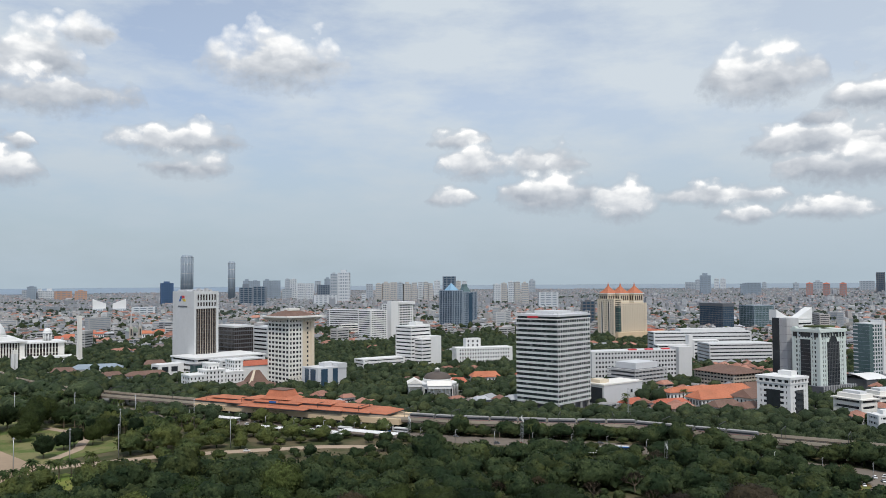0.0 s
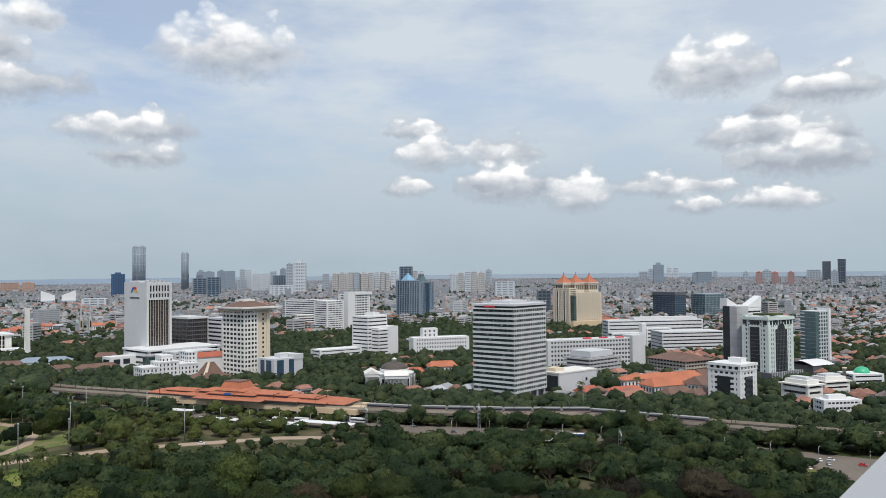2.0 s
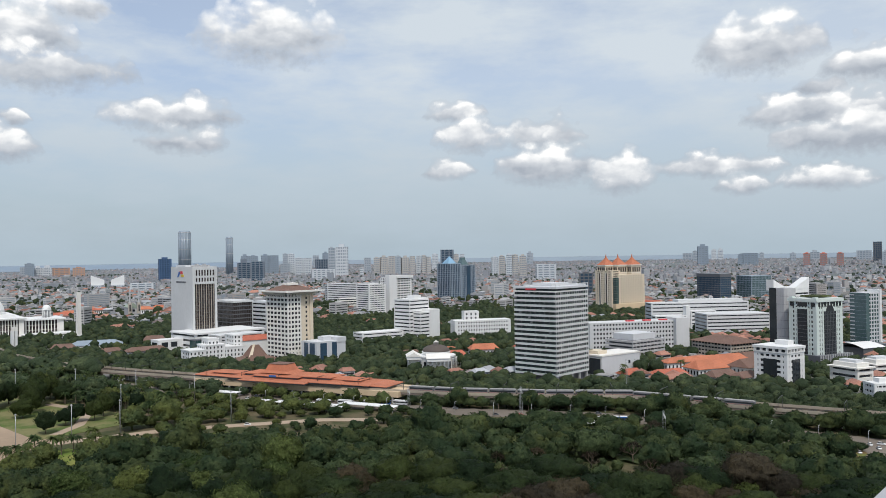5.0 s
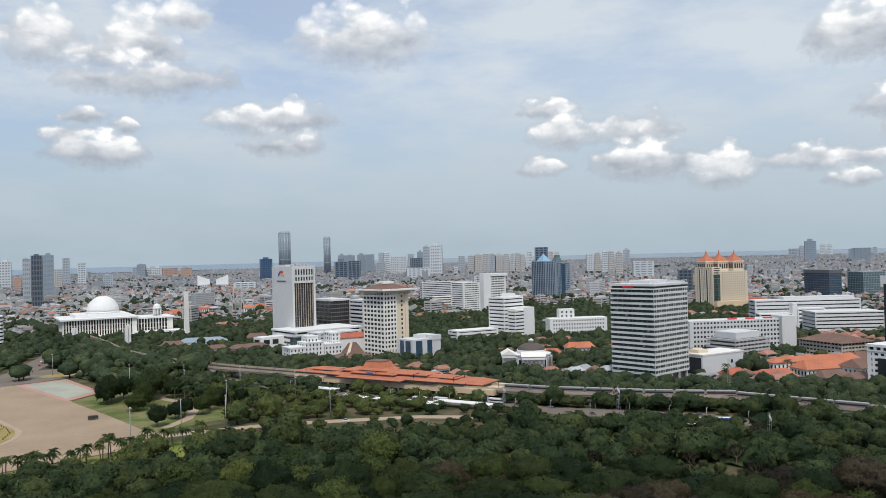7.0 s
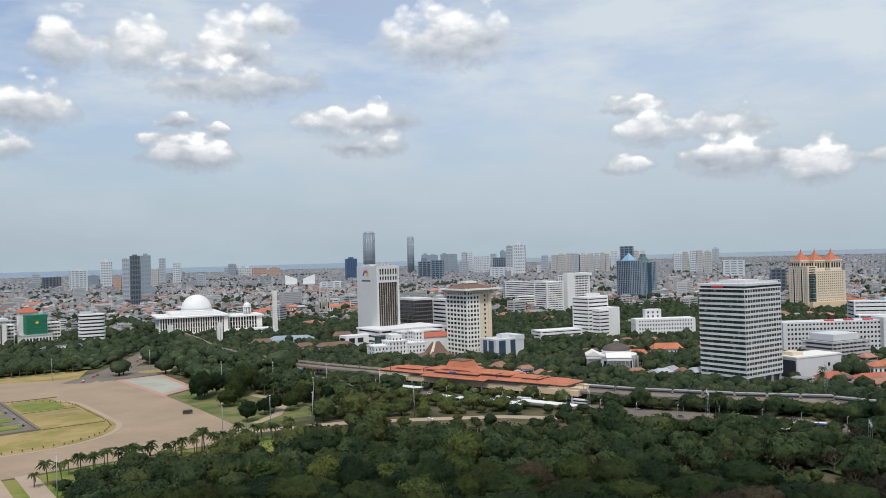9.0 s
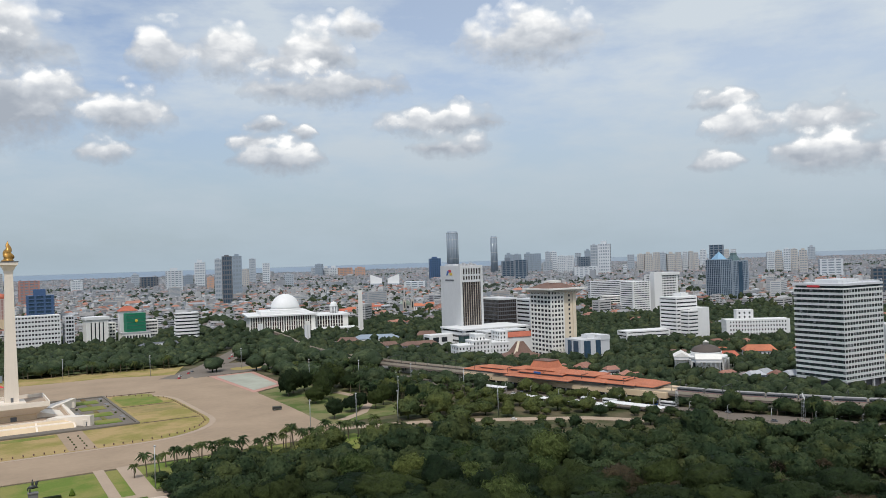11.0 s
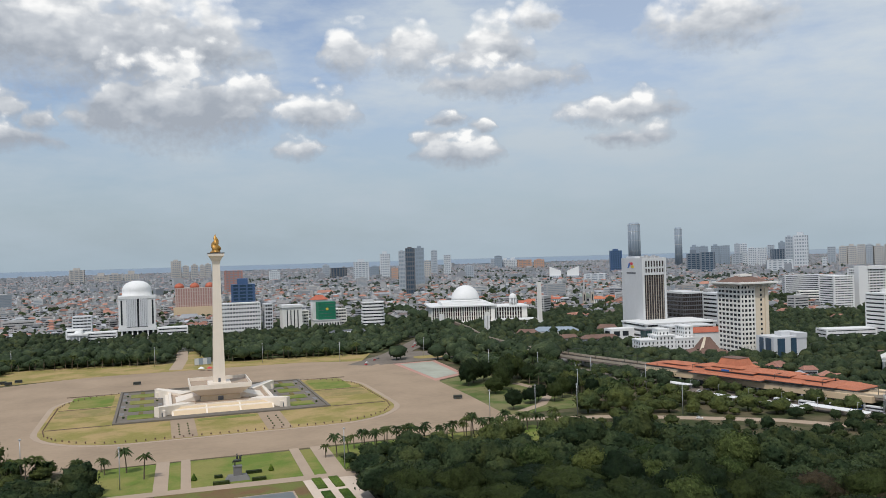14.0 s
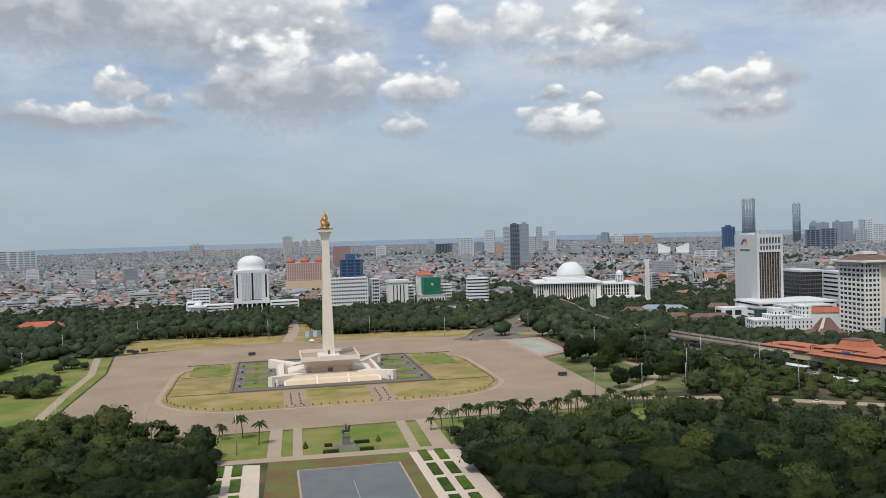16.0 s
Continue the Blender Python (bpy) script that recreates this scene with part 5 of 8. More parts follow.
def build_court():
    # supreme court: white block with rounded white cap, on columns
    root = thing("court_building", -55, 1292, 0, "white court tower with tall fins and a domed cap", "court building")
    box("wall", root, WHITE, 0, 0, 17, 11, 30, 62)
    box("wall", root, WHITE, 40, 0, 17, 51, 30, 62)
    box("glazing", root, GLASS, 10, 1, 17, 41, 29, 62)
    for k in range(12):
        if k != 6:
            box("fin", root, PALEGREY, 11.2 + 2.45 * k, -0.6, 19, 13.4 + 2.45 * k, 1.5, 60)
    box("belt", root, WHITE, -1, -1, 13, 52, 31, 18)
    box("top_belt", root, WHITE, -0.5, -0.7, 60, 51.5, 30.7, 64)
    for x in (3, 46):
        box("edge_slot", root, GLASS, x, -0.3, 22, x + 2.4, 0.3, 58)
    lathe("cap", root, WHITE, [(21.6, 63), (21.6, 65), (20.8, 65.2), (20.8, 72), (20.2, 75.5), (18.4, 79), (15, 82.2), (9.5, 84.8), (4, 85.8), (0.2, 86)], (25.5, 21.7, 0), 32)
    for k in range(7):
        box("column", root, WHITE, 3 + 7.2 * k, 0, 0, 5 + 7.2 * k, 2, 13.2)
    box("recess", root, GLASS, 4, 5, 0, 47, 28, 13)
    for x0, x1, h in ((-48, -2, 13), (53, 96, 15), (-70, -48, 18)):
        w = thing("court_wing", -55 + x0, 1280, 0, "white low wing with ribbon windows beside the court", "building")
        facade(w, 0, 0, x1 - x0, 26, 0, h, 3, WHITE, GLASS, sill=0.6, inset=0.6, corner=2)
    s = thing("prayer_hall", -108, 1268, 0, "small hall with a white dome and portico", "mosque")
    box("wall", s, PALEGREY, -12, 0, 0, 12, 20, 12)
    for k in range(6):
        box("column", s, WHITE, -11 + 4.2 * k, -3, 0, -9.6 + 4.2 * k, -1.6, 12)
    box("roof_slab", s, WHITE, -13, -4, 12, 13, 21, 14)
    dome("dome", s, WHITE, 6, (0, 9, 14), 0.8)
    tower(-118, 1300, 0, 26, 24, 36, 8, PALEGREY, GLASS, "grey concrete block behind the prayer hall", sill=0.55, bays=(5, 4))
    # ministries on the north side
    r = tower(88, 1262, -4, 58, 22, 47, 8, WHITE, GLASS, "white ministry slab with rows of windows", sill=0.55, inset=0.6, bays=(14, 6), pier=1.3, corner=1.5)
    r = tower(152, 1266, -4, 12, 20, 44, 8, PALEGREY, GLASS, "grey stair block beside the ministry", sill=0.4, bays=(3, 4))
    root = thing("ministry_building", 178, 1260, -3, "white building with tall narrow window slots", "ministry")
    box("wall", root, OFFWHITE, 0, 0, 0, 30, 24, 40)
    for k in range(4):
        box("window_slot", root, GLASS, 6 + 5.4 * k, -0.25, 4, 7.6 + 5.4 * k, 0.3, 34)
    box("roof_slab", root, WHITE, -1.5, -1.5, 38, 31.5, 25.5, 42)
    root = thing("scaffolded_building", 232, 1262, -3, "building wrapped in green scaffold netting with a pale emblem", "building")
    box("netting", root, NETGREEN, 1, 0, 17, 28, 18, 44)
    for k in range(7):
        box("net_fold", root, NETGREEN, 2 + 4 * k, -0.3, 17, 2.5 + 4 * k, 0.1, 44)
    box("base", root, OFFWHITE, -6, -2, 0, 34, 20, 15)
    box("base_roof", root, GREY, -6.6, -2.6, 15, 34.6, 20.6, 17)
    for k in range(9):
        box("window", root, GLASS, -4 + 4.2 * k, -2.2, 3, -1.6 + 4.2 * k, -1.9, 12)
    for k in range(5):
        box("scaffold_ledger", root, DARKGREY, 0.8, -0.35, 21 + 5 * k, 28.2, 0.1, 21.3 + 5 * k)
    ring = lathe("emblem", root, YELLOW, [(2.1, 0), (2.1, 0.3), (1.4, 0.35)], (14.5, -0.2, 33), 16)
    ring.rotation_euler = (radians(90), 0, 0)
    box("attic", root, WHITE, -3, 22, 0, 21, 36, 47)
    hip_roof("roof", root, TILE_RED, -3, 22, 21, 36, 47, 7, over=1.5, ridge=0.4)
    for x in (196, 256):
        tower(x, 1285, -3, 26, 18, 30, 6, OFFWHITE, GLASS, "pale block beside the netted building", sill=0.5, bays=(6, 4))
    root = thing("terraced_building", 296, 1240, 8, "white office with rounded stacked balconies", "office building")
    for k in range(8):
        h, o = 5 * k, 0.8 * abs(k - 3)
        prism("storey_slab", root, WHITE, rounded(o * 0.4, 0, 36 - o * 0.4, 26, 7, 4), h, h + 2.9)
        prism("storey_glass", root, GLASS, rounded(1.6, 1.6, 34.4, 25, 6, 4), h + 2.8, h + 5.05)
    prism("roof_slab", root, WHITE, rounded(1, 0, 35, 26, 7, 4), 40, 41.5)
    box("stair_block", root, GREY, 3, 14, 41, 20, 24, 45)
    h = thing("gatehouse", 228, 1135, -2, "white villa with a dark roof at the wood's edge", "house")
    box("wall", h, WHITE, 14, 0, 0, 34, 14, 8)
    hip_roof("roof", h, DARKGREY, 0, 2, 52, 16, 7, 3, ridge=0.8)
    for k in range(5):
        box("window", h, GLASS, 15.5 + 3.8 * k, -0.12, 2, 17.5 + 3.8 * k, 0.1, 6)
    h = thing("villa", -320, 1130, 0, "low villa with a salmon roof among trees", "house")
    box("wall", h, WHITE, 0, 0, 0, 56, 22, 7)
    hip_roof("roof", h, TILE_RED, 0, 0, 56, 22, 7, 6, ridge=0.6)
    tower(-455, 1240, 0, 62, 30, 27, 4, WHITE, GLASS, "white office with four ribbon windows", sill=0.7, corner=8, inset=0.5)


def build_bank_row():
    # terraced white bank
    root = thing("office_building", 776, 717, 5, "white terraced office with ribbon windows and blank stair blocks", "office building")
    facade(root, 0, 0, 34, 30, 0, 52, 11, WHITE, GLASS, sill=0.62, inset=0.7, corner=0.8, cap=1.5)
    box("stair_block", root, WHITE, 22, -14, 0, 40, 6, 40)
    box("stair_block", root, WHITE, 14, 6, 52, 26, 20, 58)
    box("stair_block", root, WHITE, 29, 8, 0, 41, 26, 54)
    facade(root, 6, -14, 22.2, 0.2, 0, 36, 8, WHITE, GLASS, sill=0.62, inset=0.6, corner=0.6)
    low = tower(716, 742, 15, 60, 24, 13, 3, WHITE, GLASS, "low white office wing among trees", sill=0.65, inset=0.5, corner=2)
    root = tower(1072, 1092, 8, 39, 40, 56, 14, WHITE, GLASS, "white slab with fine ribbon windows", sill=0.6, inset=0.5, corner=3, bays=(6, 0), pier=0.5)
    root = tower(1140, 1105, 8, 55, 30, 66, 14, WHITE, GLASS, "white slab with a flat overhanging roof", sill=0.5, inset=0.8, corner=4, bays=(8, 4), pier=1.2)
    box("blank_wall", root, WHITE, -0.5, -0.5, 0, 18, 12, 72)
    box("roof_slab", root, WHITE, 16, -2, 66, 58, 32, 71)
    tower(1262, 1420, 28, 104, 24, 46, 11, PALEGREY, GLASS, "long pale office slab with fine bands", sill=0.55, inset=0.5, corner=2)
    tower(1180, 1290, 30, 90, 24, 20, 4, OFFWHITE, GLASS, "long low office wing", sill=0.5, inset=0.5)
    root = tower(810, 670, 35, 75, 22, 24, 5, WHITE, GLASS, "white hostel with rows of small windows", "hostel", "hostel", sill=0.5, inset=0.5, bays=(22, 6), pier=1.8, corner=2.4, cap=1.6)
    box("stair_block", root, WHITE, 14, 6, 0, 34, 18, 37)
    for k in range(2):
        for i in range(3):
            box("window", root, GLASS, 16.5 + 6 * i, 5.85, 27 + 5 * k, 18.5 + 6 * i, 6.1, 29.5 + 5 * k)
    # blue twin tower with pyramids
    root = thing("office_building", 1456, 1214, 12, "blue-glass tower pair with white piers and small pyramids", "office building")
    facade(root, -4, -4, 26, 47, 0, 88, 18, BLUEGREY, BLUEGLASS, sill=0.14, inset=0.6, bays=(6, 8), pier=1.5, corner=1.6)
    facade(root, 30, 0, 73, 47, 0, 84, 18, BLUEGREY, BLUEGLASS, sill=0.25, inset=0.6, bays=(11, 9), pier=1.2, corner=2.0)
    box("glass_strip", root, BLUEGLASS, 46, -0.8, 2, 57, 0.4, 82)
    lathe("pyramid", root, LIGHTBLUE, [(17, 89.2), (0.3, 106)], (11, 20, 0), 4, smooth=False).rotation_euler = (0, 0, radians(45))
    lathe("pyramid", root, TEALGLASS, [(15, 85.2), (7, 97), (6.5, 103)], (52, 22, 0), 4, smooth=False).rotation_euler = (0, 0, radians(45))
    box("link", root, BLUEGLASS, 26, 6, 0, 30, 40, 80)
    # yellow apartment-hotel with three red domed roofs
    root = thing("hotel", 1366, 744, 20, "cream hotel with red pyramid roofs and arched crown", "hotel")
    facade(root, 8, 0, 72, 56, 0, 66, 16, CREAM, BROWNGLASS, sill=0.55, inset=0.4, bays=(15, 0), pier=2.3, corner=4, cap=1.4)
    box("glass_shaft", root, GREENGLASS, 2.2, -0.6, 0, 8.4, 9.6, 62)
    for k in range(14):
        box("shaft_joint", root, CREAM, 2.1, -0.7, 4.4 * k + 2, 8.3, 9.5, 4.4 * k + 2.3)
    facade(root, 0, 9.5, 20, 56, 0, 74, 18, CREAM, BROWNGLASS, sill=0.5, inset=0.4, bays=(0, 12), pier=2.2, corner=3, cap=1.2)
    for y in (24, 43):
        box("window_strip", root, BROWNGLASS, -0.3, y - 1.7, 6, 0.5, y + 1.7, 70)
        box("strip_frame", root, OFFWHITE, -0.5, y + 1.7, 6, 0.4, y + 2.6, 71)
        box("strip_frame", root, OFFWHITE, -0.5, y - 2.6, 6, 0.4, y - 1.7, 71)
    for x, y in ((13, 40), (32, 28), (57, 17)):
        turret = box("turret", root, CREAM, x - 11.5, y - 11.5, 66, x + 11.5, y + 11.5, 84)
        for k in range(4):
            under(box("turret_window", root, BROWNGLASS, x - 9.4 + 5.2 * k, y - 11.8, 72, x - 6.2 + 5.2 * k, y - 11.3, 81), turret)
            under(box("turret_window", root, BROWNGLASS, x - 11.8, y - 9.4 + 5.2 * k, 72, x - 11.3, y - 6.2 + 5.2 * k, 81), turret)
        under(box("turret_belt", root, OFFWHITE, x - 12, y - 12, 69.6, x + 12, y + 12, 70.6), turret)
        under(box("turret_eaves", root, OFFWHITE, x - 13, y - 13, 84, x + 13, y + 13, 85.6), turret)
        peak = lathe("red_roof", root, TILE, [(17.5, 85.6), (14.6, 87.6), (8.6, 92.4), (3.4, 97.2), (1.6, 99.6), (1.2, 102), (0.2, 106)], (x, y, 0), 4, "peaked orange-red tiled roof", smooth=False)
        peak.rotation_euler = (0, 0, radians(45))
        under(peak, turret)
    box("podium", root, BEIGE, -6, -8, 0, 110, 0, 14)
    box("podium_wing", root, TILE_RED, 73, 0, 0, 112, 40, 16)


def build_east_side():
    # ministry slab, car deck and orange-roofed houses
    root = tower(774, 453, 35, 112, 24, 33, 7, PALEWHITE, GLASS, "long white office slab with square windows", sill=0.5, inset=0.5, bays=(30, 6), pier=1.5, corner=3)
    for x in (46, 66, 86):
        box("roof_vent", root, RED, x, 4, 34, x + 9, 8, 35.6)
    box("stair_block", root, PALEWHITE, 100, -6, 0, 116, 16, 37)
    root = thing("car_deck", 742, 386, 12, "open grey parking deck with stacked slabs", "car park")
    for k in range(6):
        box("deck_slab", root, GREY, 0, 0, 3.7 * k + 1.4, 51, 36, 3.7 * k + 3.2)
    box("deck_core", root, DARKGREY, 3, 3, 0, 48, 33, 22)
    box("top_house", root, PALEGREY, 6, 4, 22, 40, 30, 28)
    for i in range(10):
        box("deck_column", root, GREY, 0.4 + 5.5 * i, 0.3, 0, 1.2 + 5.5 * i, 1.3, 22)
    root = thing("hospital_annex", 1052, 512, 45, "white stepped hospital wing with ribbon windows", "hospital")
    for x0, x1, h in ((0, 44, 20), (50, 86, 26), (92, 128, 17)):
        facade(root, x0, 0, x1, 18, 0, h, max(3, int(h / 5)), WHITE, GLASS, sill=0.6, inset=0.5, corner=1.5)
    box("stair_block", root, WHITE, 44, 2, 0, 50, 14, 34)
    root = tower(1074, 529, 45, 142, 26, 36, 7, PALEWHITE, GLASS, "long white hospital block with fine ribbon windows", "hospital", "hospital", sill=0.66, inset=0.5, corner=2)
    box("upper_storey", root, PALEWHITE, 40, 4, 36, 135, 24, 41)
    root = tower(1025, 428, 45, 84, 40, 27, 6, PALEWHITE, GLASS, "white stepped block with ribbon windows", "hospital", "hospital", sill=0.62, inset=0.6, corner=1)
    root = tower(820, 318, 22, 43, 54, 15, 4, TAN, GLASS, "tan office with open galleries under a brown hipped roof", sill=0.5, inset=1.0, bays=(10, 12), pier=0.6, cap=0.3)
    hip_roof("roof", root, TILE_BROWN, 0, 0, 43, 54, 15.4, 6, over=1.6, ridge=0.5)
    # dark glass twins
    root = tower(1726, 690, 32, 28, 83, 58, 12, DARKGREY, BLUEGLASS, "dark blue glass office box", sill=0.16, inset=0.15, bays=(6, 16), pier=0.3, corner=0.6, cap=0.2)
    box("top_frame", root, DARKGREY, -0.5, -0.5, 52, 28.5, 83.5, 59)
    tower(1765, 638, 30, 53, 47, 53, 11, BLUEGREY, TEALGLASS, "green glass office pair", sill=0.14, inset=0.25, bays=(14, 10), pier=0.35, corner=1)
    # curved slab with a raking roof
    root = thing("office_building", 838, 268, 22, "grey tower with curved side and raking white roof blades", "office building")
    prism("curved_panel", root, GREY, [(-1, 3), (1.1, 0.7), (3.9, -0.7), (6.9, -1.6), (10, -2), (10, 20), (-1, 20)], 0, 71.8, label="smooth dull steel cladding")
    for k in range(1, 9):
        prism("panel_joint", root, DARKGREY, [(-1.06, 3), (1.06, 0.62), (3.87, -0.78), (6.88, -1.68), (9.9, -2.06), (9.9, 5), (-1.06, 12)], 8 * k - 0.09, 8 * k + 0.09)
    box("edge_glass", root, GLASS, -1.3, 12, 0, 0.5, 20.5, 72)
    facade(root, 10, 0, 32, 26, 0, 71, 18, WHITE, GLASS, sill=0.55, inset=0.6, corner=0.8)
    for x0, x1, za, zb, y in ((0, 17, 80, 72, 16), (8, 33, 70, 82, 0.5)):
        v = [(x0, y, 69), (x1, y, 69), (x1, y, zb), (x0, y, za)]
        place("roof_blade", mesh_of("roof_blade", v + [(x, q + 9, z) for x, q, z in v], BOX_FACES, WHITE), root, label="raking white roof blade")
    # green-white tower with tall glass bays
    root = thing("office_building", 818, 235, 22, "pale green-white tower with tall dark glass bays", "office building")
    facade(root, 0, 0, 37, 31, 8, 60, 12, MINT, GLASS, sill=0.42, inset=0.6, bays=(12, 9), pier=1.5, corner=3.0)
    box("bay_surround", root, MINT, -0.25, 8.6, 8, 0.5, 22.4, 54.5)
    box("glass_bay", root, GLASS, -0.55, 10, 9, 0.4, 21, 53)
    box("bay_surround", root, MINT, 8.2, -0.25, 8, 28.8, 0.5, 54.5)
    box("glass_bay", root, GLASS, 10, -0.55, 9, 27, 0.4, 51)
    lathe("arch_window", root, GLASS, [(5.5, 0), (5.5, 0.5)], (18.5, -0.1, 51), 20, smooth=False).rotation_euler = (radians(90), 0, 0)
    for k in range(7):
        box("bay_mullion", root, DARKGREY, 11.8 + 2.2 * k, -0.75, 9, 12.1 + 2.2 * k, -0.5, 51)
    for k in range(11):
        box("bay_transom", root, DARKGREY, 10, -0.72, 12 + 3.6 * k, 27, -0.5, 12.25 + 3.6 * k)
        box("bay_transom", root, DARKGREY, -0.72, 10, 12 + 3.6 * k, -0.5, 21, 12.25 + 3.6 * k)
    for y0, y1 in ((1.5, 6), (10, 21), (25, 29.5)):
        box("crown_window", root, GLASS, -0.3, y0, 55.5, 0.4, y1, 59.6)
    box("crown", root, MINT, -1.0, -1.0, 60, 38, 32, 63)
    for y in (2, 28):
        box("crown_step", root, MINT, -0.8, y - 2, 63, 3, y + 2, 64.6)
    for k in range(8):
        box("crown_window", root, GLASS, 2.6 + 4.2 * k, -0.3, 55.5, 5.3 + 4.2 * k, 0.4, 59.6)
    box("roof_garden", root, LEAF_FAR, 8, 6, 64, 30, 24, 65.6)
    box("podium", root, DARKGREY, -4, -6, 0, 44, 30, 10)
    for k in range(14):
        box("podium_fin", root, GREY, -3.5 + 3.4 * k, -6.6, 0, -2.6 + 3.4 * k, -5.9, 11)
    # small white block
    root = thing("office_building", 676, 217, 15, "small white office with tall dark bays and open crown", "office building")
    facade(root, 0, 0, 24, 30, 0, 26, 6, WHITE, GLASS, sill=0.5, inset=0.5, bays=(5, 6), pier=1.8, corner=3)
    box("glass_bay", root, GLASS, 7, -0.6, 0.5, 17, 0.4, 22)
    box("glass_bay", root, GLASS, -0.6, 9, 0.5, 0.4, 21, 22)
    box("crown_band", root, WHITE, -0.5, -0.5, 27, 24.5, 30.5, 28)
    box("crown_glass", root, GLASS, 0.8, 0.8, 28, 23.2, 29.2, 30.5)
    for i in range(6):
        box("crown_post", root, WHITE, 4.6 * i - 0.4, -0.5, 27.9, 4.6 * i + 1.2, 1, 31)
        box("crown_post", root, WHITE, -0.5, 5.7 * i - 0.4, 27.9, 1, 5.7 * i + 1.4, 31)
    box("roof_rim", root, WHITE, -0.8, -0.8, 30.4, 24.8, 30.8, 32.4)
    plant_room(root, 14, 8, 22, 20, 32, 4, WHITE)
    # blue-green tower at the edge
    root = thing("office_building", 949, 223, 25, "blue-green glass tower with white gridded side", "office building")
    facade(root, 0, 0, 20, 19, 0, 62, 15, PALEGREY, GREENGLASS, sill=0.3, inset=0.5, bays=(5, 0), pier=1.0, corner=0.8)
    box("glass_front", root, TEALGLASS, -0.7, -0.4, 2, 0.4, 19.2, 62.6)
    box("glass_return", root, TEALGLASS, 0.4, -0.45, 2, 4.5, 0.3, 62.6)
    for k in range(15):
        box("glass_joint", root, BLUEGREY, -0.78, -0.42, 4 + 4 * k, 0.2, 13, 4.22 + 4 * k)
        box("balcony_band", root, PALEGREY, -0.95, 13.5, 4 + 4 * k, 0.2, 19.3, 5.1 + 4 * k)
    box("white_fin", root, WHITE, 20, -1, 0, 23, 14, 66)
    box("podium", root, DARKGREY, -12, -14, 0, 20, 0, 10)
    box("blue_screen", root, BLUE, -12.3, -13, 2, -11.8, -1, 8)
    d = thing("bus_hall", 880, 210, 25, "low hall under a white vaulted roof", "hall")
    box("wall", d, DARKGREY, 0, 0, 0, 30, 34, 12)
    v = [(x, y, 12 + 4 * math.sin(math.pi * (y + 1) / 36)) for y in np.linspace(-1, 35, 9) for x in (-1, 31)]
    place("vault", mesh_of("vault", v, [(2 * k, 2 * k + 1, 2 * k + 3, 2 * k + 2) for k in range(8)], WHITE), d)
    # houses and offices along the southern street
    for x, y, hd, w, dd, h, lab in ((706, 173, 25, 18, 26, 15, "pale three-storey office with deep eaves"), (760, 172, 35, 26, 20, 12, "pale low office with deep eaves")):
        r = tower(x, y, hd, w, dd, h, 3, OFFWHITE, GLASS, lab, sill=0.55, inset=1.4, cap=0.8, proud=1.5, corner=2)
        box("stepped_roof", r, OFFWHITE, 2, 2, h + 0.7, w - 2, dd - 2, h + 4)
        box("stepped_roof", r, PALEGREY, 5, 5, h + 3.9, w - 5, dd - 5, h + 6)
    r = tower(649, 148, 45, 30, 14, 12, 3, WHITE, GLASS, "white three-storey office with ribbon windows", sill=0.55, inset=0.5, bays=(10, 4), pier=0.6, corner=2)
    plant_room(r, 6, 4, 20, 11, 12.8, 3.4, WHITE)
    m = thing("mosque", 811, 160, 45, "white storeyed mosque with a bright green dome", "mosque")
    facade(m, 0, 0, 30, 24, 0, 13, 3, WHITE, GLASS, sill=0.6, inset=0.6, corner=2)
    dome("dome", m, DOMEGREEN, 7, (15, 10, 14), 0.85, "bright green dome")
    lathe("dome_ring", m, WHITE, [(7.6, 13), (7.6, 14.2), (7, 14.4)], (15, 10, 0), 24)
    lathe("minaret", m, CREAM, [(1.6, 0), (1.6, 19), (2, 19.2), (2, 20.4)], (-6, 4, 0), 8)
    rows = [(700, 330, 30, 64, 13, 9, TILE), (690, 296, 28, 44, 22, 7, TILE), (745, 300, 28, 36, 20, 7, TILE), (655, 318, 30, 30, 12, 5, TILE_RED), (640, 338, 20, 18, 14, 5, TILE_RED), (668, 272, 25, 26, 16, 5, TILE_BROWN),
            (790, 292, 30, 34, 18, 6, TILE_BROWN), (715, 262, 15, 28, 22, 8, TILE_BROWN), (676, 252, 15, 22, 14, 5, TILE_BROWN), (760, 262, 15, 22, 16, 7, TILE), (640, 548, 40, 26, 16, 7, TILE_RED), (700, 556, 40, 30, 18, 7, TILE), (740, 520, 30, 26, 18, 7, TILE_RED),
            (680, 590, 50, 22, 12, 6, TILE), (640, 600, 30, 18, 14, 5, TILE_BROWN), (600, 860, 20, 30, 14, 6, TILE_BROWN), (470, 860, 10, 44, 14, 8, TILE_BROWN), (460, 900, 15, 22, 14, 6, TILE_BROWN), (735, 1600, 25, 60, 16, 8, TILE), (805, 1640, 20, 46, 14, 8, TILE_RED), (850, 1560, 30, 50, 18, 9, TILE), (925, 1590, 25, 56, 18, 8, TILE), (985, 1560, 30, 40, 16, 8, TILE_RED), (690, 1560, 20, 44, 16, 8, TILE_RED)]
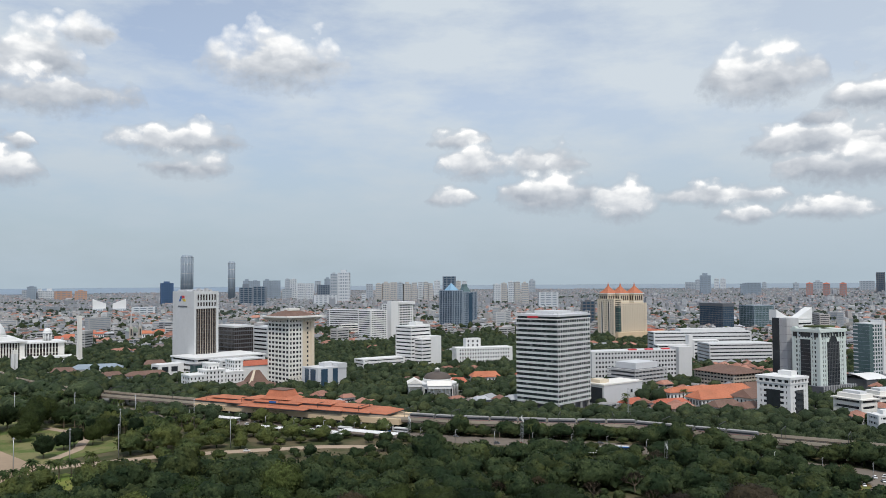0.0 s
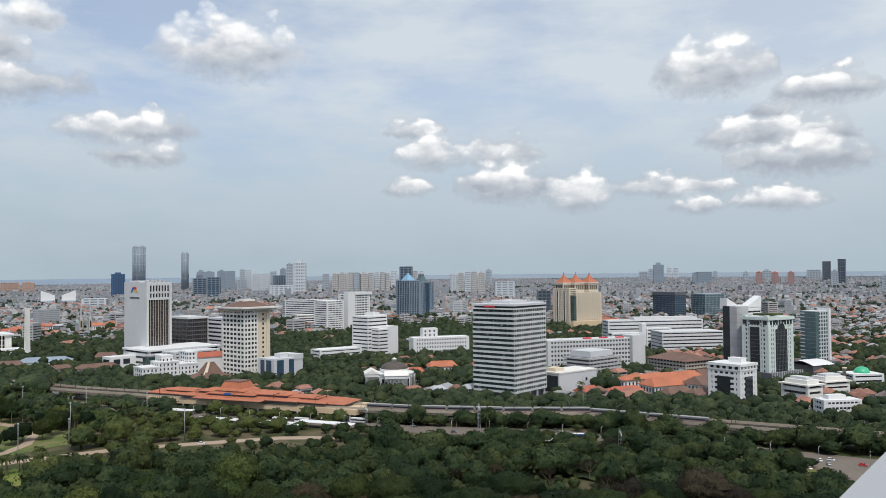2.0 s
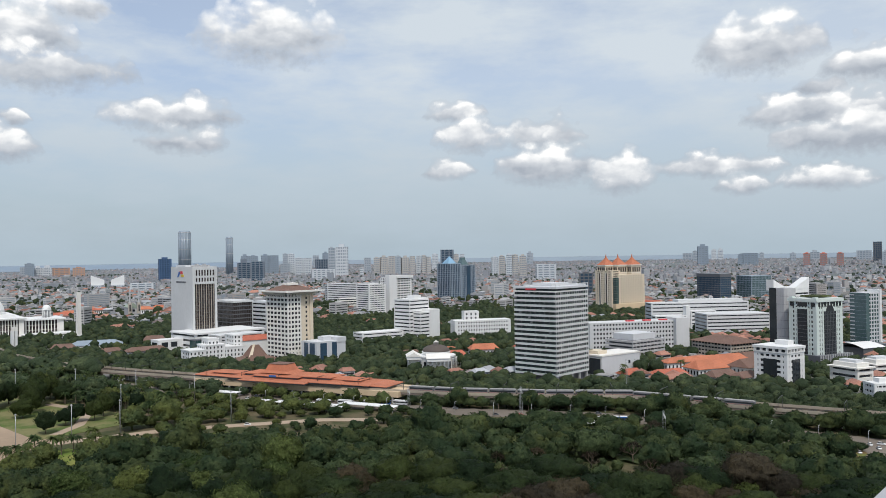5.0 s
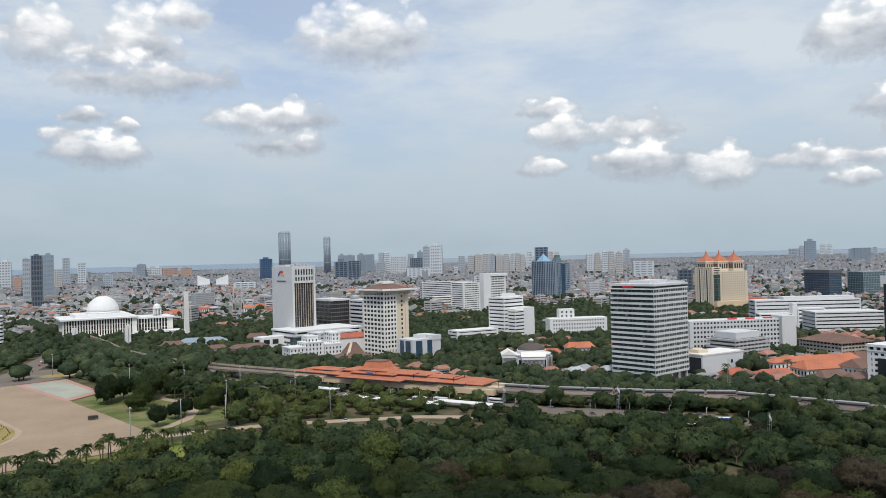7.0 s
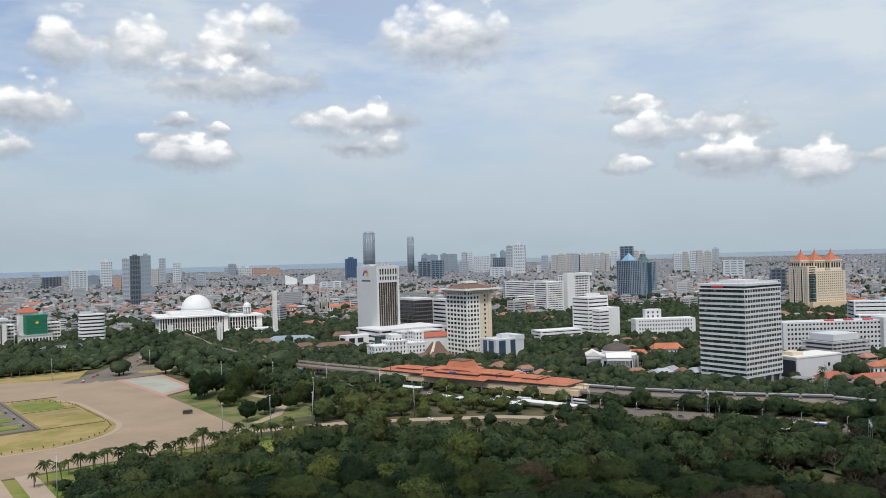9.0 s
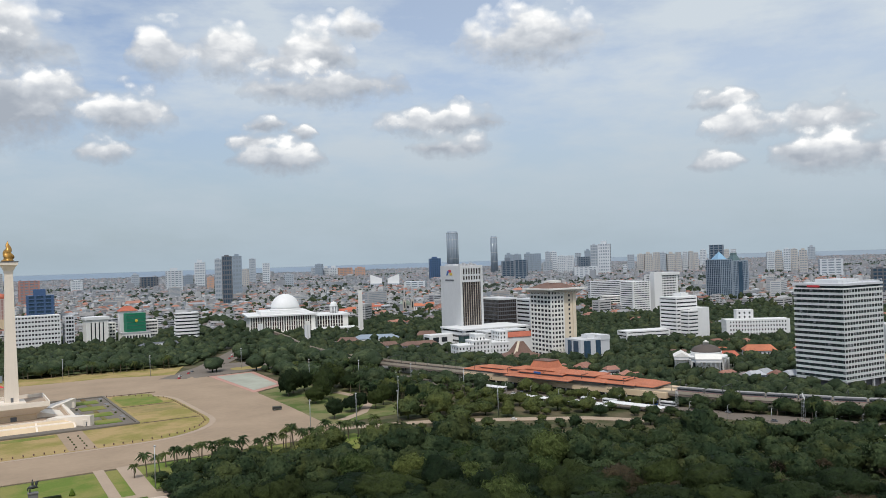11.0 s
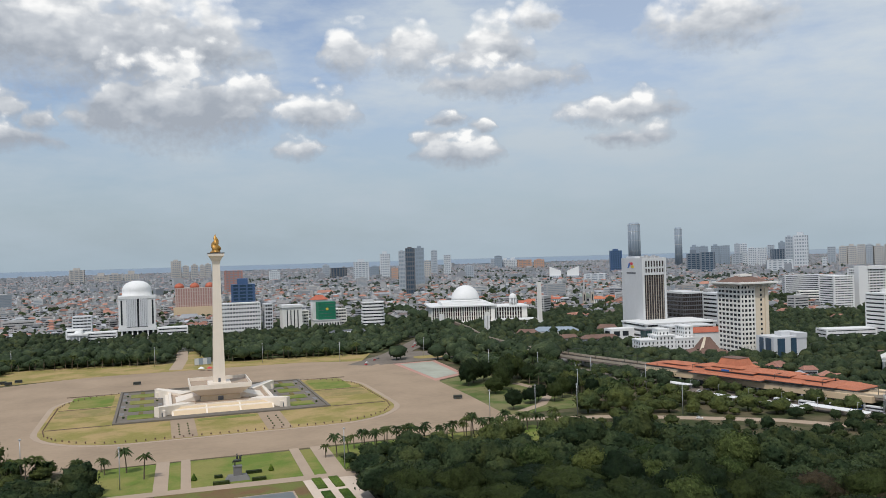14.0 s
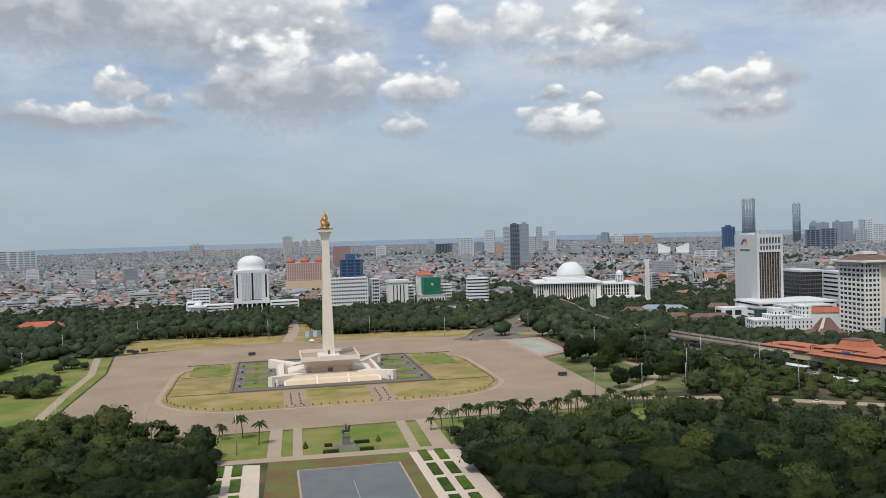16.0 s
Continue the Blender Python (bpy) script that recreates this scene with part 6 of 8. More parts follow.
    for x, y, hd, w, dd, h, m in rows:
        r = thing("house", x, y, hd, {"orange_clay_tiles": "white-walled house under bright orange tiles", "red_clay_tiles": "house under red clay tiles", "brown_clay_tiles": "house under weathered brown tiles"}[m.name], "house")
        box("wall", r, WHITE, 0, 0, 0, w, dd, h)
        hip_roof("roof", r, m, 0, 0, w, dd, h, dd * 0.3, over=1.2, ridge=0.72)
        for k in range(int(w // 4)):
            box("window", r, GLASS, 1.5 + 4 * k, -0.12, 1.4, 3 + 4 * k, 0.1, h * 0.75)
        for k in range(int(dd // 4)):
            box("window", r, GLASS, -0.12, 1.5 + 4 * k, 1.4, 0.1, 3 + 4 * k, h * 0.75)


FAR = {
    "g": [(1531, 3671, 27, 45, 83), (2279, 2834, 22, 36, 122), (2754, 3185, 29, 51, 114), (2226, 2476, 27, 29, 142), (2245, 2791, 42, 35, 81), (2489, 2541, 29, 34, 100), (2448, 2322, 23, 30, 104), (3434, 2346, 31, 50, 109), (3921, 1690, 23, 53, 106), (4185, 1457, 18, 58, 92)],
    "g2": [(4053, 1263, 23, 52, 87), (4134, 1188, 41, 54, 92), (4077, 1802, 46, 59, 94), (3662, 784, 28, 39, 92), (4214, 994, 65, 55, 96), (3020, 493, 21, 24, 79), (649, 3326, 28, 31, 82), (656, 2247, 18, 10, 125), (1078, 3216, 26, 31, 130), (1104, 2882, 32, 24, 66)],
    "b": [(1527, 3603, 35, 43, 98), (2170, 2975, 33, 37, 116), (2193, 2945, 40, 37, 115), (2226, 2903, 33, 37, 117), (2249, 2873, 38, 36, 117), (2995, 3380, 31, 62, 126), (3652, 1537, 46, 44, 127), (3598, 1342, 24, 41, 88), (3611, 1304, 61, 41, 93), (813, 3174, 34, 28, 73), (739, 2342, 27, 12, 134)],
    "w": [(1575, 3629, 38, 44, 80), (1602, 3603, 43, 44, 80), (1265, 2233, 65, 14, 39), (2295, 2812, 27, 36, 122), (2246, 2702, 34, 33, 104), (2268, 2673, 34, 33, 104), (2184, 2374, 46, 27, 145), (2025, 2298, 84, 24, 61), (2295, 2377, 16, 29, 62), (2532, 2285, 19, 31, 106)],
    "w2": [(2862, 2480, 29, 40, 110), (3166, 2568, 22, 47, 109), (2580, 1926, 27, 27, 95), (2534, 1826, 24, 25, 104), (2337, 1530, 65, 18, 70), (4119, 1676, 24, 59, 111), (4129, 1646, 27, 59, 111), (-925, 3144, 137, 28, 90), (-805, 3014, 60, 25, 90), (429, 3238, 40, 28, 68), (718, 2989, 53, 24, 94), (847, 3142, 38, 28, 121), (1118, 3171, 28, 30, 110)],
    "o": [(1622, 3510, 64, 42, 78), (1671, 3460, 47, 41, 77), (853, 3022, 24, 25, 66)],
    "B": [(1685, 2803, 45, 28, 109), (186, 1954, 53, 3, 56)],
    "D": [(1873, 2572, 50, 26, 90), (1877, 2497, 47, 25, 94), (2236, 2546, 49, 31, 97), (2675, 2251, 55, 33, 129), (1729, 1019, 32, 4, 59), (3931, 873, 33, 46, 134), (3665, 758, 28, 39, 141), (691, 3288, 60, 30, 71), (654, 2160, 25, 8, 132)],
    "t": [(2400, 2396, 26, 31, 100), (2417, 2370, 30, 30, 102), (2434, 2345, 26, 30, 106), (2466, 2296, 30, 30, 99), (2481, 2272, 21, 30, 104), (2507, 2232, 18, 30, 106), (2517, 2215, 16, 30, 101), (2913, 2396, 21, 39, 109), (2594, 1903, 22, 27, 99), (2546, 1805, 21, 25, 104), (2455, 1708, 25, 22, 100)],
    "t2": [(-313, 3682, 56, 38, 91), (-224, 3729, 54, 38, 63), (-165, 3689, 56, 37, 69), (-100, 3643, 55, 36, 68), (77, 3801, 42, 40, 117), (118, 3769, 26, 39, 95), (154, 3742, 28, 39, 97), (184, 3719, 20, 38, 96), (209, 3699, 23, 38, 100), (980, 3010, 24, 26, 90)],
    "r": [(3525, 1046, 25, 37, 88), (3543, 988, 25, 37, 87), (3562, 929, 25, 37, 87), (218, 2564, 53, 14, 81)],
}
# HAZY walls and FARGLASS carry the haze in their colour
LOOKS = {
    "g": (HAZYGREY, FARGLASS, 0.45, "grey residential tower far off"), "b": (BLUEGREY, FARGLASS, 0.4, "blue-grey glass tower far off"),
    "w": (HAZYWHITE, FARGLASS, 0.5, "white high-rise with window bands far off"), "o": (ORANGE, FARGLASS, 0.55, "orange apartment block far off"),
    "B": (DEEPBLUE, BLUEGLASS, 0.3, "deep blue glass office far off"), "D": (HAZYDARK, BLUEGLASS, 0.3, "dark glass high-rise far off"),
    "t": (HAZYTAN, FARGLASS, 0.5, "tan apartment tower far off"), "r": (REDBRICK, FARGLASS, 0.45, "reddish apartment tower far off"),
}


def build_skyline():
    for key, rows in FAR.items():
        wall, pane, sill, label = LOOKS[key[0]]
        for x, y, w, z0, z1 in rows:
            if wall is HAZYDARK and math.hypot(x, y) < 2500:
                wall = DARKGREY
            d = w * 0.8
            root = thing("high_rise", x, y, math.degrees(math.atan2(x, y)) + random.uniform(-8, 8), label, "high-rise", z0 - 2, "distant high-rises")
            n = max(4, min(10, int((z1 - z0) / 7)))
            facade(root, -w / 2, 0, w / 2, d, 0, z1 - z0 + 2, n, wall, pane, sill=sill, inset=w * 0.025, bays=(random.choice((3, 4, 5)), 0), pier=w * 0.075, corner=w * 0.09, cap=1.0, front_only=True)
            if random.random() < 0.7 and w < 60:
                box("roof_house", root, wall, -w * 0.25, d * 0.2, z1 - z0 + 2, w * 0.2, d * 0.7, z1 - z0 + 2 + w * random.uniform(0.1, 0.3))
            if key == "r" and y < 2000:
                hip_roof("red_roof", root, TILE_RED, -w / 2, 0, w / 2, d, z1 - z0 + 4, w * 0.2, 1, 0.1)
    for x, y, w, z0, z1 in ((2160, 3424, 56, 47, 240), (2128, 3026, 30, 38, 202)):     # the two tall round towers
        root = thing("high_rise", x, y, 30, "tall slim grey tower with rounded ribbed sides far off", "high-rise", z0 - 2, "distant high-rises")
        H, r = z1 - z0 + 2, w / 2
        lathe("glazing", root, BLUEGREY, [(r * 0.98, 0), (r * 0.98, H * 0.955), (r * 0.8, H)], seg=20)
        for k in range(12):
            a = 2 * math.pi * k / 12
            lathe("rib", root, FARGLASS, [(r * 0.14, 0), (r * 0.14, H * 0.955)], (r * 0.9 * math.cos(a), r * 0.9 * math.sin(a), 0), 6)
        for u in (0.3, 0.55, 0.78, 0.95):
            lathe("belt", root, GREY, [(r * 1.03, H * u), (r * 1.03, H * u + H * 0.01)], seg=20)
    for x, y, w, h0, h1 in ((1298, 2561, 40, 42, 27), (1341, 2514, 40, 27, 42)):      # white halls with raking roofs
        root = thing("wedge_building", x, y, 27, "white building with a raking roofline far off", "building", 18)
        v = [(-w / 2, 0, 0), (w / 2, 0, 0), (w / 2, 0, h1), (-w / 2, 0, h0)]
        place("wall", mesh_of("wall", v + [(a, 26, c) for a, b, c in v], BOX_FACES, WHITE), root)
        box("low_wing", root, HAZYWHITE, -w / 2, -6, 0, w / 2, 0, 12)
        for k in range(6):
            box("window", root, FARGLASS, -w / 2 + 3 + 7 * k, -6.3, 4, -w / 2 + 7 + 7 * k, -5.9, 9)
    r = tower(32, 1690, 0, 74, 30, 60, 9, PINKISH, REDBRICK, "reddish apartment block with red roof caps", "apartment block", "apartment_block", sill=0.12, bays=(16, 5), pier=2.0, corner=2)
    for x in (8, 37, 66):
        lathe("red_cap", r, TILE_RED, [(9, 61), (9, 65), (6, 69), (0.2, 71)], (x, 12, 0), 14)
    box("low_front", r, BEIGE, -4, -3, 0, 78, 0, 24)


build_office()
build_slab_tower()
build_flared_tower()
build_church()
build_mosque()
build_cathedral()
build_court()
build_bank_row()
build_east_side()
build_skyline()

# ---------------------------------------------------------------- railway and station
LINE = [(445, 1500), (428, 1250), (402, 1080), (374, 950), (368, 830), (384, 721), (404, 634), (427, 545), (447, 462), (470, 390), (505, 322), (530, 285), (541, 192), (551, 128), (560, 60)]


def along(line, step):
    """Points and headings every step metres along a line."""
    out, carry = [], 0.0
    for (x0, y0), (x1, y1) in zip(line, line[1:]):
        n = math.hypot(x1 - x0, y1 - y0)
        while carry < n:
            u = carry / n
            out.append((x0 + (x1 - x0) * u, y0 + (y1 - y0) * u, math.degrees(math.atan2(x1 - x0, y1 - y0))))
            carry += step
        carry -= n
    return out


def offset(line, s):
    pts, out = [Vector(p) for p in line], []
    for i, p in enumerate(pts):
        d = (pts[min(i + 1, len(pts) - 1)] - pts[max(i - 1, 0)]).normalized()
        out.append((p.x - d.y * s, p.y + d.x * s))
    return out


TRAINROOF = mat("dusty_carriage_roof", (0.31, 0.305, 0.295), 0.7, vary=0.15)
PARAPET = mat("weathered_beige_concrete", (0.34, 0.295, 0.23), 0.9, vary=0.2, scale=0.2, stain=0.35, stain_scale=0.02)
STAINED = mat("stained_concrete", (0.19, 0.155, 0.125), 0.9, vary=0.2, scale=0.3, stain=0.25)


def build_railway():
    v = ribbon("viaduct", STAINED, LINE, 8.5, 8.0, "elevated concrete railway viaduct on piers", "viaduct", 1.6)
    ribbon("track_bed", RAIL, LINE, 7.6, 8.35, "brown ballasted track bed on the viaduct", "track bed", 0.4)
    for s in (-8.5, 8.5):
        ribbon("viaduct_parapet", PARAPET, offset(LINE, s), 0.3, 9.95, "stained concrete parapet of the viaduct", "parapet", 2.0)
    for s in (-5.9, -4.5, -2.1, -0.7, 0.7, 2.1, 4.5, 5.9):
        ribbon("rail", BRONZE, offset(LINE, s), 0.09, 8.55, "steel rail", "rail", 0.2)
    me = mesh_of("pier", *pole_arrays([(1.2, 0), (1.2, 4.8), (2.2, 6.2)], 10), GREY)
    for x, y, h in along(LINE, 24):
        a = radians(h)
        for s in (-5, 5):
            tagged(place("viaduct_pier", me, None, (x + s * math.cos(a), y - s * math.sin(a), 0)), "round concrete pier under the viaduct", "pier", "viaduct piers")
    for x, y, h in along(LINE[5:], 38):
        m = thing("catenary_mast", x, y, h, "thin steel portal over the tracks", "mast", 8.3, "catenary masts")
        for s in (-8, 8):
            box("post", m, BRONZE, s - 0.15, -0.15, 0, s + 0.15, 0.15, 7.5)
        box("beam", m, BRONZE, -8, -0.15, 7.2, 8, 0.15, 7.6)
    # a train standing south of the station
    for x, y, h in along(offset(LINE, -1.4), 20.8):
        if 185 < y < 415:
            t = thing("rail_carriage", x, y, h, "pale grey passenger train with a red stripe and dark windows", "train", 8.35, "train carriages")
            shell = box("body", t, STEELPANEL, -1.45, -9.9, 0.7, 1.45, 9.9, 3.6)
            under(box("window_band", t, GLASS, -1.5, -9.3, 1.7, 1.5, 9.3, 2.7), shell)
            under(box("stripe", t, REDBRICK, -1.49, -9.8, 0.9, 1.49, 9.8, 1.3), shell)
            prism("roof", t, TRAINROOF, [(-1.4, -9.8), (1.4, -9.8), (1.4, 9.8), (-1.4, 9.8)], 3.6, 4.0, taper=0.9)
            for q in (-7, 7):
                box("bogie", t, DARKGREY, -1.2, q - 1.5, 0, 1.2, q + 1.5, 0.8)


def build_station():
    # tiered orange roofs over the platforms; local y runs along the line to the south
    hd = math.degrees(math.atan2(447 - 404, 462 - 634))
    root = thing("railway_station", 437, 531, hd, "long station hall under tiered orange tiled roofs", "station")
    box("concourse", root, BEIGE, -17, -95, 4.4, 17, 105, 8.6, label="beige concourse wall")
    box("ground_floor", root, GLASS, -15.5, -94, 0, 15.5, 100, 4.5)
    for k in range(22):
        box("column", root, GREY, 15.9, -94 + 9.2 * k, 0, 16.9, -93 + 9.2 * k, 4.5)
        box("column", root, GREY, -16.9, -94 + 9.2 * k, 0, -15.9, -93 + 9.2 * k, 4.5)
    # dark grey block in place of the shade over the platforms
    box("platform_shade", root, DARKGREY, -11, -92, 8.5, 11, 88, 11.0, label="dark block standing for the shaded platforms")
    for y0, y1, w, z, h in ((-96, -52, 14, 11.6, 1.5), (-58, 54, 18, 12.0, 2.2), (-40, 24, 24, 11.4, 2.2), (44, 78, 16, 11.7, 1.6), (70, 92, 13, 11.2, 1.4)):
        hip_roof("roof", root, TILE, -w, y0, w, y1, z, h, over=1.2, ridge=0.8, label="orange tiled roof tier")
        # dark board added as the shadow line below each roof
        box("eaves_shadow_board", root, DARKGREY, -w - 0.6, y0 - 0.6, z - 1.3, w + 0.6, y1 + 0.6, z - 0.36, label="dark board standing for the shade under the eaves")
    for y0, y1, w, z, h in ((-82, -44, 8, 13.6, 1.3), (-46, 40, 10.5, 14.9, 1.8), (-33, 12, 15, 14.2, 1.5), (36, 66, 8, 13.8, 1.3)):
        hip_roof("upper_roof", root, TILE, -w, y0, w, y1, z, h, over=1.0, ridge=0.8, label="raised orange roof tier")
        # dark block added as the shade in the gap between tiers
        box("clerestory", root, DARKGREY, -w + 0.4, y0 + 0.4, z - 1.9, w - 0.4, y1 - 0.4, z - 0.3, label="dark block standing for the shade between roof tiers")
    for z0, z1, h0, h1, l0, l1 in ((15.8, 17.6, 11, 8.2, 15, 10.8), (17.6, 22.6, 8.2, 6.4, 10.8, 8.2)):
        v = [(x * h, -15 + y * l, z) for z, h, l in ((z0, h0, l0), (z1, h1, l1)) for x, y in ((-1, -1), (1, -1), (1, 1), (-1, 1))]
        place("crown_roof", mesh_of("crown_roof", v, BOX_FACES, TILE), root, label="steep orange crown roof with a flat top")
    box("crown_cap", root, TILE_BROWN, -6.7, -23.5, 22.5, 6.7, -6.5, 23.1)
    box("sign", root, BLUE, 20.6, -12, 14.6, 21.0, -5, 16.0, label="blue sign with unreadable lettering")
    for x, y, w, l in ((395, 455, 9, 44), (382, 500, 7, 30), (388, 560, 8, 26), (415, 425, 9, 46), (452, 272, 8, 30), (443, 292, 6, 20)):
        c = thing("canopy", x, y, hd, "flat white sheet canopy on thin posts", "canopy")
        for sx in (-1, 1):
            for sy in (-1, 0, 1):
                box("post", c, METAL, sx * (w / 2 - 0.5) - 0.1, sy * (l / 2 - 1) - 0.1, 0, sx * (w / 2 - 0.5) + 0.1, sy * (l / 2 - 1) + 0.1, 4)
        prism("sheet", c, WHITE, [(-w / 2, -l / 2), (w / 2, -l / 2), (w / 2, l / 2), (-w / 2, l / 2)], 4, 4.35, taper=0.97)


def build_deck():
    """The roof terrace of the tower from which one looks."""
    root = thing("lookout_tower", 0, 0, 0, "office tower with a white metal parapet round its roof terrace", "building")
    box("tower_body", root, PALEGREY, -30, -40, 0, 30, 0.95, 108.4)
    box("terrace_floor", root, GREY, -30, -40, 108.38, 30, 0.5, 108.7)
    box("parapet_wall", root, PALEGREY, -30, 0.5, 108.4, 30, 0.93, 109.62)
    for k in range(20):
        box("coping", root, COPING, -30 + 3 * k + 0.01, -0.1 - 0.35, 109.6, -27 + 3 * k - 0.01, 1.0, 109.8, label="white metal coping")


COPING = mat("white_metal_coping", (0.36, 0.365, 0.375), 0.45, vary=0.03, stain=0.05)
build_railway()
build_station()
build_deck()


# ---------------------------------------------------------------- trees
def lumpy_crown(seed, nu=20, nv=8, sprays=330, flat=0.62, leaf=(0.03, 0.075), rough=0.2):
    """A crown of unit radius: a surface of heaped foliage with loose sprays of leaves standing off it."""
    rng = np.random.default_rng(seed)
    off = Vector((seed * 3.7, seed * 1.9, 0))
    v, f = [], []

    def swell(d):
        return 1 + 0.30 * noise.noise(d * 1.7 + off) + 0.26 * noise.noise(d * 3.6 + off) + rough * noise.noise(d * 7.0 + off) + (0.10 * noise.noise(d * 15.0 + off) if nu > 24 else 0)
    for j in range(nv + 1):
        e = -0.75 + (math.pi / 2 + 0.72) * j / nv
        for i in range(nu):
            a = 2 * math.pi * (i + 0.5 * (j % 2)) / nu
            d = Vector((math.cos(e) * math.cos(a), math.cos(e) * math.sin(a), math.sin(e)))
            k = 0.8 * swell(d)
            v.append((d.x * k, d.y * k, 0.68 * flat + flat * d.z * k))
    f += [(j * nu + i, j * nu + (i + 1) % nu, (j + 1) * nu + (i + 1) % nu, (j + 1) * nu + i) for j in range(nv) for i in range(nu)]
    b = len(v)
    for n in range(sprays):
        u, a = rng.uniform(-0.35, 1), rng.uniform(0, 2 * math.pi)
        d = Vector((math.sqrt(1 - u * u) * math.cos(a), math.sqrt(1 - u * u) * math.sin(a), u))
        k = 0.84 * swell(d) * rng.uniform(0.95, 1.14)
        p = Vector((d.x * k, d.y * k, 0.68 * flat + flat * d.z * k))
        w = (d + Vector(rng.normal(0, 0.35, 3))).normalized()
        s = w.orthogonal().normalized()
        t, h = w.cross(s), rng.uniform(*leaf)
        v += [tuple(p - s * h), tuple(p - t * h), tuple(p + s * h), tuple(p + t * h)]
    return np.array(v), f, b, sprays


def fast_mesh(name, verts, quads, m, tris=()):
    me = bpy.data.meshes.new(name)
    verts, quads, tris = np.asarray(verts, np.float32), np.asarray(quads, np.int32), np.asarray(tris, np.int32).reshape(-1, 3)
    me.vertices.add(len(verts))
    me.vertices.foreach_set("co", verts.ravel())
    me.loops.add(quads.size + tris.size)
    me.loops.foreach_set("vertex_index", np.concatenate([quads.ravel(), tris.ravel()]))
    me.polygons.add(len(quads) + len(tris))
    me.polygons.foreach_set("loop_start", np.concatenate([np.arange(0, quads.size, 4), quads.size + np.arange(0, tris.size, 3)]).astype(np.int32))
    me.materials.append(m)
    me.polygons.foreach_set("use_smooth", np.ones(len(quads) + len(tris), bool))
    me.update(calc_edges=True)
    return me


def crown_quads(v, f, b, n):
    return np.concatenate([np.array(f, np.int32), b + np.arange(4 * n, dtype=np.int32).reshape(-1, 4)])


def trunk_mesh(name, h, r, lean=0.0, limbs=4, spread=3.0, seed=0):
    rng = random.Random(seed)
    v, f = [], []

    def limb(a, b, r0, r1):
        k, d = len(v), (Vector(b) - Vector(a)).normalized()
        s = d.orthogonal().normalized()
        t = d.cross(s)
        for p, q in ((a, r0), (b, r1)):
            v.extend([tuple(Vector(p) + (s * math.cos(i * math.pi / 3) + t * math.sin(i * math.pi / 3)) * q) for i in range(6)])
        f.extend([(k + i, k + (i + 1) % 6, k + 6 + (i + 1) % 6, k + 6 + i) for i in range(6)])
    fork = (lean, 0, h * 0.55)
    limb((0, 0, -0.3), fork, r, r * 0.7)
    for i in range(limbs):
        a = 2 * math.pi * i / limbs + rng.uniform(-0.4, 0.4)
        limb(fork, (lean + spread * math.cos(a), spread * math.sin(a), h * rng.uniform(0.95, 1.15)), r * 0.55, r * 0.2)
    return mesh_of(name, v, f, BARK)


def tree_kind(seed, R, trunk, leaves, size, leaf, label, flat=0.55):
    """One tree with trunk and crown; copies take its meshes."""
    root = thing("tree", 0, -300, 0, label, "tree", 0, "park trees")
    v, f, b, n = lumpy_crown(seed, 34, 13, leaves, flat, (0.5 * size / R, 1.15 * size / R), 0.24)
    v = v * R
    v[:, 2] += trunk
    spray = b + (4 * np.arange(n)[:, None] + (0, 1, 2)).astype(np.int32)
    place("crown", fast_mesh("crown", v, f, leaf, spray), root)
    place("trunk", trunk_mesh("trunk", trunk + R * flat * 0.4, 0.035 * R + 0.15, 0.3, 5, R * 0.45, seed), root)
    return root


def bare_kind(seed, h, label):
    """A nearly leafless tree: forking limbs and a haze of twigs."""
    rng = random.Random(seed)
    root = thing("tree", 0, -300, 0, label, "tree", 0, "park trees")
    v, f, tips = [], [], []

    def limb(a, d, length, r, depth):
        b, k = a + d * length, len(v)
        s = d.orthogonal().normalized()
        t = d.cross(s)
        for p, q in ((a, r), (b, r * 0.66)):
            v.extend([tuple(p + (s * math.cos(i * math.pi / 2) + t * math.sin(i * math.pi / 2)) * q) for i in range(4)])
        f.extend([(k + i, k + (i + 1) % 4, k + 4 + (i + 1) % 4, k + 4 + i) for i in range(4)])
        if depth == 0:
            tips.append((a, b))
            return
        for n in range(4 if depth == 4 else 3):
            w = Vector((rng.gauss(0, 1), rng.gauss(0, 1), rng.gauss(0.25, 0.6))).normalized()
            limb(b, (d * 0.75 + w * 0.85 + Vector((0, 0, 0.12))).normalized(), length * rng.uniform(0.62, 0.85), r * 0.6, depth - 1)
    limb(Vector((0, 0, -0.3)), Vector((0.06, 0.02, 1)).normalized(), h * 0.3, 0.42, 4)
    place("trunk", mesh_of("trunk", v, f, BARK), root, label="forking bare trunk and limbs")
    v, f = [], []
    for a, b in tips:
        for n in range(12):
            p = a.lerp(b, rng.random()) + Vector((rng.gauss(0, 0.35), rng.gauss(0, 0.35), rng.gauss(0, 0.3)))
            d = Vector((rng.gauss(0, 1), rng.gauss(0, 1), rng.gauss(0.2, 0.7))).normalized()
            s, k, L = d.orthogonal().normalized() * 0.09, len(v), rng.uniform(0.5, 1.1)
            v += [tuple(p - s), tuple(p + s), tuple(p + d * L)]
            f.append((k, k + 1, k + 2))
    place("crown", mesh_of("crown", v, f, LEAF_GREY), root, label="thin brown twigs with few leaves")
    return root


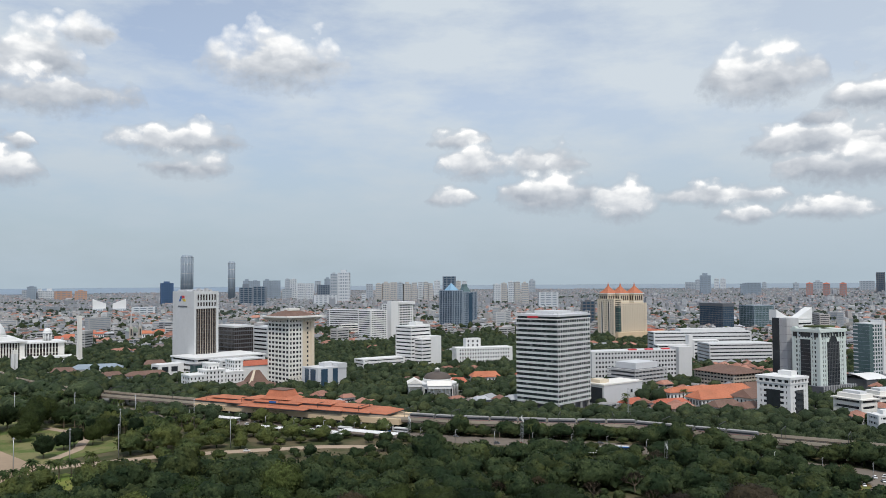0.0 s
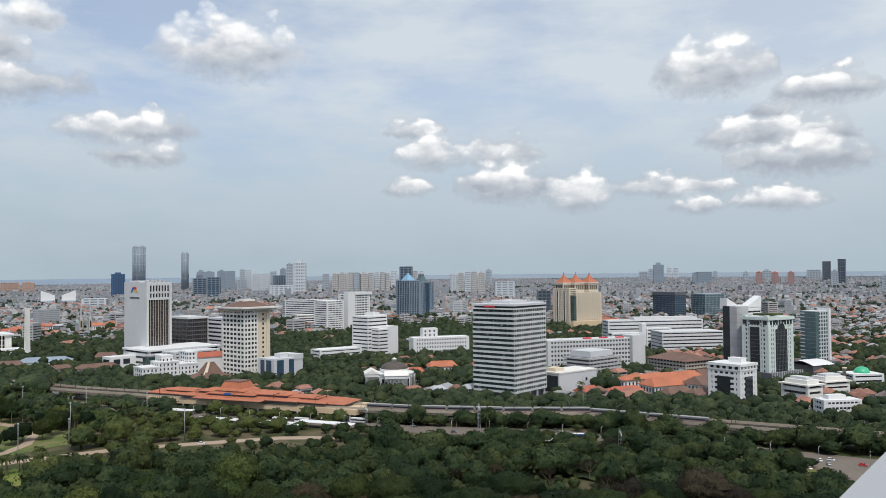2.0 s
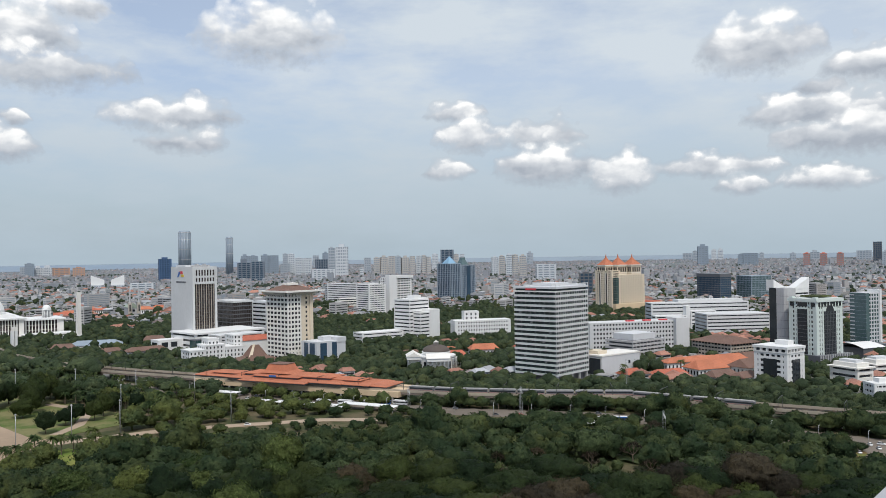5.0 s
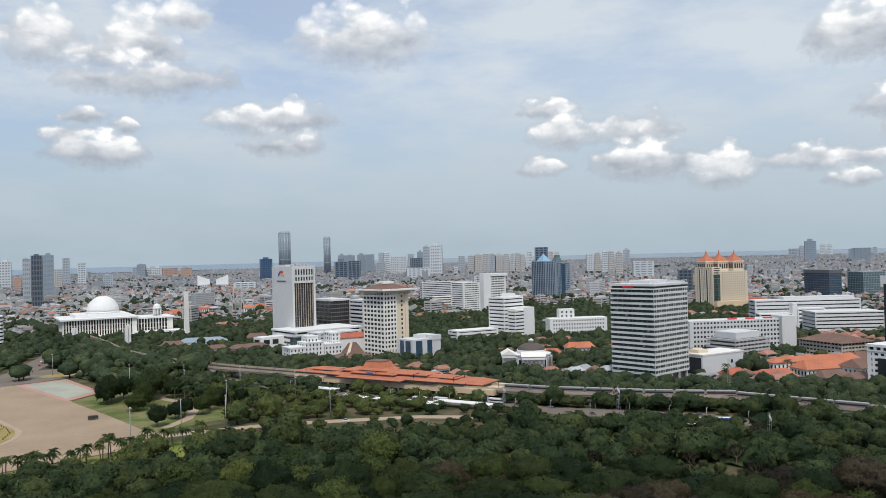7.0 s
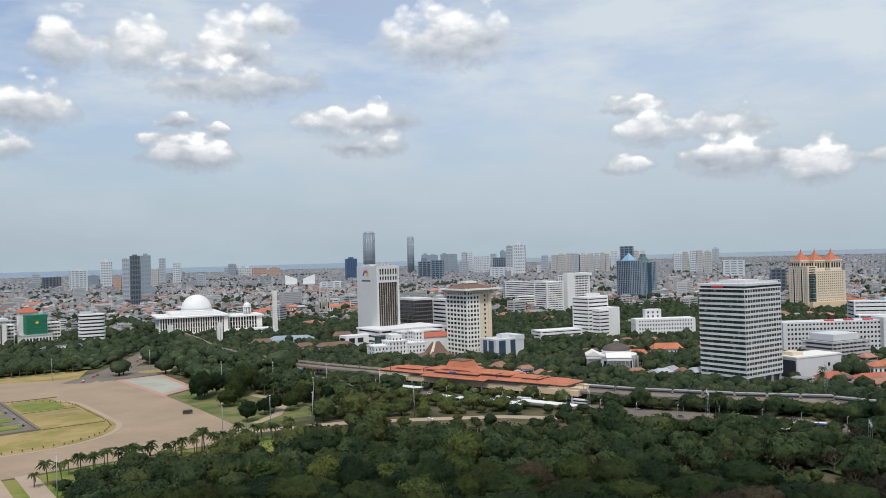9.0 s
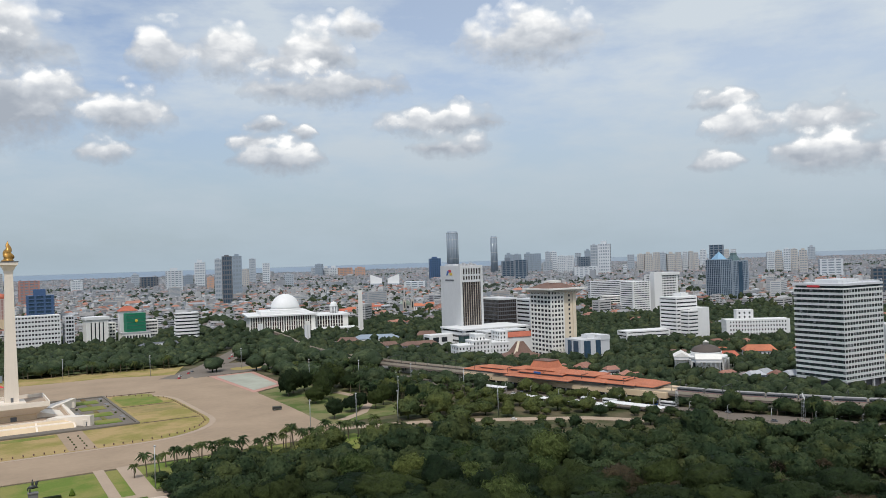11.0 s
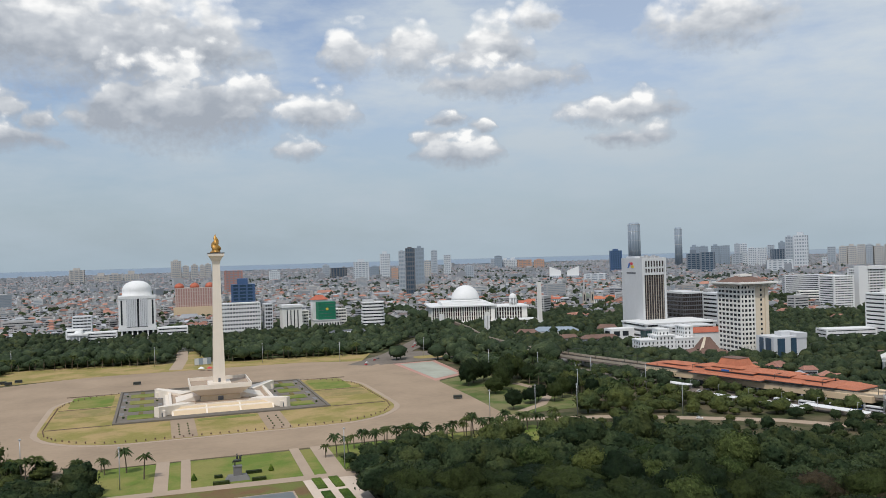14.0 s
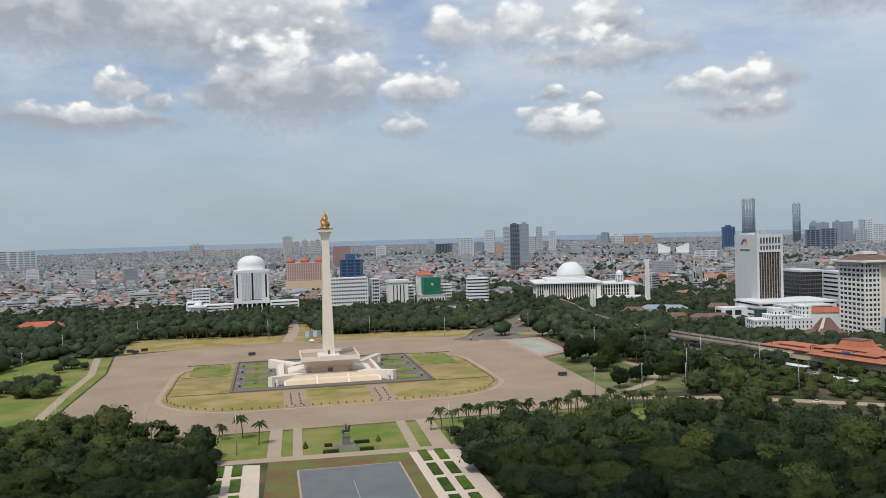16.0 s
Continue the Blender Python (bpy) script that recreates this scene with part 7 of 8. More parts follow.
KINDS = [
    tree_kind(1, 15.5, 4.6, 3000, 0.42, LEAF, "broad rain tree with a spreading dark green crown", 0.36),
    tree_kind(2, 13.0, 4.6, 2600, 0.40, LEAF, "broad rain tree with a spreading dark green crown", 0.42),
    tree_kind(3, 9.0, 3.2, 2000, 0.36, LEAF, "rounded park tree with dense dark leaves", 0.75),
    tree_kind(4, 7.5, 3.4, 1700, 0.34, LEAF, "rounded park tree with dense dark leaves", 0.85),
    tree_kind(5, 8.5, 3.0, 2400, 0.55, LEAF_LIGHT, "park tree with paler yellowish green leaves", 0.75),
    tree_kind(6, 11.0, 4.0, 2400, 0.34, LEAF_GREY, "thinly leaved tree with a greyish brown crown", 0.5),
    tree_kind(7, 8.5, 3.0, 2200, 0.40, LEAF, "tall dense tree with a domed dark crown", 0.95),
    bare_kind(8, 13.0, "nearly leafless tree with brown twigs"),
]
BARE = [(354, 240), (375, 186), (446, 219), (338, 224), (364, 213), (328, 246), (392, 205), (420, 236)]

CLEAR = [[(x0, y0), (x1, y0), (x1, y1), (x0, y1)] for x0, y0, x1, y1 in ((-31, 230, 93, 425), (-52, 425, 93, 520), (226, 690, 280, 830))] + [PLAZA]
CLEAR.append([(4, 900), (58, 890), (40, 1075), (22, 1075)])
CLEAR.append([(MX - 195, 850), (-150, 975), (-90, 972), (0, 955), (60, 942), (MX + 190, 922), (MX + 185, 840)])


def clear_of(p, lines, gap):
    for line in lines:
        for (x0, y0), (x1, y1) in zip(line, line[1:]):
            dx, dy = x1 - x0, y1 - y0
            u = max(0, min(1, ((p[0] - x0) * dx + (p[1] - y0) * dy) / (dx * dx + dy * dy)))
            if math.hypot(p[0] - x0 - dx * u, p[1] - y0 - dy * u) < gap:
                return False
    return True


STREET = [(360, 720), (385, 600), (408, 500), (428, 430), (452, 360), (490, 280), (508, 190), (515, 90)]
AVENUE = [(MX + 150, 830), (250, 900), (300, 985), (350, 1075)]
PARKROAD = [(225, 505), (290, 482), (330, 455), (372, 425), (395, 395)]


def park_density(x, y):
    """How thick the trees stand: 0 none, 1 closed canopy; and the mean size."""
    if any(inside((x, y), c) for c in CLEAR) or not inside((x, y), PARK):
        return 0, 0
    if not clear_of((x, y), [LINE], 19 if 425 < y < 640 else 11):
        return 0, 0
    if not clear_of((x, y), [STREET], 7):
        return 0, 0
    if not clear_of((x, y), [AVENUE], 19) or not clear_of((x, y), [PARKROAD], 8):
        return 0, 0
    if 90 < x < 240 and (y > 448 + 0.06 * (x - 90)) and y < 500:
        return 0, 0
    if inside((x, y), [(212, 822), (300, 836), (322, 905), (258, 925), (212, 880)]):
        return 0, 0
    if 24 < math.degrees(math.atan2(x, y)) < 46 and 484 < math.hypot(x, y) < 548:
        return 0.46, 0.5
    if 40 < math.degrees(math.atan2(x, y)) < 63 and 522 < math.hypot(x, y) < 585:
        return 0.42, 0.5
    if y > 905:
        return 1.0, 0.98
    if x < -130 and y > 520:
        return (1.0, 0.8) if y > 850 or x < -215 - 0.25 * (850 - y) else (0.0, 0.7)
    if 225 < x < 304 and 505 < y < 700:
        return 0, 0
    if x > 462 and y < 128 - (x - 462) * 0.2 or inside((x, y), [(440, 100), (500, 150), (520, 60), (430, 60)]):
        return 0.06, 0.5
    if math.hypot(x - 356, y - 208) < 30:
        return 0.7, 0.55
    if not clear_of((x, y), [STREET], 36) and 230 < y < 560:
        return (0.36, 0.62) if y < 420 else (0.42, 0.62)
    if x > 385 and y < 470:
        return 1.0, 0.82
    if x > 300 and y > 430:
        return (0.72, 0.68) if x > 330 or y < 560 else (0.8, 0.85)
    if y > 405 and x < 260:
        return 1.0, 0.8
    return 1.0, 1.0


PALE = [(190, 344), (225, 349), (242, 309), (172, 366), (206, 322), (262, 330)]


def plant_park():
    rng = random.Random(7)
    spots = []
    for i in range(-60, 50):
        for j in range(5, 95):
            x, y = i * 12.5 + rng.uniform(-4.5, 4.5) + (j % 2) * 6.2, j * 12.0 + rng.uniform(-4.5, 4.5)
            az = math.degrees(math.atan2(x, y))
            if not -24 < az < 88 or math.hypot(x, y) < 210:
                continue
            k, size = park_density(x, y)
            if rng.random() < k:
                spots.append((math.hypot(x, y), x, y, size))
    spots += [(math.hypot(x, y), x, y, 1.0) for x, y in ((240, 852), (246, 858))]
    spots += [(math.hypot(x, y), x, y, 1.25) for x, y in ((246, 652), (255, 664), (250, 604), (262, 618), (285, 655), (274, 640), (298, 668), (296, 640), (268, 672))]
    spots += [(math.hypot(x, y), x, y, 0.75) for x, y in ((256, 552), (266, 558), (276, 552), (288, 562), (310, 556), (318, 566), (302, 574), (298, 600), (236, 536))]
    for k in range(24):                                 # the clump on the western lawn
        spots.append((0, -160 - rng.uniform(0, 44), 650 + rng.uniform(-10, 40), 0.85))
    for k in range(22):                                 # the woods' edges along the stone walks
        spots.append((0, 97 + rng.uniform(-1.5, 3), 236 + 8.6 * k, 0.8))
        spots.append((0, -37 - rng.uniform(-1.5, 3), 300 + 6.2 * k, 0.75))
    spots += [(0, -170 + rng.uniform(-12, 8), 775 + rng.uniform(-14, 14), 0.7) for k in range(5)]
    spots = [(math.hypot(x, y), x, y, s) for d, x, y, s in spots]
    spots = [q for q in spots if min(math.hypot(q[1] - a, q[2] - b) for a, b in PALE + BARE) > 10] + [(math.hypot(*p), *p, 1.1) for p in PALE + BARE]
    for x, y, h in along(offset(LINE, -23), 9):
        if 425 < y < 650:
            spots.append((math.hypot(x, y), x + rng.uniform(-2, 2), y + rng.uniform(-3, 3), rng.choice((0.6, 0.8))))
    for x, y, h in along(offset(LINE, -14.5), 8.0):
        if y > 735 or (y < 415 and rng.random() < 0.85):
            spots.append((math.hypot(x, y), x + rng.uniform(-2, 2), y + rng.uniform(-2, 2), 1.3 if y > 700 else 0.95))
    spots.sort()
    wood, first = [], sum(q[0] <= 305 for q in spots)
    for n, (d, x, y, size) in enumerate(spots):
        s = size * rng.choice((rng.uniform(0.6, 0.85), rng.uniform(0.8, 1.1), rng.uniform(1.0, 1.35)))
        grand = size in (1.25, 0.75) and 500 < y < 700 and 230 < x < 320
        if n - first < 275 and d > 305 or grand or (x, y) in PALE + BARE:
            r = rng.random()
            src = KINDS[0 if r < 0.3 else 1 if r < 0.58 else 2 if r < 0.78 else 3 if r < 0.92 else 4]
            if x > 240 and y < 340 and rng.random() < 0.45:
                src = KINDS[5]
            if (x, y) in PALE:
                src = KINDS[4]
            if x < 105 and x > 93 or -45 < x < -30:
                src = KINDS[rng.choice((1, 2, 2, 3))]
            if grand:
                src, s = (KINDS[6], rng.uniform(0.95, 1.2)) if size == 1.25 else (KINDS[3], rng.uniform(0.75, 1.0))
            elif (x, y) in PALE:
                s = rng.uniform(1.05, 1.35)
            elif (x, y) in BARE:
                src, s = KINDS[7], rng.uniform(0.8, 1.1)
            ob = copy_thing(src, pose(x, y, 0, 0, 0, rng.uniform(0, 360)))
            ob.scale = (s, s, s * rng.uniform(0.9, 1.35))
        else:
            wood.append((x, y, 0.0, s * rng.uniform(6.5, 10.5)))
    for k in KINDS:
        for o in list(k.children) + [k]:
            bpy.data.objects.remove(o)
    return wood


LOWS, FARS, SPECKS = [], [], []
for q in range(10):
    for store, kind in ((LOWS, (21, 9, 270)), (FARS, (9, 4, 14)), (SPECKS, (6, 2, 3))):
        v, f, b, n = lumpy_crown(20 + q, *kind, flat=0.55 + 0.07 * (q % 5), leaf=(0.035, 0.085) if store is LOWS else (0.08, 0.15), rough=0.34)
        store.append((v, crown_quads(v, f, b, n)))


def wood_mesh(name, trees, label, m=None):
    """Many trees as one stuff: crowns on short trunks."""
    rng = random.Random(len(trees))
    V, Q, base = [], [], 0
    for x, y, z, r in trees:
        v = (LOWS if 305 ** 2 < x * x + y * y < (640 if name == "city_trees" else 760) ** 2 else FARS if x * x + y * y < 1050 ** 2 else SPECKS)
        v, q = v[rng.randrange(len(v))]
        a, h = rng.uniform(0, 6.28), rng.uniform(0.85, 1.2)
        w = np.empty_like(v)
        w[:, 0] = x + r * (v[:, 0] * math.cos(a) - v[:, 1] * math.sin(a))
        w[:, 1] = y + r * (v[:, 0] * math.sin(a) + v[:, 1] * math.cos(a))
        w[:, 2] = z + r * (0.3 + h * v[:, 2])
        V.append(w), Q.append(q + base)
        base += len(v)
        t = np.array([(x + s * 0.05 * r, y + c * 0.05 * r, z + k) for k in (-0.3, 0.9 * r) for s, c in ((-1, -1), (1, -1), (1, 1), (-1, 1))])
        if x * x + y * y < 900 ** 2:
            V.append(t), Q.append(base + np.array([(0, 1, 5, 4), (1, 2, 6, 5), (2, 3, 7, 6), (3, 0, 4, 7)]))
            base += 8
    me = fast_mesh(name, np.concatenate(V), np.concatenate(Q), m or LEAF_FAR)
    return tagged(place(name, me), label, "trees", kind="stuff")


def undergrowth():
    """Saplings, shrubs and low limbs that close the woods beneath the crowns."""
    step, index, v, q = 3.2, {}, [], []

    def corner(i, j):
        if (i, j) not in index:
            x, y = i * step, j * step
            index[i, j] = len(v)
            v.append((x + noise.noise((x, y, 5.0)), y + noise.noise((x, y, 8.0)), max(0.2, 1.7 + 1.2 * noise.noise((x * 0.09, y * 0.09, 0)) + 1.6 * noise.noise((x * 0.37, y * 0.37, 2.0)))))
        return index[i, j]
    for i in range(int(-520 / step), int(560 / step)):
        for j in range(int(190 / step), int(1110 / step)):
            x, y = i * step, j * step
            az, d = math.degrees(math.atan2(x, y)), math.hypot(x, y)
            if not -22 < az < 70 or d < 250:
                continue
            if all(park_density(x + a, y + b)[0] > 0.9 for a, b in ((-3, -3), (5, -3), (-3, 5), (5, 5))) and noise.noise((x * 0.02, y * 0.02, 4.0)) < 0.42:
                q.append((corner(i, j), corner(i + 1, j), corner(i + 1, j + 1), corner(i, j + 1)))
    tagged(place("undergrowth", fast_mesh("undergrowth", v, q, LEAF_FAR)), "dark green shrubs and saplings beneath the park's trees", "undergrowth", kind="stuff")


undergrowth()
WOOD = plant_park()
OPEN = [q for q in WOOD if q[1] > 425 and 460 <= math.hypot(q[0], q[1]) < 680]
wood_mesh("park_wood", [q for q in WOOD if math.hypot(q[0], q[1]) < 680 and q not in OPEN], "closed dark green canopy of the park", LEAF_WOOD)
# trees chosen by place get the leaf colour brightened as sunlit
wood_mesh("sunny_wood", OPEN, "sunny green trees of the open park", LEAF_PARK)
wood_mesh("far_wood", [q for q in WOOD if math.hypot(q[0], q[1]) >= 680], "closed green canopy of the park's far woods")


# ---------------------------------------------------------------- the low city
def city():
    rng = np.random.default_rng(5)
    # keep-outs: the built things and the park
    foot = []
    for o in scene.objects:
        if o.parent is None and o.type == "EMPTY" and o.get("category") not in ("tree", "mast", "train", "canopy", "high-rise"):
            lo, hi = Vector((1e9, 1e9)), Vector((-1e9, -1e9))
            for c in o.children:
                for q in c.bound_box:
                    lo = Vector((min(lo.x, q[0] + c.location.x), min(lo.y, q[1] + c.location.y)))
                    hi = Vector((max(hi.x, q[0] + c.location.x), max(hi.y, q[1] + c.location.y)))
            a = o.rotation_euler.z
            foot.append((o.location.x, o.location.y, math.cos(a), math.sin(a), lo.x - 8, lo.y - 8, hi.x + 8, hi.y + 8))
    F = np.array(foot)

    def built(x, y):
        dx, dy = x - F[:, 0], y - F[:, 1]
        u, v = dx * F[:, 2] + dy * F[:, 3], dy * F[:, 2] - dx * F[:, 3]
        return bool(((u > F[:, 4]) & (u < F[:, 6]) & (v > F[:, 5]) & (v < F[:, 7])).any())
    groves = [((640, 640), 90), ((700, 800), 110), ((620, 960), 60), ((560, 560), 60), ((860, 780), 120), ((640, 460), 50), ((930, 560), 60), ((1000, 700), 80), ((560, 1100), 70), ((620, 1200), 90), ((700, 1080), 70), ((1250, 980), 120), ((1300, 700), 90), ((780, 330), 25), ((880, 420), 60), ((980, 330), 70), ((600, 240), 45), ((620, 190), 40), ((740, 120), 40), ((610, 300), 30), ((1150, 300), 70), ((1000, 130), 80), ((1500, 200), 90), ((-150, 1180), 70), ((-300, 1180), 90), ((0, 1170), 70), ((150, 1160), 60), ((330, 1180), 60), ((420, 1260), 50), ((-450, 1170), 90), ((350, 1330), 60), ((1250, 1180), 100), ((1500, 1080), 80), ((1450, 1350), 90), ((540, 1290), 70), ((640, 1330), 80), ((760, 1340), 60), ((860, 1250), 90), ((960, 1180), 90), ((1080, 980), 80), ((900, 960), 110), ((800, 1060), 90), ((1010, 860), 80), ((1180, 860), 90), ((1160, 640), 70), ((960, 480), 60), ((1090, 420), 70), ((1330, 560), 90)]
    houses, trees = [], []
    for i in range(-60, 150):                           # gardens and street trees of the nearer quarters
        for j in range(0, 135):
            x, y = i * 10.5 + rng.uniform(-4, 4), j * 10.5 + rng.uniform(-4, 4)
            d, az = math.hypot(x, y), math.degrees(math.atan2(x, y))
            if d > 1400 or d < 560 or not -24 < az < 88 or inside((x, y), PARK) or not clear_of((x, y), [LINE], 14) or built(x, y):
                continue
            hood = noise.noise((x * 0.011, y * 0.011, 1.0)) + (0.15 if d > 1150 else 0) - (0.5 if x < 640 and y > 600 or d < 700 else 0.22 if y > 420 else 0)
            if hood > (0.12 if y < 620 else 0.3) and rng.random() < 0.75:
                if rng.random() < 0.6:
                    houses.append((x, y, 0.0, 1.0, d))
            elif rng.random() < 0.92:
                trees.append((x, y, 0.0, rng.uniform(4.5, 8.5)))
    for n in range(46000):
        az = radians(rng.uniform(-24, 90))
        D = 1400 + 12500 * rng.random() ** 1.6
        d = near_of(D)
        x, y = d * math.sin(az), d * math.cos(az)
        if d < 1800 and built(x, y):
            continue
        k = d / D
        z = ground_z(d)
        g = any(math.hypot(x - c[0], y - c[1]) < r for c, r in groves) if d < 1800 else False
        patch = noise.noise((x * 0.004, y * 0.004, 3.0)) + 0.35 * noise.noise((x * 0.015, y * 0.015, 9.0))
        leafy = (0.46 if D < 2000 else 0.30 if D < 3500 else 0.14) * (1.0 if x > 300 else 0.5)
        if g or patch > (0.28 if x > 300 else 0.45) or rng.random() < leafy:
            if g or rng.random() < 0.8:
                trees.append((x, y, z, rng.uniform(5, 9) * k))
            continue
        if d < 4450 or az > radians(36) and d < 4520:
            houses.append((x, y, z, k, D))
    V, Q, M, base = [], [], [], 0
    grid, kept = {}, []
    for n in range(430):                                # offices, schools, depots and flats among the houses
        az = radians(rng.uniform(-24, 90))
        D = 1450 + 6500 * rng.random() ** 1.25
        d = near_of(D)
        x, y = d * math.sin(az), d * math.cos(az)
        if d < 1800 and built(x, y):
            continue
        kept.append((x, y, ground_z(d), d / D, D, True))
    for x, y, z, k, D, large in kept + [(*q, False) for q in houses]:
        near = D < 1400
        w, dd = rng.uniform(7, 17) * k, rng.uniform(7, 15) * k
        h = (rng.uniform(4, 8) if near else rng.choice((rng.uniform(4, 9), rng.uniform(7, 13), rng.uniform(11, 20)), p=(0.70, 0.27, 0.03))) * k
        if large:
            w, dd, h = rng.uniform(20, 58) * k, rng.uniform(13, 26) * k, rng.choice((rng.uniform(6, 9), rng.uniform(12, 22), rng.uniform(20, 40)), p=(0.35, 0.45, 0.2)) * k
        cell = (int(x / (15 * k)), int(y / (15 * k)), round(k, 1))
        if cell in grid:
            continue
        grid[cell] = 1
        a = rng.choice((0.1, 0.35, 0.7, -0.3)) + rng.normal(0, 0.08)
        c, s = math.cos(a), math.sin(a)
        # beyond this, walls and roofs take colours with haze mixed in
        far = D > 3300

        def put(pts, quads, m):
            nonlocal base
            V.extend([(x + px * c - py * s, y + px * s + py * c, z + pz) for px, py, pz in pts])
            Q.extend([tuple(base + i for i in q) for q in quads])
            M.extend([m] * len(quads))
            base += len(pts)

        def block(x0, y0, z0, x1, y1, z1, wall, top):
            pts = [(x0, y0, z0), (x1, y0, z0), (x1, y1, z0), (x0, y1, z0), (x0, y0, z1), (x1, y0, z1), (x1, y1, z1), (x0, y1, z1)]
            put(pts, BOX_FACES[2:], wall)
            put(pts[4:], [(0, 1, 2, 3)], top)
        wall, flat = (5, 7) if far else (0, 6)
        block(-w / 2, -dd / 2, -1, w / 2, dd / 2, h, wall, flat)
        if (h > 7 * k and D < 2300) or (large and D < 3800):         # rows of windows, dark near by, paled for haze past 2 km
            storey, o = (3.6 if not large else 4.2) * k, 0.12
            for lvl in range(int(h / storey)):
                zz = 1.4 * k + storey * lvl
                for e in (-1, 1):
                    if e * (s * x - c * y) > 0:
                        put([(-w * 0.44, e * (dd / 2 + o), zz), (w * 0.44, e * (dd / 2 + o), zz), (w * 0.44, e * (dd / 2 + o), zz + 1.5 * k), (-w * 0.44, e * (dd / 2 + o), zz + 1.5 * k)], [(0, 1, 2, 3)], 4 if D < 2000 else 8)
                    if e * (c * x + s * y) < 0:
                        put([(e * (w / 2 + o), -dd * 0.42, zz), (e * (w / 2 + o), dd * 0.42, zz), (e * (w / 2 + o), dd * 0.42, zz + 1.5 * k), (e * (w / 2 + o), -dd * 0.42, zz + 1.5 * k)], [(0, 1, 2, 3)], 4 if D < 2000 else 8)
        r = rng.random()
        red = 0.12 * noise.noise((x * 0.006, y * 0.006, 7.0)) * 3 + (0.05 if x > 500 else -0.02)
        if h < 9 * k and r < (0.85 if near else 0.66):
            o, rh = 0.8 * k, dd * 0.28
            m = 1 if r < (0.55 if near else 0.24) + red else 2 if r < (0.75 if near else 0.46) else 3
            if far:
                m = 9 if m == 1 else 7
            put([(-w / 2 - o, -dd / 2 - o, h), (w / 2 + o, -dd / 2 - o, h), (w / 2 + o, dd / 2 + o, h), (-w / 2 - o, dd / 2 + o, h), (-w / 2 * 0.75, 0, h + rh), (w / 2 * 0.75, 0, h + rh)],
                [(0, 1, 5, 4), (2, 3, 4, 5), (1, 2, 5, 5), (3, 0, 4, 4)], m)
        elif r < 0.8:
            q = rng.uniform(0.1, 0.3)
            block(-w * q, -dd * q, h, w * q, dd * q, h + 2.4 * k, wall, flat)
    me = bpy.data.meshes.new("low_houses")
    me.from_pydata(V, [], [q if q[2] != q[3] else q[:3] for q in Q])
    for m in (CITYWALL, CITYRED, CITYBROWN, CITYTIN, GLASS, HAZEWALL, CITYFLAT, HAZEFLAT, FARGLASS, HAZERED):
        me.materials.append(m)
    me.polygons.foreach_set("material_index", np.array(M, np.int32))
    me.update()
    tagged(place("low_houses", me), "dense low city of pale houses with red, brown and tin roofs", "houses", kind="stuff")
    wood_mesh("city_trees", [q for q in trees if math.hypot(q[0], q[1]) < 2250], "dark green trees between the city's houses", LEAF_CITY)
    # trees past 2250 m get the haze-paled leaves
    wood_mesh("far_city_trees", [q for q in trees if 2250 <= math.hypot(q[0], q[1]) < 3900], "green trees between far houses, leaves paled for haze", LEAF_HAZED)


CITYWALL = palette_mat("city_house_walls", ((0.0, (0.46, 0.45, 0.435)), (0.2, (0.33, 0.33, 0.33)), (0.38, (0.53, 0.53, 0.525)), (0.52, (0.38, 0.35, 0.325)), (0.68, (0.28, 0.305, 0.33)), (0.84, (0.41, 0.395, 0.38)), (0.92, (0.66, 0.66, 0.65)), (1.0, (0.22, 0.225, 0.235))))
CITYRED = roof_mat("city_red_roofs", (0.32, 0.155, 0.11), island=0.35)
CITYBROWN = roof_mat("city_brown_roofs", (0.22, 0.18, 0.165), island=0.35)
CITYTIN = mat("city_tin_roofs", (0.30, 0.31, 0.325), 0.6, vary=0.12, scale=0.2, island=0.45)
CITYFLAT = mat("city_flat_roofs", (0.27, 0.265, 0.26), 0.9, vary=0.15, scale=0.2, stain=0.2, island=0.4)
# distant houses: greyer, flatter colours that stand for haze
HAZEWALL = palette_mat("hazed_house_walls", ((0.0, (0.33, 0.34, 0.355)), (0.35, (0.26, 0.27, 0.29)), (0.55, (0.38, 0.385, 0.39)), (0.8, (0.29, 0.28, 0.28)), (0.92, (0.46, 0.465, 0.47)), (1.0, (0.22, 0.24, 0.265))))
HAZERED = roof_mat("hazed_clay_roofs", (0.285, 0.215, 0.20), island=0.2)
HAZEFLAT = mat("hazed_grey_roofs", (0.235, 0.24, 0.255), 0.9, vary=0.1, scale=0.2, island=0.3)
city()


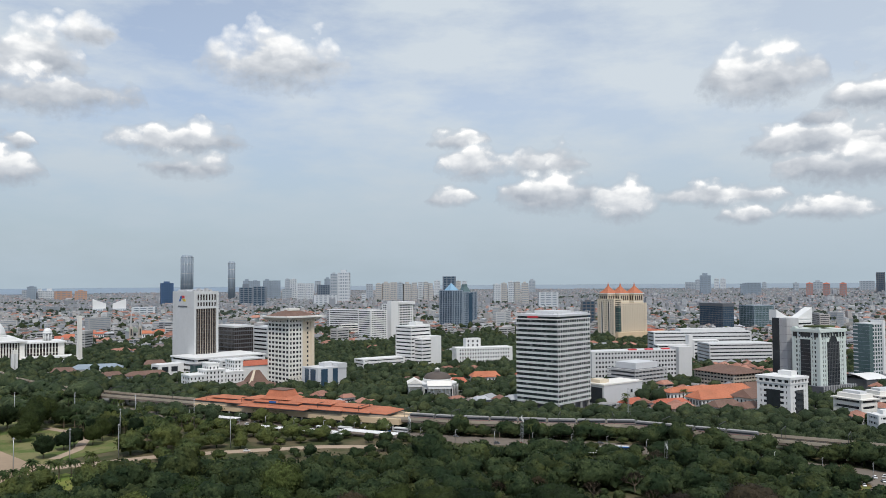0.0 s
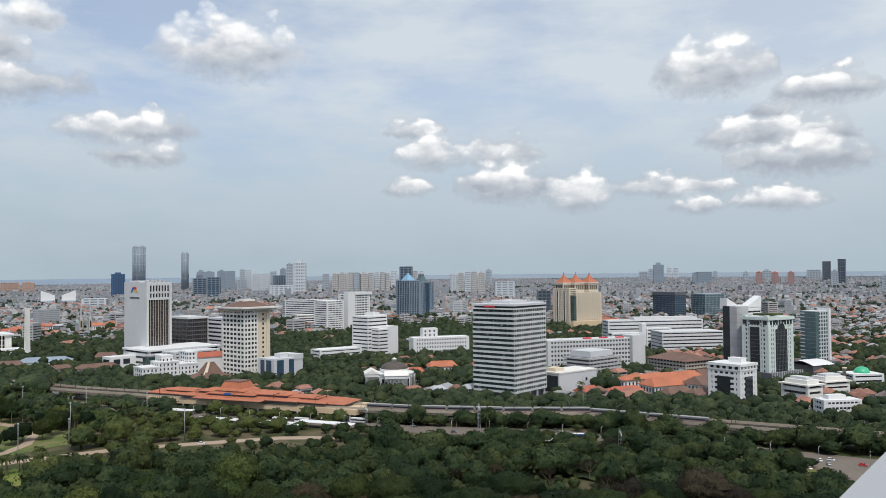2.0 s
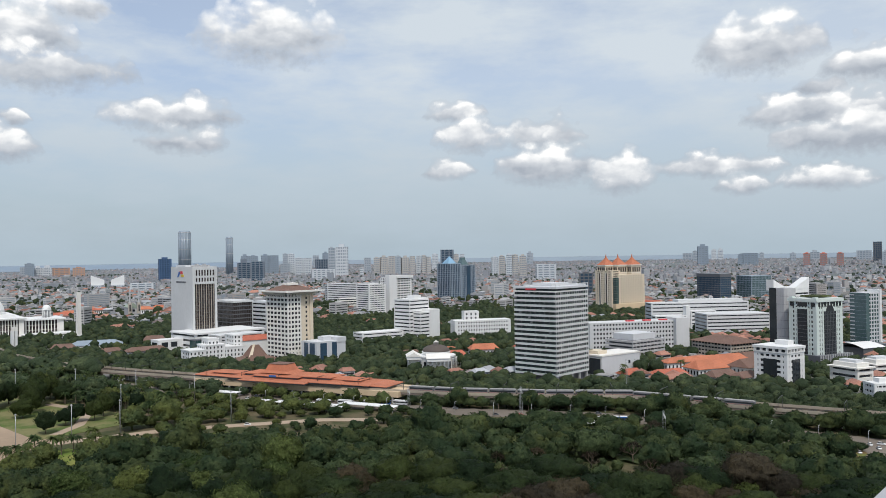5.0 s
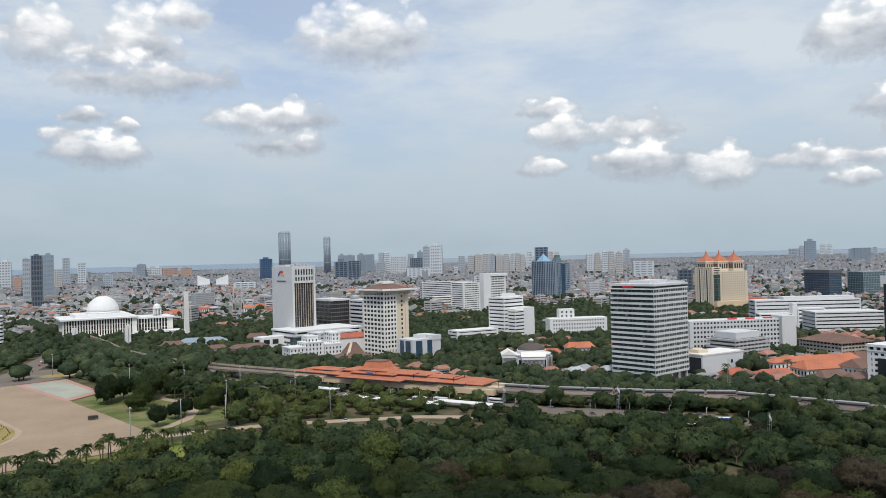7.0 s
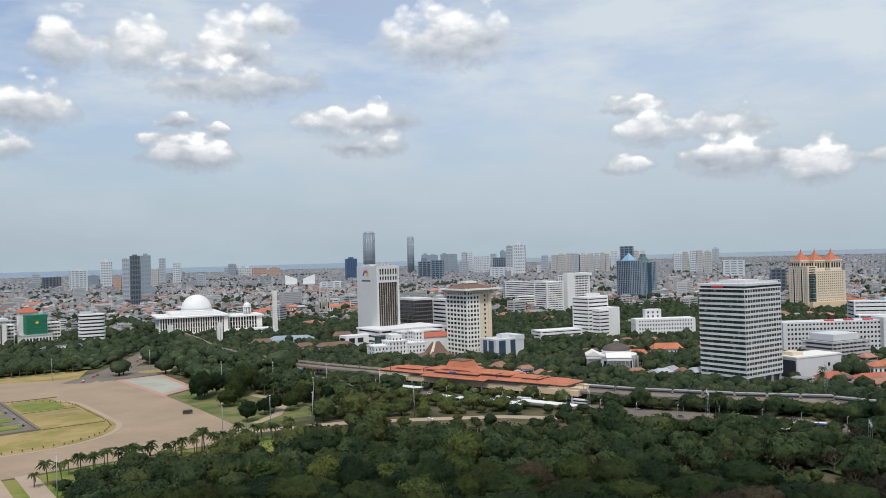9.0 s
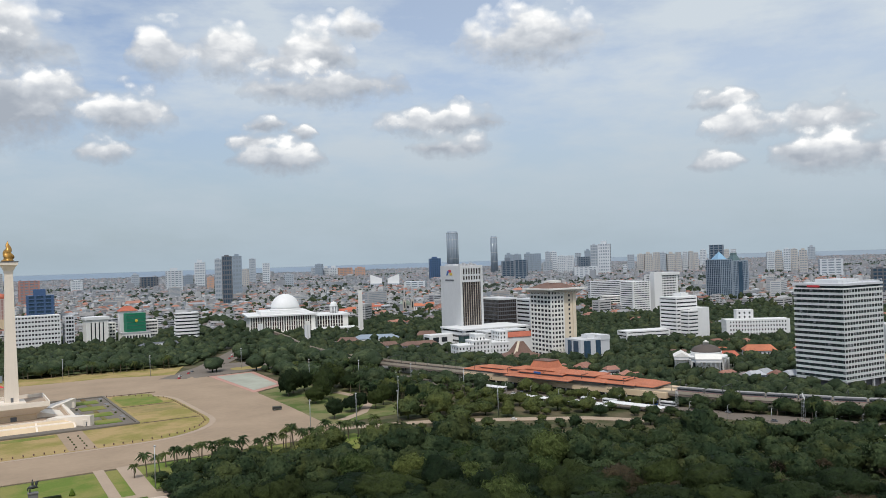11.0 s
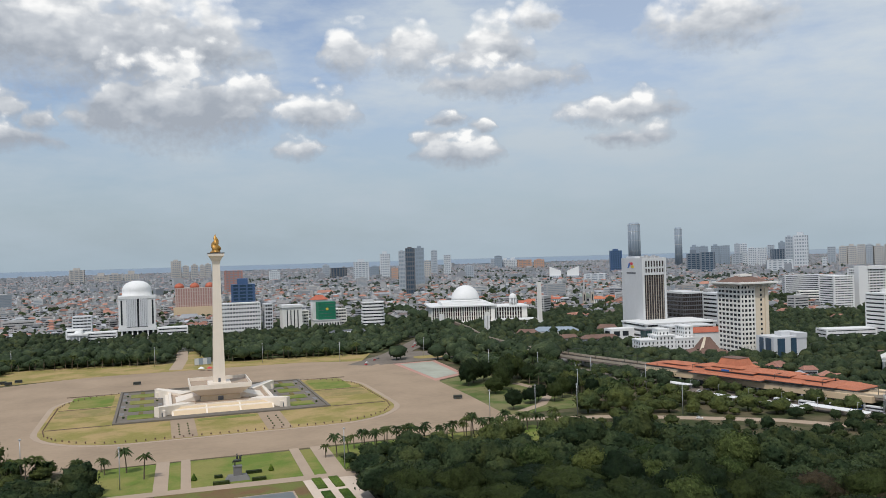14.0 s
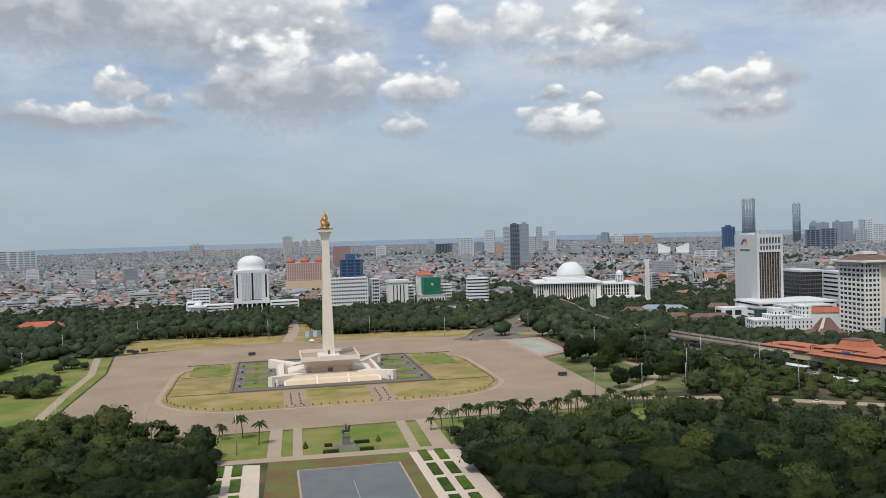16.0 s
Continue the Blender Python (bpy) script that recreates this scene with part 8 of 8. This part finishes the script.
# ---------------------------------------------------------------- palms, lamps, vehicles
def palm_kind(seed, h, fronds, label, lean=0.6, length=3.6, trunk_r=0.28):
    rng = random.Random(seed)
    root = thing("palm_tree", 0, -300, 0, label, "palm", 0, "park palms")
    v, f = [], []
    for k in range(6):
        z, x = h * k / 5, lean * (k / 5) ** 2
        r = trunk_r * (1.25 - 0.45 * k / 5)
        v += [(x + r * math.cos(i * math.pi / 3), r * math.sin(i * math.pi / 3), z - 0.2) for i in range(6)]
    for k in range(5):
        f += [(6 * k + i, 6 * k + (i + 1) % 6, 6 * k + 6 + (i + 1) % 6, 6 * k + 6 + i) for i in range(6)]
    place("trunk", mesh_of("trunk", v, f, BARK), root)
    v, f = [], []
    for n in range(fronds):
        a, up = 2 * math.pi * n / fronds * 2.4, rng.uniform(-0.3, 1.7)
        L = length * rng.uniform(0.8, 1.1)
        d, s = Vector((math.cos(a), math.sin(a), 0)), Vector((-math.sin(a), math.cos(a), 0))
        b = len(v)
        for k in range(5):
            u = k / 4
            c = Vector((lean, 0, h)) + d * L * u * math.cos(up * 0.5) + Vector((0, 0, L * (0.55 * up * u - 0.75 * u * u)))
            w = L * 0.11 * math.sin(math.pi * min(0.15 + u * 0.8, 1)) + 0.03
            v += [tuple(c - s * w - Vector((0, 0, w * 0.7))), tuple(c), tuple(c + s * w - Vector((0, 0, w * 0.7)))]
        for k in range(4):
            f += [(b + 3 * k, b + 3 * k + 1, b + 3 * k + 4, b + 3 * k + 3), (b + 3 * k + 1, b + 3 * k + 2, b + 3 * k + 5, b + 3 * k + 4)]
    place("crown", mesh_of("crown", v, f, PALMLEAF), root)
    return root


def plant_palms():
    rng = random.Random(11)
    kinds = [palm_kind(1, 9.5, 26, "feathery palm along the plaza's edge", 0.6, 4.6), palm_kind(2, 11.0, 28, "feathery palm along the plaza's edge", 1.0, 4.8), palm_kind(3, 8.0, 24, "feathery palm along the plaza's edge", 0.3, 4.2)]
    spots = [(111, 474), (124, 466), (131, 470), (138, 464), (149, 472), (156, 465), (163, 462), (173, 465), (184, 465), (190, 470), (196, 467), (206, 474), (216, 471), (230, 466), (238, 478), (86, 456), (92, 455), (98, 452), (-96, 482), (-83, 474), (-76, 477), (-62, 476), (-48, 472), (-42, 466), (-31, 478), (-18, 470), (-29, 470), (-66, 468), (-88, 468), (-9, 452)]
    for k in range(46):                                 # along the northern wood
        x = -165 + 8.4 * k + rng.uniform(-2.5, 2.5)
        if not 0 < x < 62:
            spots.append((x, 953 - 0.16 * x + rng.uniform(-7, 1)))
    for k in range(95):                                 # groves east of the plaza
        spots.append((rng.uniform(292, 362), rng.uniform(570, 800)))
    for k in range(26):
        spots.append((rng.uniform(300, 360), rng.uniform(490, 585)))
    for k in range(26):                                 # a thick row before the plaza
        spots.append((104 + 5.2 * k + rng.uniform(-2, 2), 467 + 0.05 * 5.2 * k + rng.uniform(-5, 7)))
    for k in range(16):
        spots.append((-118 + 5 * k + rng.uniform(-2, 2), 474 + rng.uniform(-6, 6)))
    spots += [(640, 342), (646, 330), (655, 350), (700, 318), (690, 345), (660, 305), (520, 255), (505, 230), (478, 330), (470, 350)]
    for x, y in spots:
        if any(inside((x, y), c) for c in CLEAR[:3]) and not (80 < x < 100 or -46 < x < -5):
            continue
        s = rng.uniform(0.85, 1.15) * (1.2 if y > 880 else 1)
        ob = copy_thing(rng.choice(kinds), pose(x, y, 0, 0, 0, rng.uniform(0, 360)))
        ob.scale = (s, s, s)
    for k in kinds:
        for o in list(k.children) + [k]:
            bpy.data.objects.remove(o)
    # the fan-shaped traveller's palm on the traffic island
    t = thing("fan_palm", 481, 126, 0, "great fan-shaped palm on a traffic island", "palm")
    lathe("trunk", t, BARK, [(3.0, 0.3), (2.6, 3), (1.4, 7)], seg=10)
    v, f = [], []
    for n in range(15):
        a = math.pi * (0.02 + 0.96 * n / 14)
        d = Vector((0.35 * math.cos(a), -0.94 * math.cos(a), math.sin(a)))
        s = Vector((0.3 * math.sin(a), -0.9 * math.sin(a), -math.cos(a)))
        b = len(v)
        for k in range(4):
            c, w = Vector((0, 0, 6)) + d * (1.0 + 1.45 * k), (0.15, 0.35, 0.5, 0.2)[k]
            v += [tuple(c - s * w), tuple(c + s * w + Vector((0.2, 0.1, 0)))]
        f += [(b + 2 * k, b + 2 * k + 1, b + 2 * k + 3, b + 2 * k + 2) for k in range(3)]
    place("fan", mesh_of("fan", v, f, PALMLEAF), t)


def build_lamps():
    for x, y in ((-20, 436), (91, 430), (-124, 510), (267, 500), (240, 509), (291, 716), (182, 870), (275, 866), (105, 905), (-5, 935), (-150, 985), (-205, 880), (-206, 746), (321, 673), (-70, 480), (205, 505), (300, 560), (345, 620), (330, 470), (360, 560)):
        p = thing("light_mast", x, y, random.uniform(0, 90), "tall grey floodlight mast with a lamp ring", "light mast", 0, "light masts")
        lathe("pole", p, METAL, [(0.32, 0), (0.24, 11), (0.15, 21.5)], seg=8)
        ring = lathe("lamp_ring", p, METAL, [(0.5, 20.9), (0.55, 21.1), (0.5, 21.3)], seg=10)
        for k in range(4):
            a = k * math.pi / 2
            under(box("lamp", p, GREY, 0.6 * math.cos(a) - 0.16, 0.6 * math.sin(a) - 0.16, 20.7, 0.6 * math.cos(a) + 0.16, 0.6 * math.sin(a) + 0.16, 21.0), ring)
    for k in range(26):
        x, y, h = along(STREET, 26)[k] if k < len(along(STREET, 26)) else (0, 0, 0)
        if not x:
            continue
        a = radians(h)
        p = thing("street_lamp", x + 12 * math.cos(a), y - 12 * math.sin(a), h, "slim street lamp with one arm", "street lamp", 0, "street lamps")
        lathe("pole", p, METAL, [(0.14, 0), (0.09, 9)], seg=6)
        box("arm", p, METAL, -2.2, -0.06, 8.9, 0.05, 0.06, 9.05)
        box("lamp", p, OFFWHITE, -2.6, -0.16, 8.8, -1.9, 0.16, 8.98)
    for x, y, h in ((442, 311, 24), (452, 216, 17), (575, 305, 28), (425, 395, 18)):
        p = thing("lattice_mast", x, y, 20, "thin steel lattice mast with antennas", "mast")
        for sx in (-1, 1):
            for sy in (-1, 1):
                v = [(sx * 1.0 + i * 0.12, sy * 1.0 + j * 0.12, 0) for i, j in ((0, 0), (1, 0), (1, 1), (0, 1))] + [(sx * 0.4 + i * 0.1, sy * 0.4 + j * 0.1, h) for i, j in ((0, 0), (1, 0), (1, 1), (0, 1))]
                place("leg", mesh_of("leg", v, BOX_FACES, METAL), p)
        for k in range(1, int(h / 2.5)):
            r = 1.0 - 0.6 * k * 2.5 / h
            box("brace", p, METAL, -r, -r, k * 2.5, r, -r + 0.1, k * 2.5 + 0.1)
            box("brace", p, METAL, -r, -r, k * 2.5, -r + 0.1, r, k * 2.5 + 0.1)
        for k in range(3):
            box("antenna", p, WHITE, -0.9 + 0.7 * k, -0.8, h - 3 - k, -0.6 + 0.7 * k, -0.5, h - 1 - k)


def car_kind(paint, label, long=4.3, tall=1.5, name="car"):
    root = thing(name, 0, -320, 0, label, name, 0)
    w = 0.88
    side = [(-long / 2, 0.3), (long / 2, 0.3), (long / 2, 0.75), (long * 0.28, 0.95), (-long * 0.46, 1.0), (-long / 2, 0.8)]
    top = [(long * 0.26, 0.9), (long * 0.12, tall), (-long * 0.34, tall), (-long * 0.45, 0.95)]
    for nm, s, m, k in (("body", side, paint, w), ("cabin", top, GLASS, w * 0.86)):
        n = len(s)
        v = [(-k, y, z) for y, z in s] + [(k, y, z) for y, z in s]
        f = [tuple(range(n)), tuple(range(2 * n - 1, n - 1, -1))] + [(i, n + i, n + (i + 1) % n, (i + 1) % n) for i in range(n)]
        place(nm, mesh_of(nm, v, f, m), root)
    box("roof", root, paint, -w * 0.84, -long * 0.33, tall - 0.05, w * 0.84, long * 0.11, tall + 0.04)
    for sx in (-1, 1):
        for y in (-long * 0.3, long * 0.3):
            wh = lathe("wheel", root, DARKGREY, [(0.32, 0), (0.32, 0.22), (0.16, 0.24)], (sx * w - (0.24 if sx > 0 else 0), y, 0.32), 10)
            wh.rotation_euler = (0, radians(90), 0)
    return root


def bus_kind(paint, label, long=11.5, tall=3.3, top=None):
    root = thing("bus", 0, -330, 0, label, "bus", 0)
    box("body", root, paint, -1.25, -long / 2, 0.4, 1.25, long / 2, tall)
    box("window_band", root, GLASS, -1.28, -long / 2 + 0.3, 1.5, 1.28, long / 2 + 0.03, 2.5)
    prism("roof", root, top or WHITE, [(-1.2, -long / 2), (1.2, -long / 2), (1.2, long / 2), (-1.2, long / 2)], tall - 0.02, tall + 0.25, taper=0.9)
    for sx in (-1, 1):
        for y in (-long * 0.3, long * 0.32):
            wh = lathe("wheel", root, DARKGREY, [(0.5, 0), (0.5, 0.3), (0.2, 0.32)], (sx * 1.25 - (0.3 if sx > 0 else 0), y, 0.5), 10)
            wh.rotation_euler = (0, radians(90), 0)
    return root


def park_vehicles():
    rng = random.Random(3)
    cars = [car_kind(WHITE, "white car parked or waiting on asphalt"), car_kind(DARKGREY, "dark grey car parked or waiting on asphalt"), car_kind(METAL, "silver car parked or waiting on asphalt"), car_kind(RED, "red car parked or waiting on asphalt")]
    buses = [bus_kind(WHITE, "white coach parked under the trees"), bus_kind(BLUE, "blue bus parked under the trees"), bus_kind(PALEGREY, "grey bus parked under the trees")]
    truck = bus_kind(OLIVE, "dark olive army truck on the plaza", 6.6, 2.7, OLIVE)

    def park(src, x, y, h, z=0.25):
        copy_thing(src, pose(x, y, z, 0, 0, -h))
    for x, y, h in ((-166, 853, 70), (-158, 862, 60), (-150, 870, 75), (-141, 876, 80), (-128, 880, 85), (-172, 845, 50), (-20, 806, 88), (216, 597, 100), (-135, 868, 80)):
        park(truck, x, y, h)
    for x, y, h in ((452, 280, 150), (458, 272, 150), (466, 276, 150), (474, 268, 150), (482, 262, 150), (430, 440, 165), (437, 432, 165), (443, 420, 165), (420, 455, 165), (412, 470, 165)):
        park(rng.choice(buses), x, y, h)
    for x, y, h in along(STREET, 17):
        a = radians(h)
        for s in (-8, -2.5, 3, 8):
            if rng.random() < 0.22:
                park(rng.choice(cars), x + s * math.cos(a) + rng.uniform(-0.5, 0.5), y - s * math.sin(a), h)
    for x, y, h in ((482, 118, 60), (448, 108, 40), (452, 112, 40), (412, 106, 45), (418, 111, 45), (460, 143, 90), (498, 112, 60), (505, 118, 60), (440, 100, 45), (470, 160, 80), (330, 452, 130), (300, 477, 120)):
        park(rng.choice(cars), x, y, h)
    for k in range(30):
        x, y = rng.uniform(405, 480), rng.uniform(255, 325)
        if inside((x, y), [(395, 340), (470, 300), (490, 250), (460, 240), (400, 300)]):
            park(rng.choice(cars), x, y, 150 + rng.choice((0, 180)))
    for k in range(14):                                 # on the avenue
        x, y, h = along(AVENUE, 18)[k % len(along(AVENUE, 18))]
        park(rng.choice(cars), x + rng.uniform(-8, 8), y + rng.uniform(-3, 3), h, 0.3)
    for src in cars + buses + [truck]:
        for o in list(src.children) + [src]:
            bpy.data.objects.remove(o)


OLIVE = mat("olive_drab_paint", (0.045, 0.048, 0.032), 0.7, vary=0.12)
plant_palms()
build_lamps()
park_vehicles()
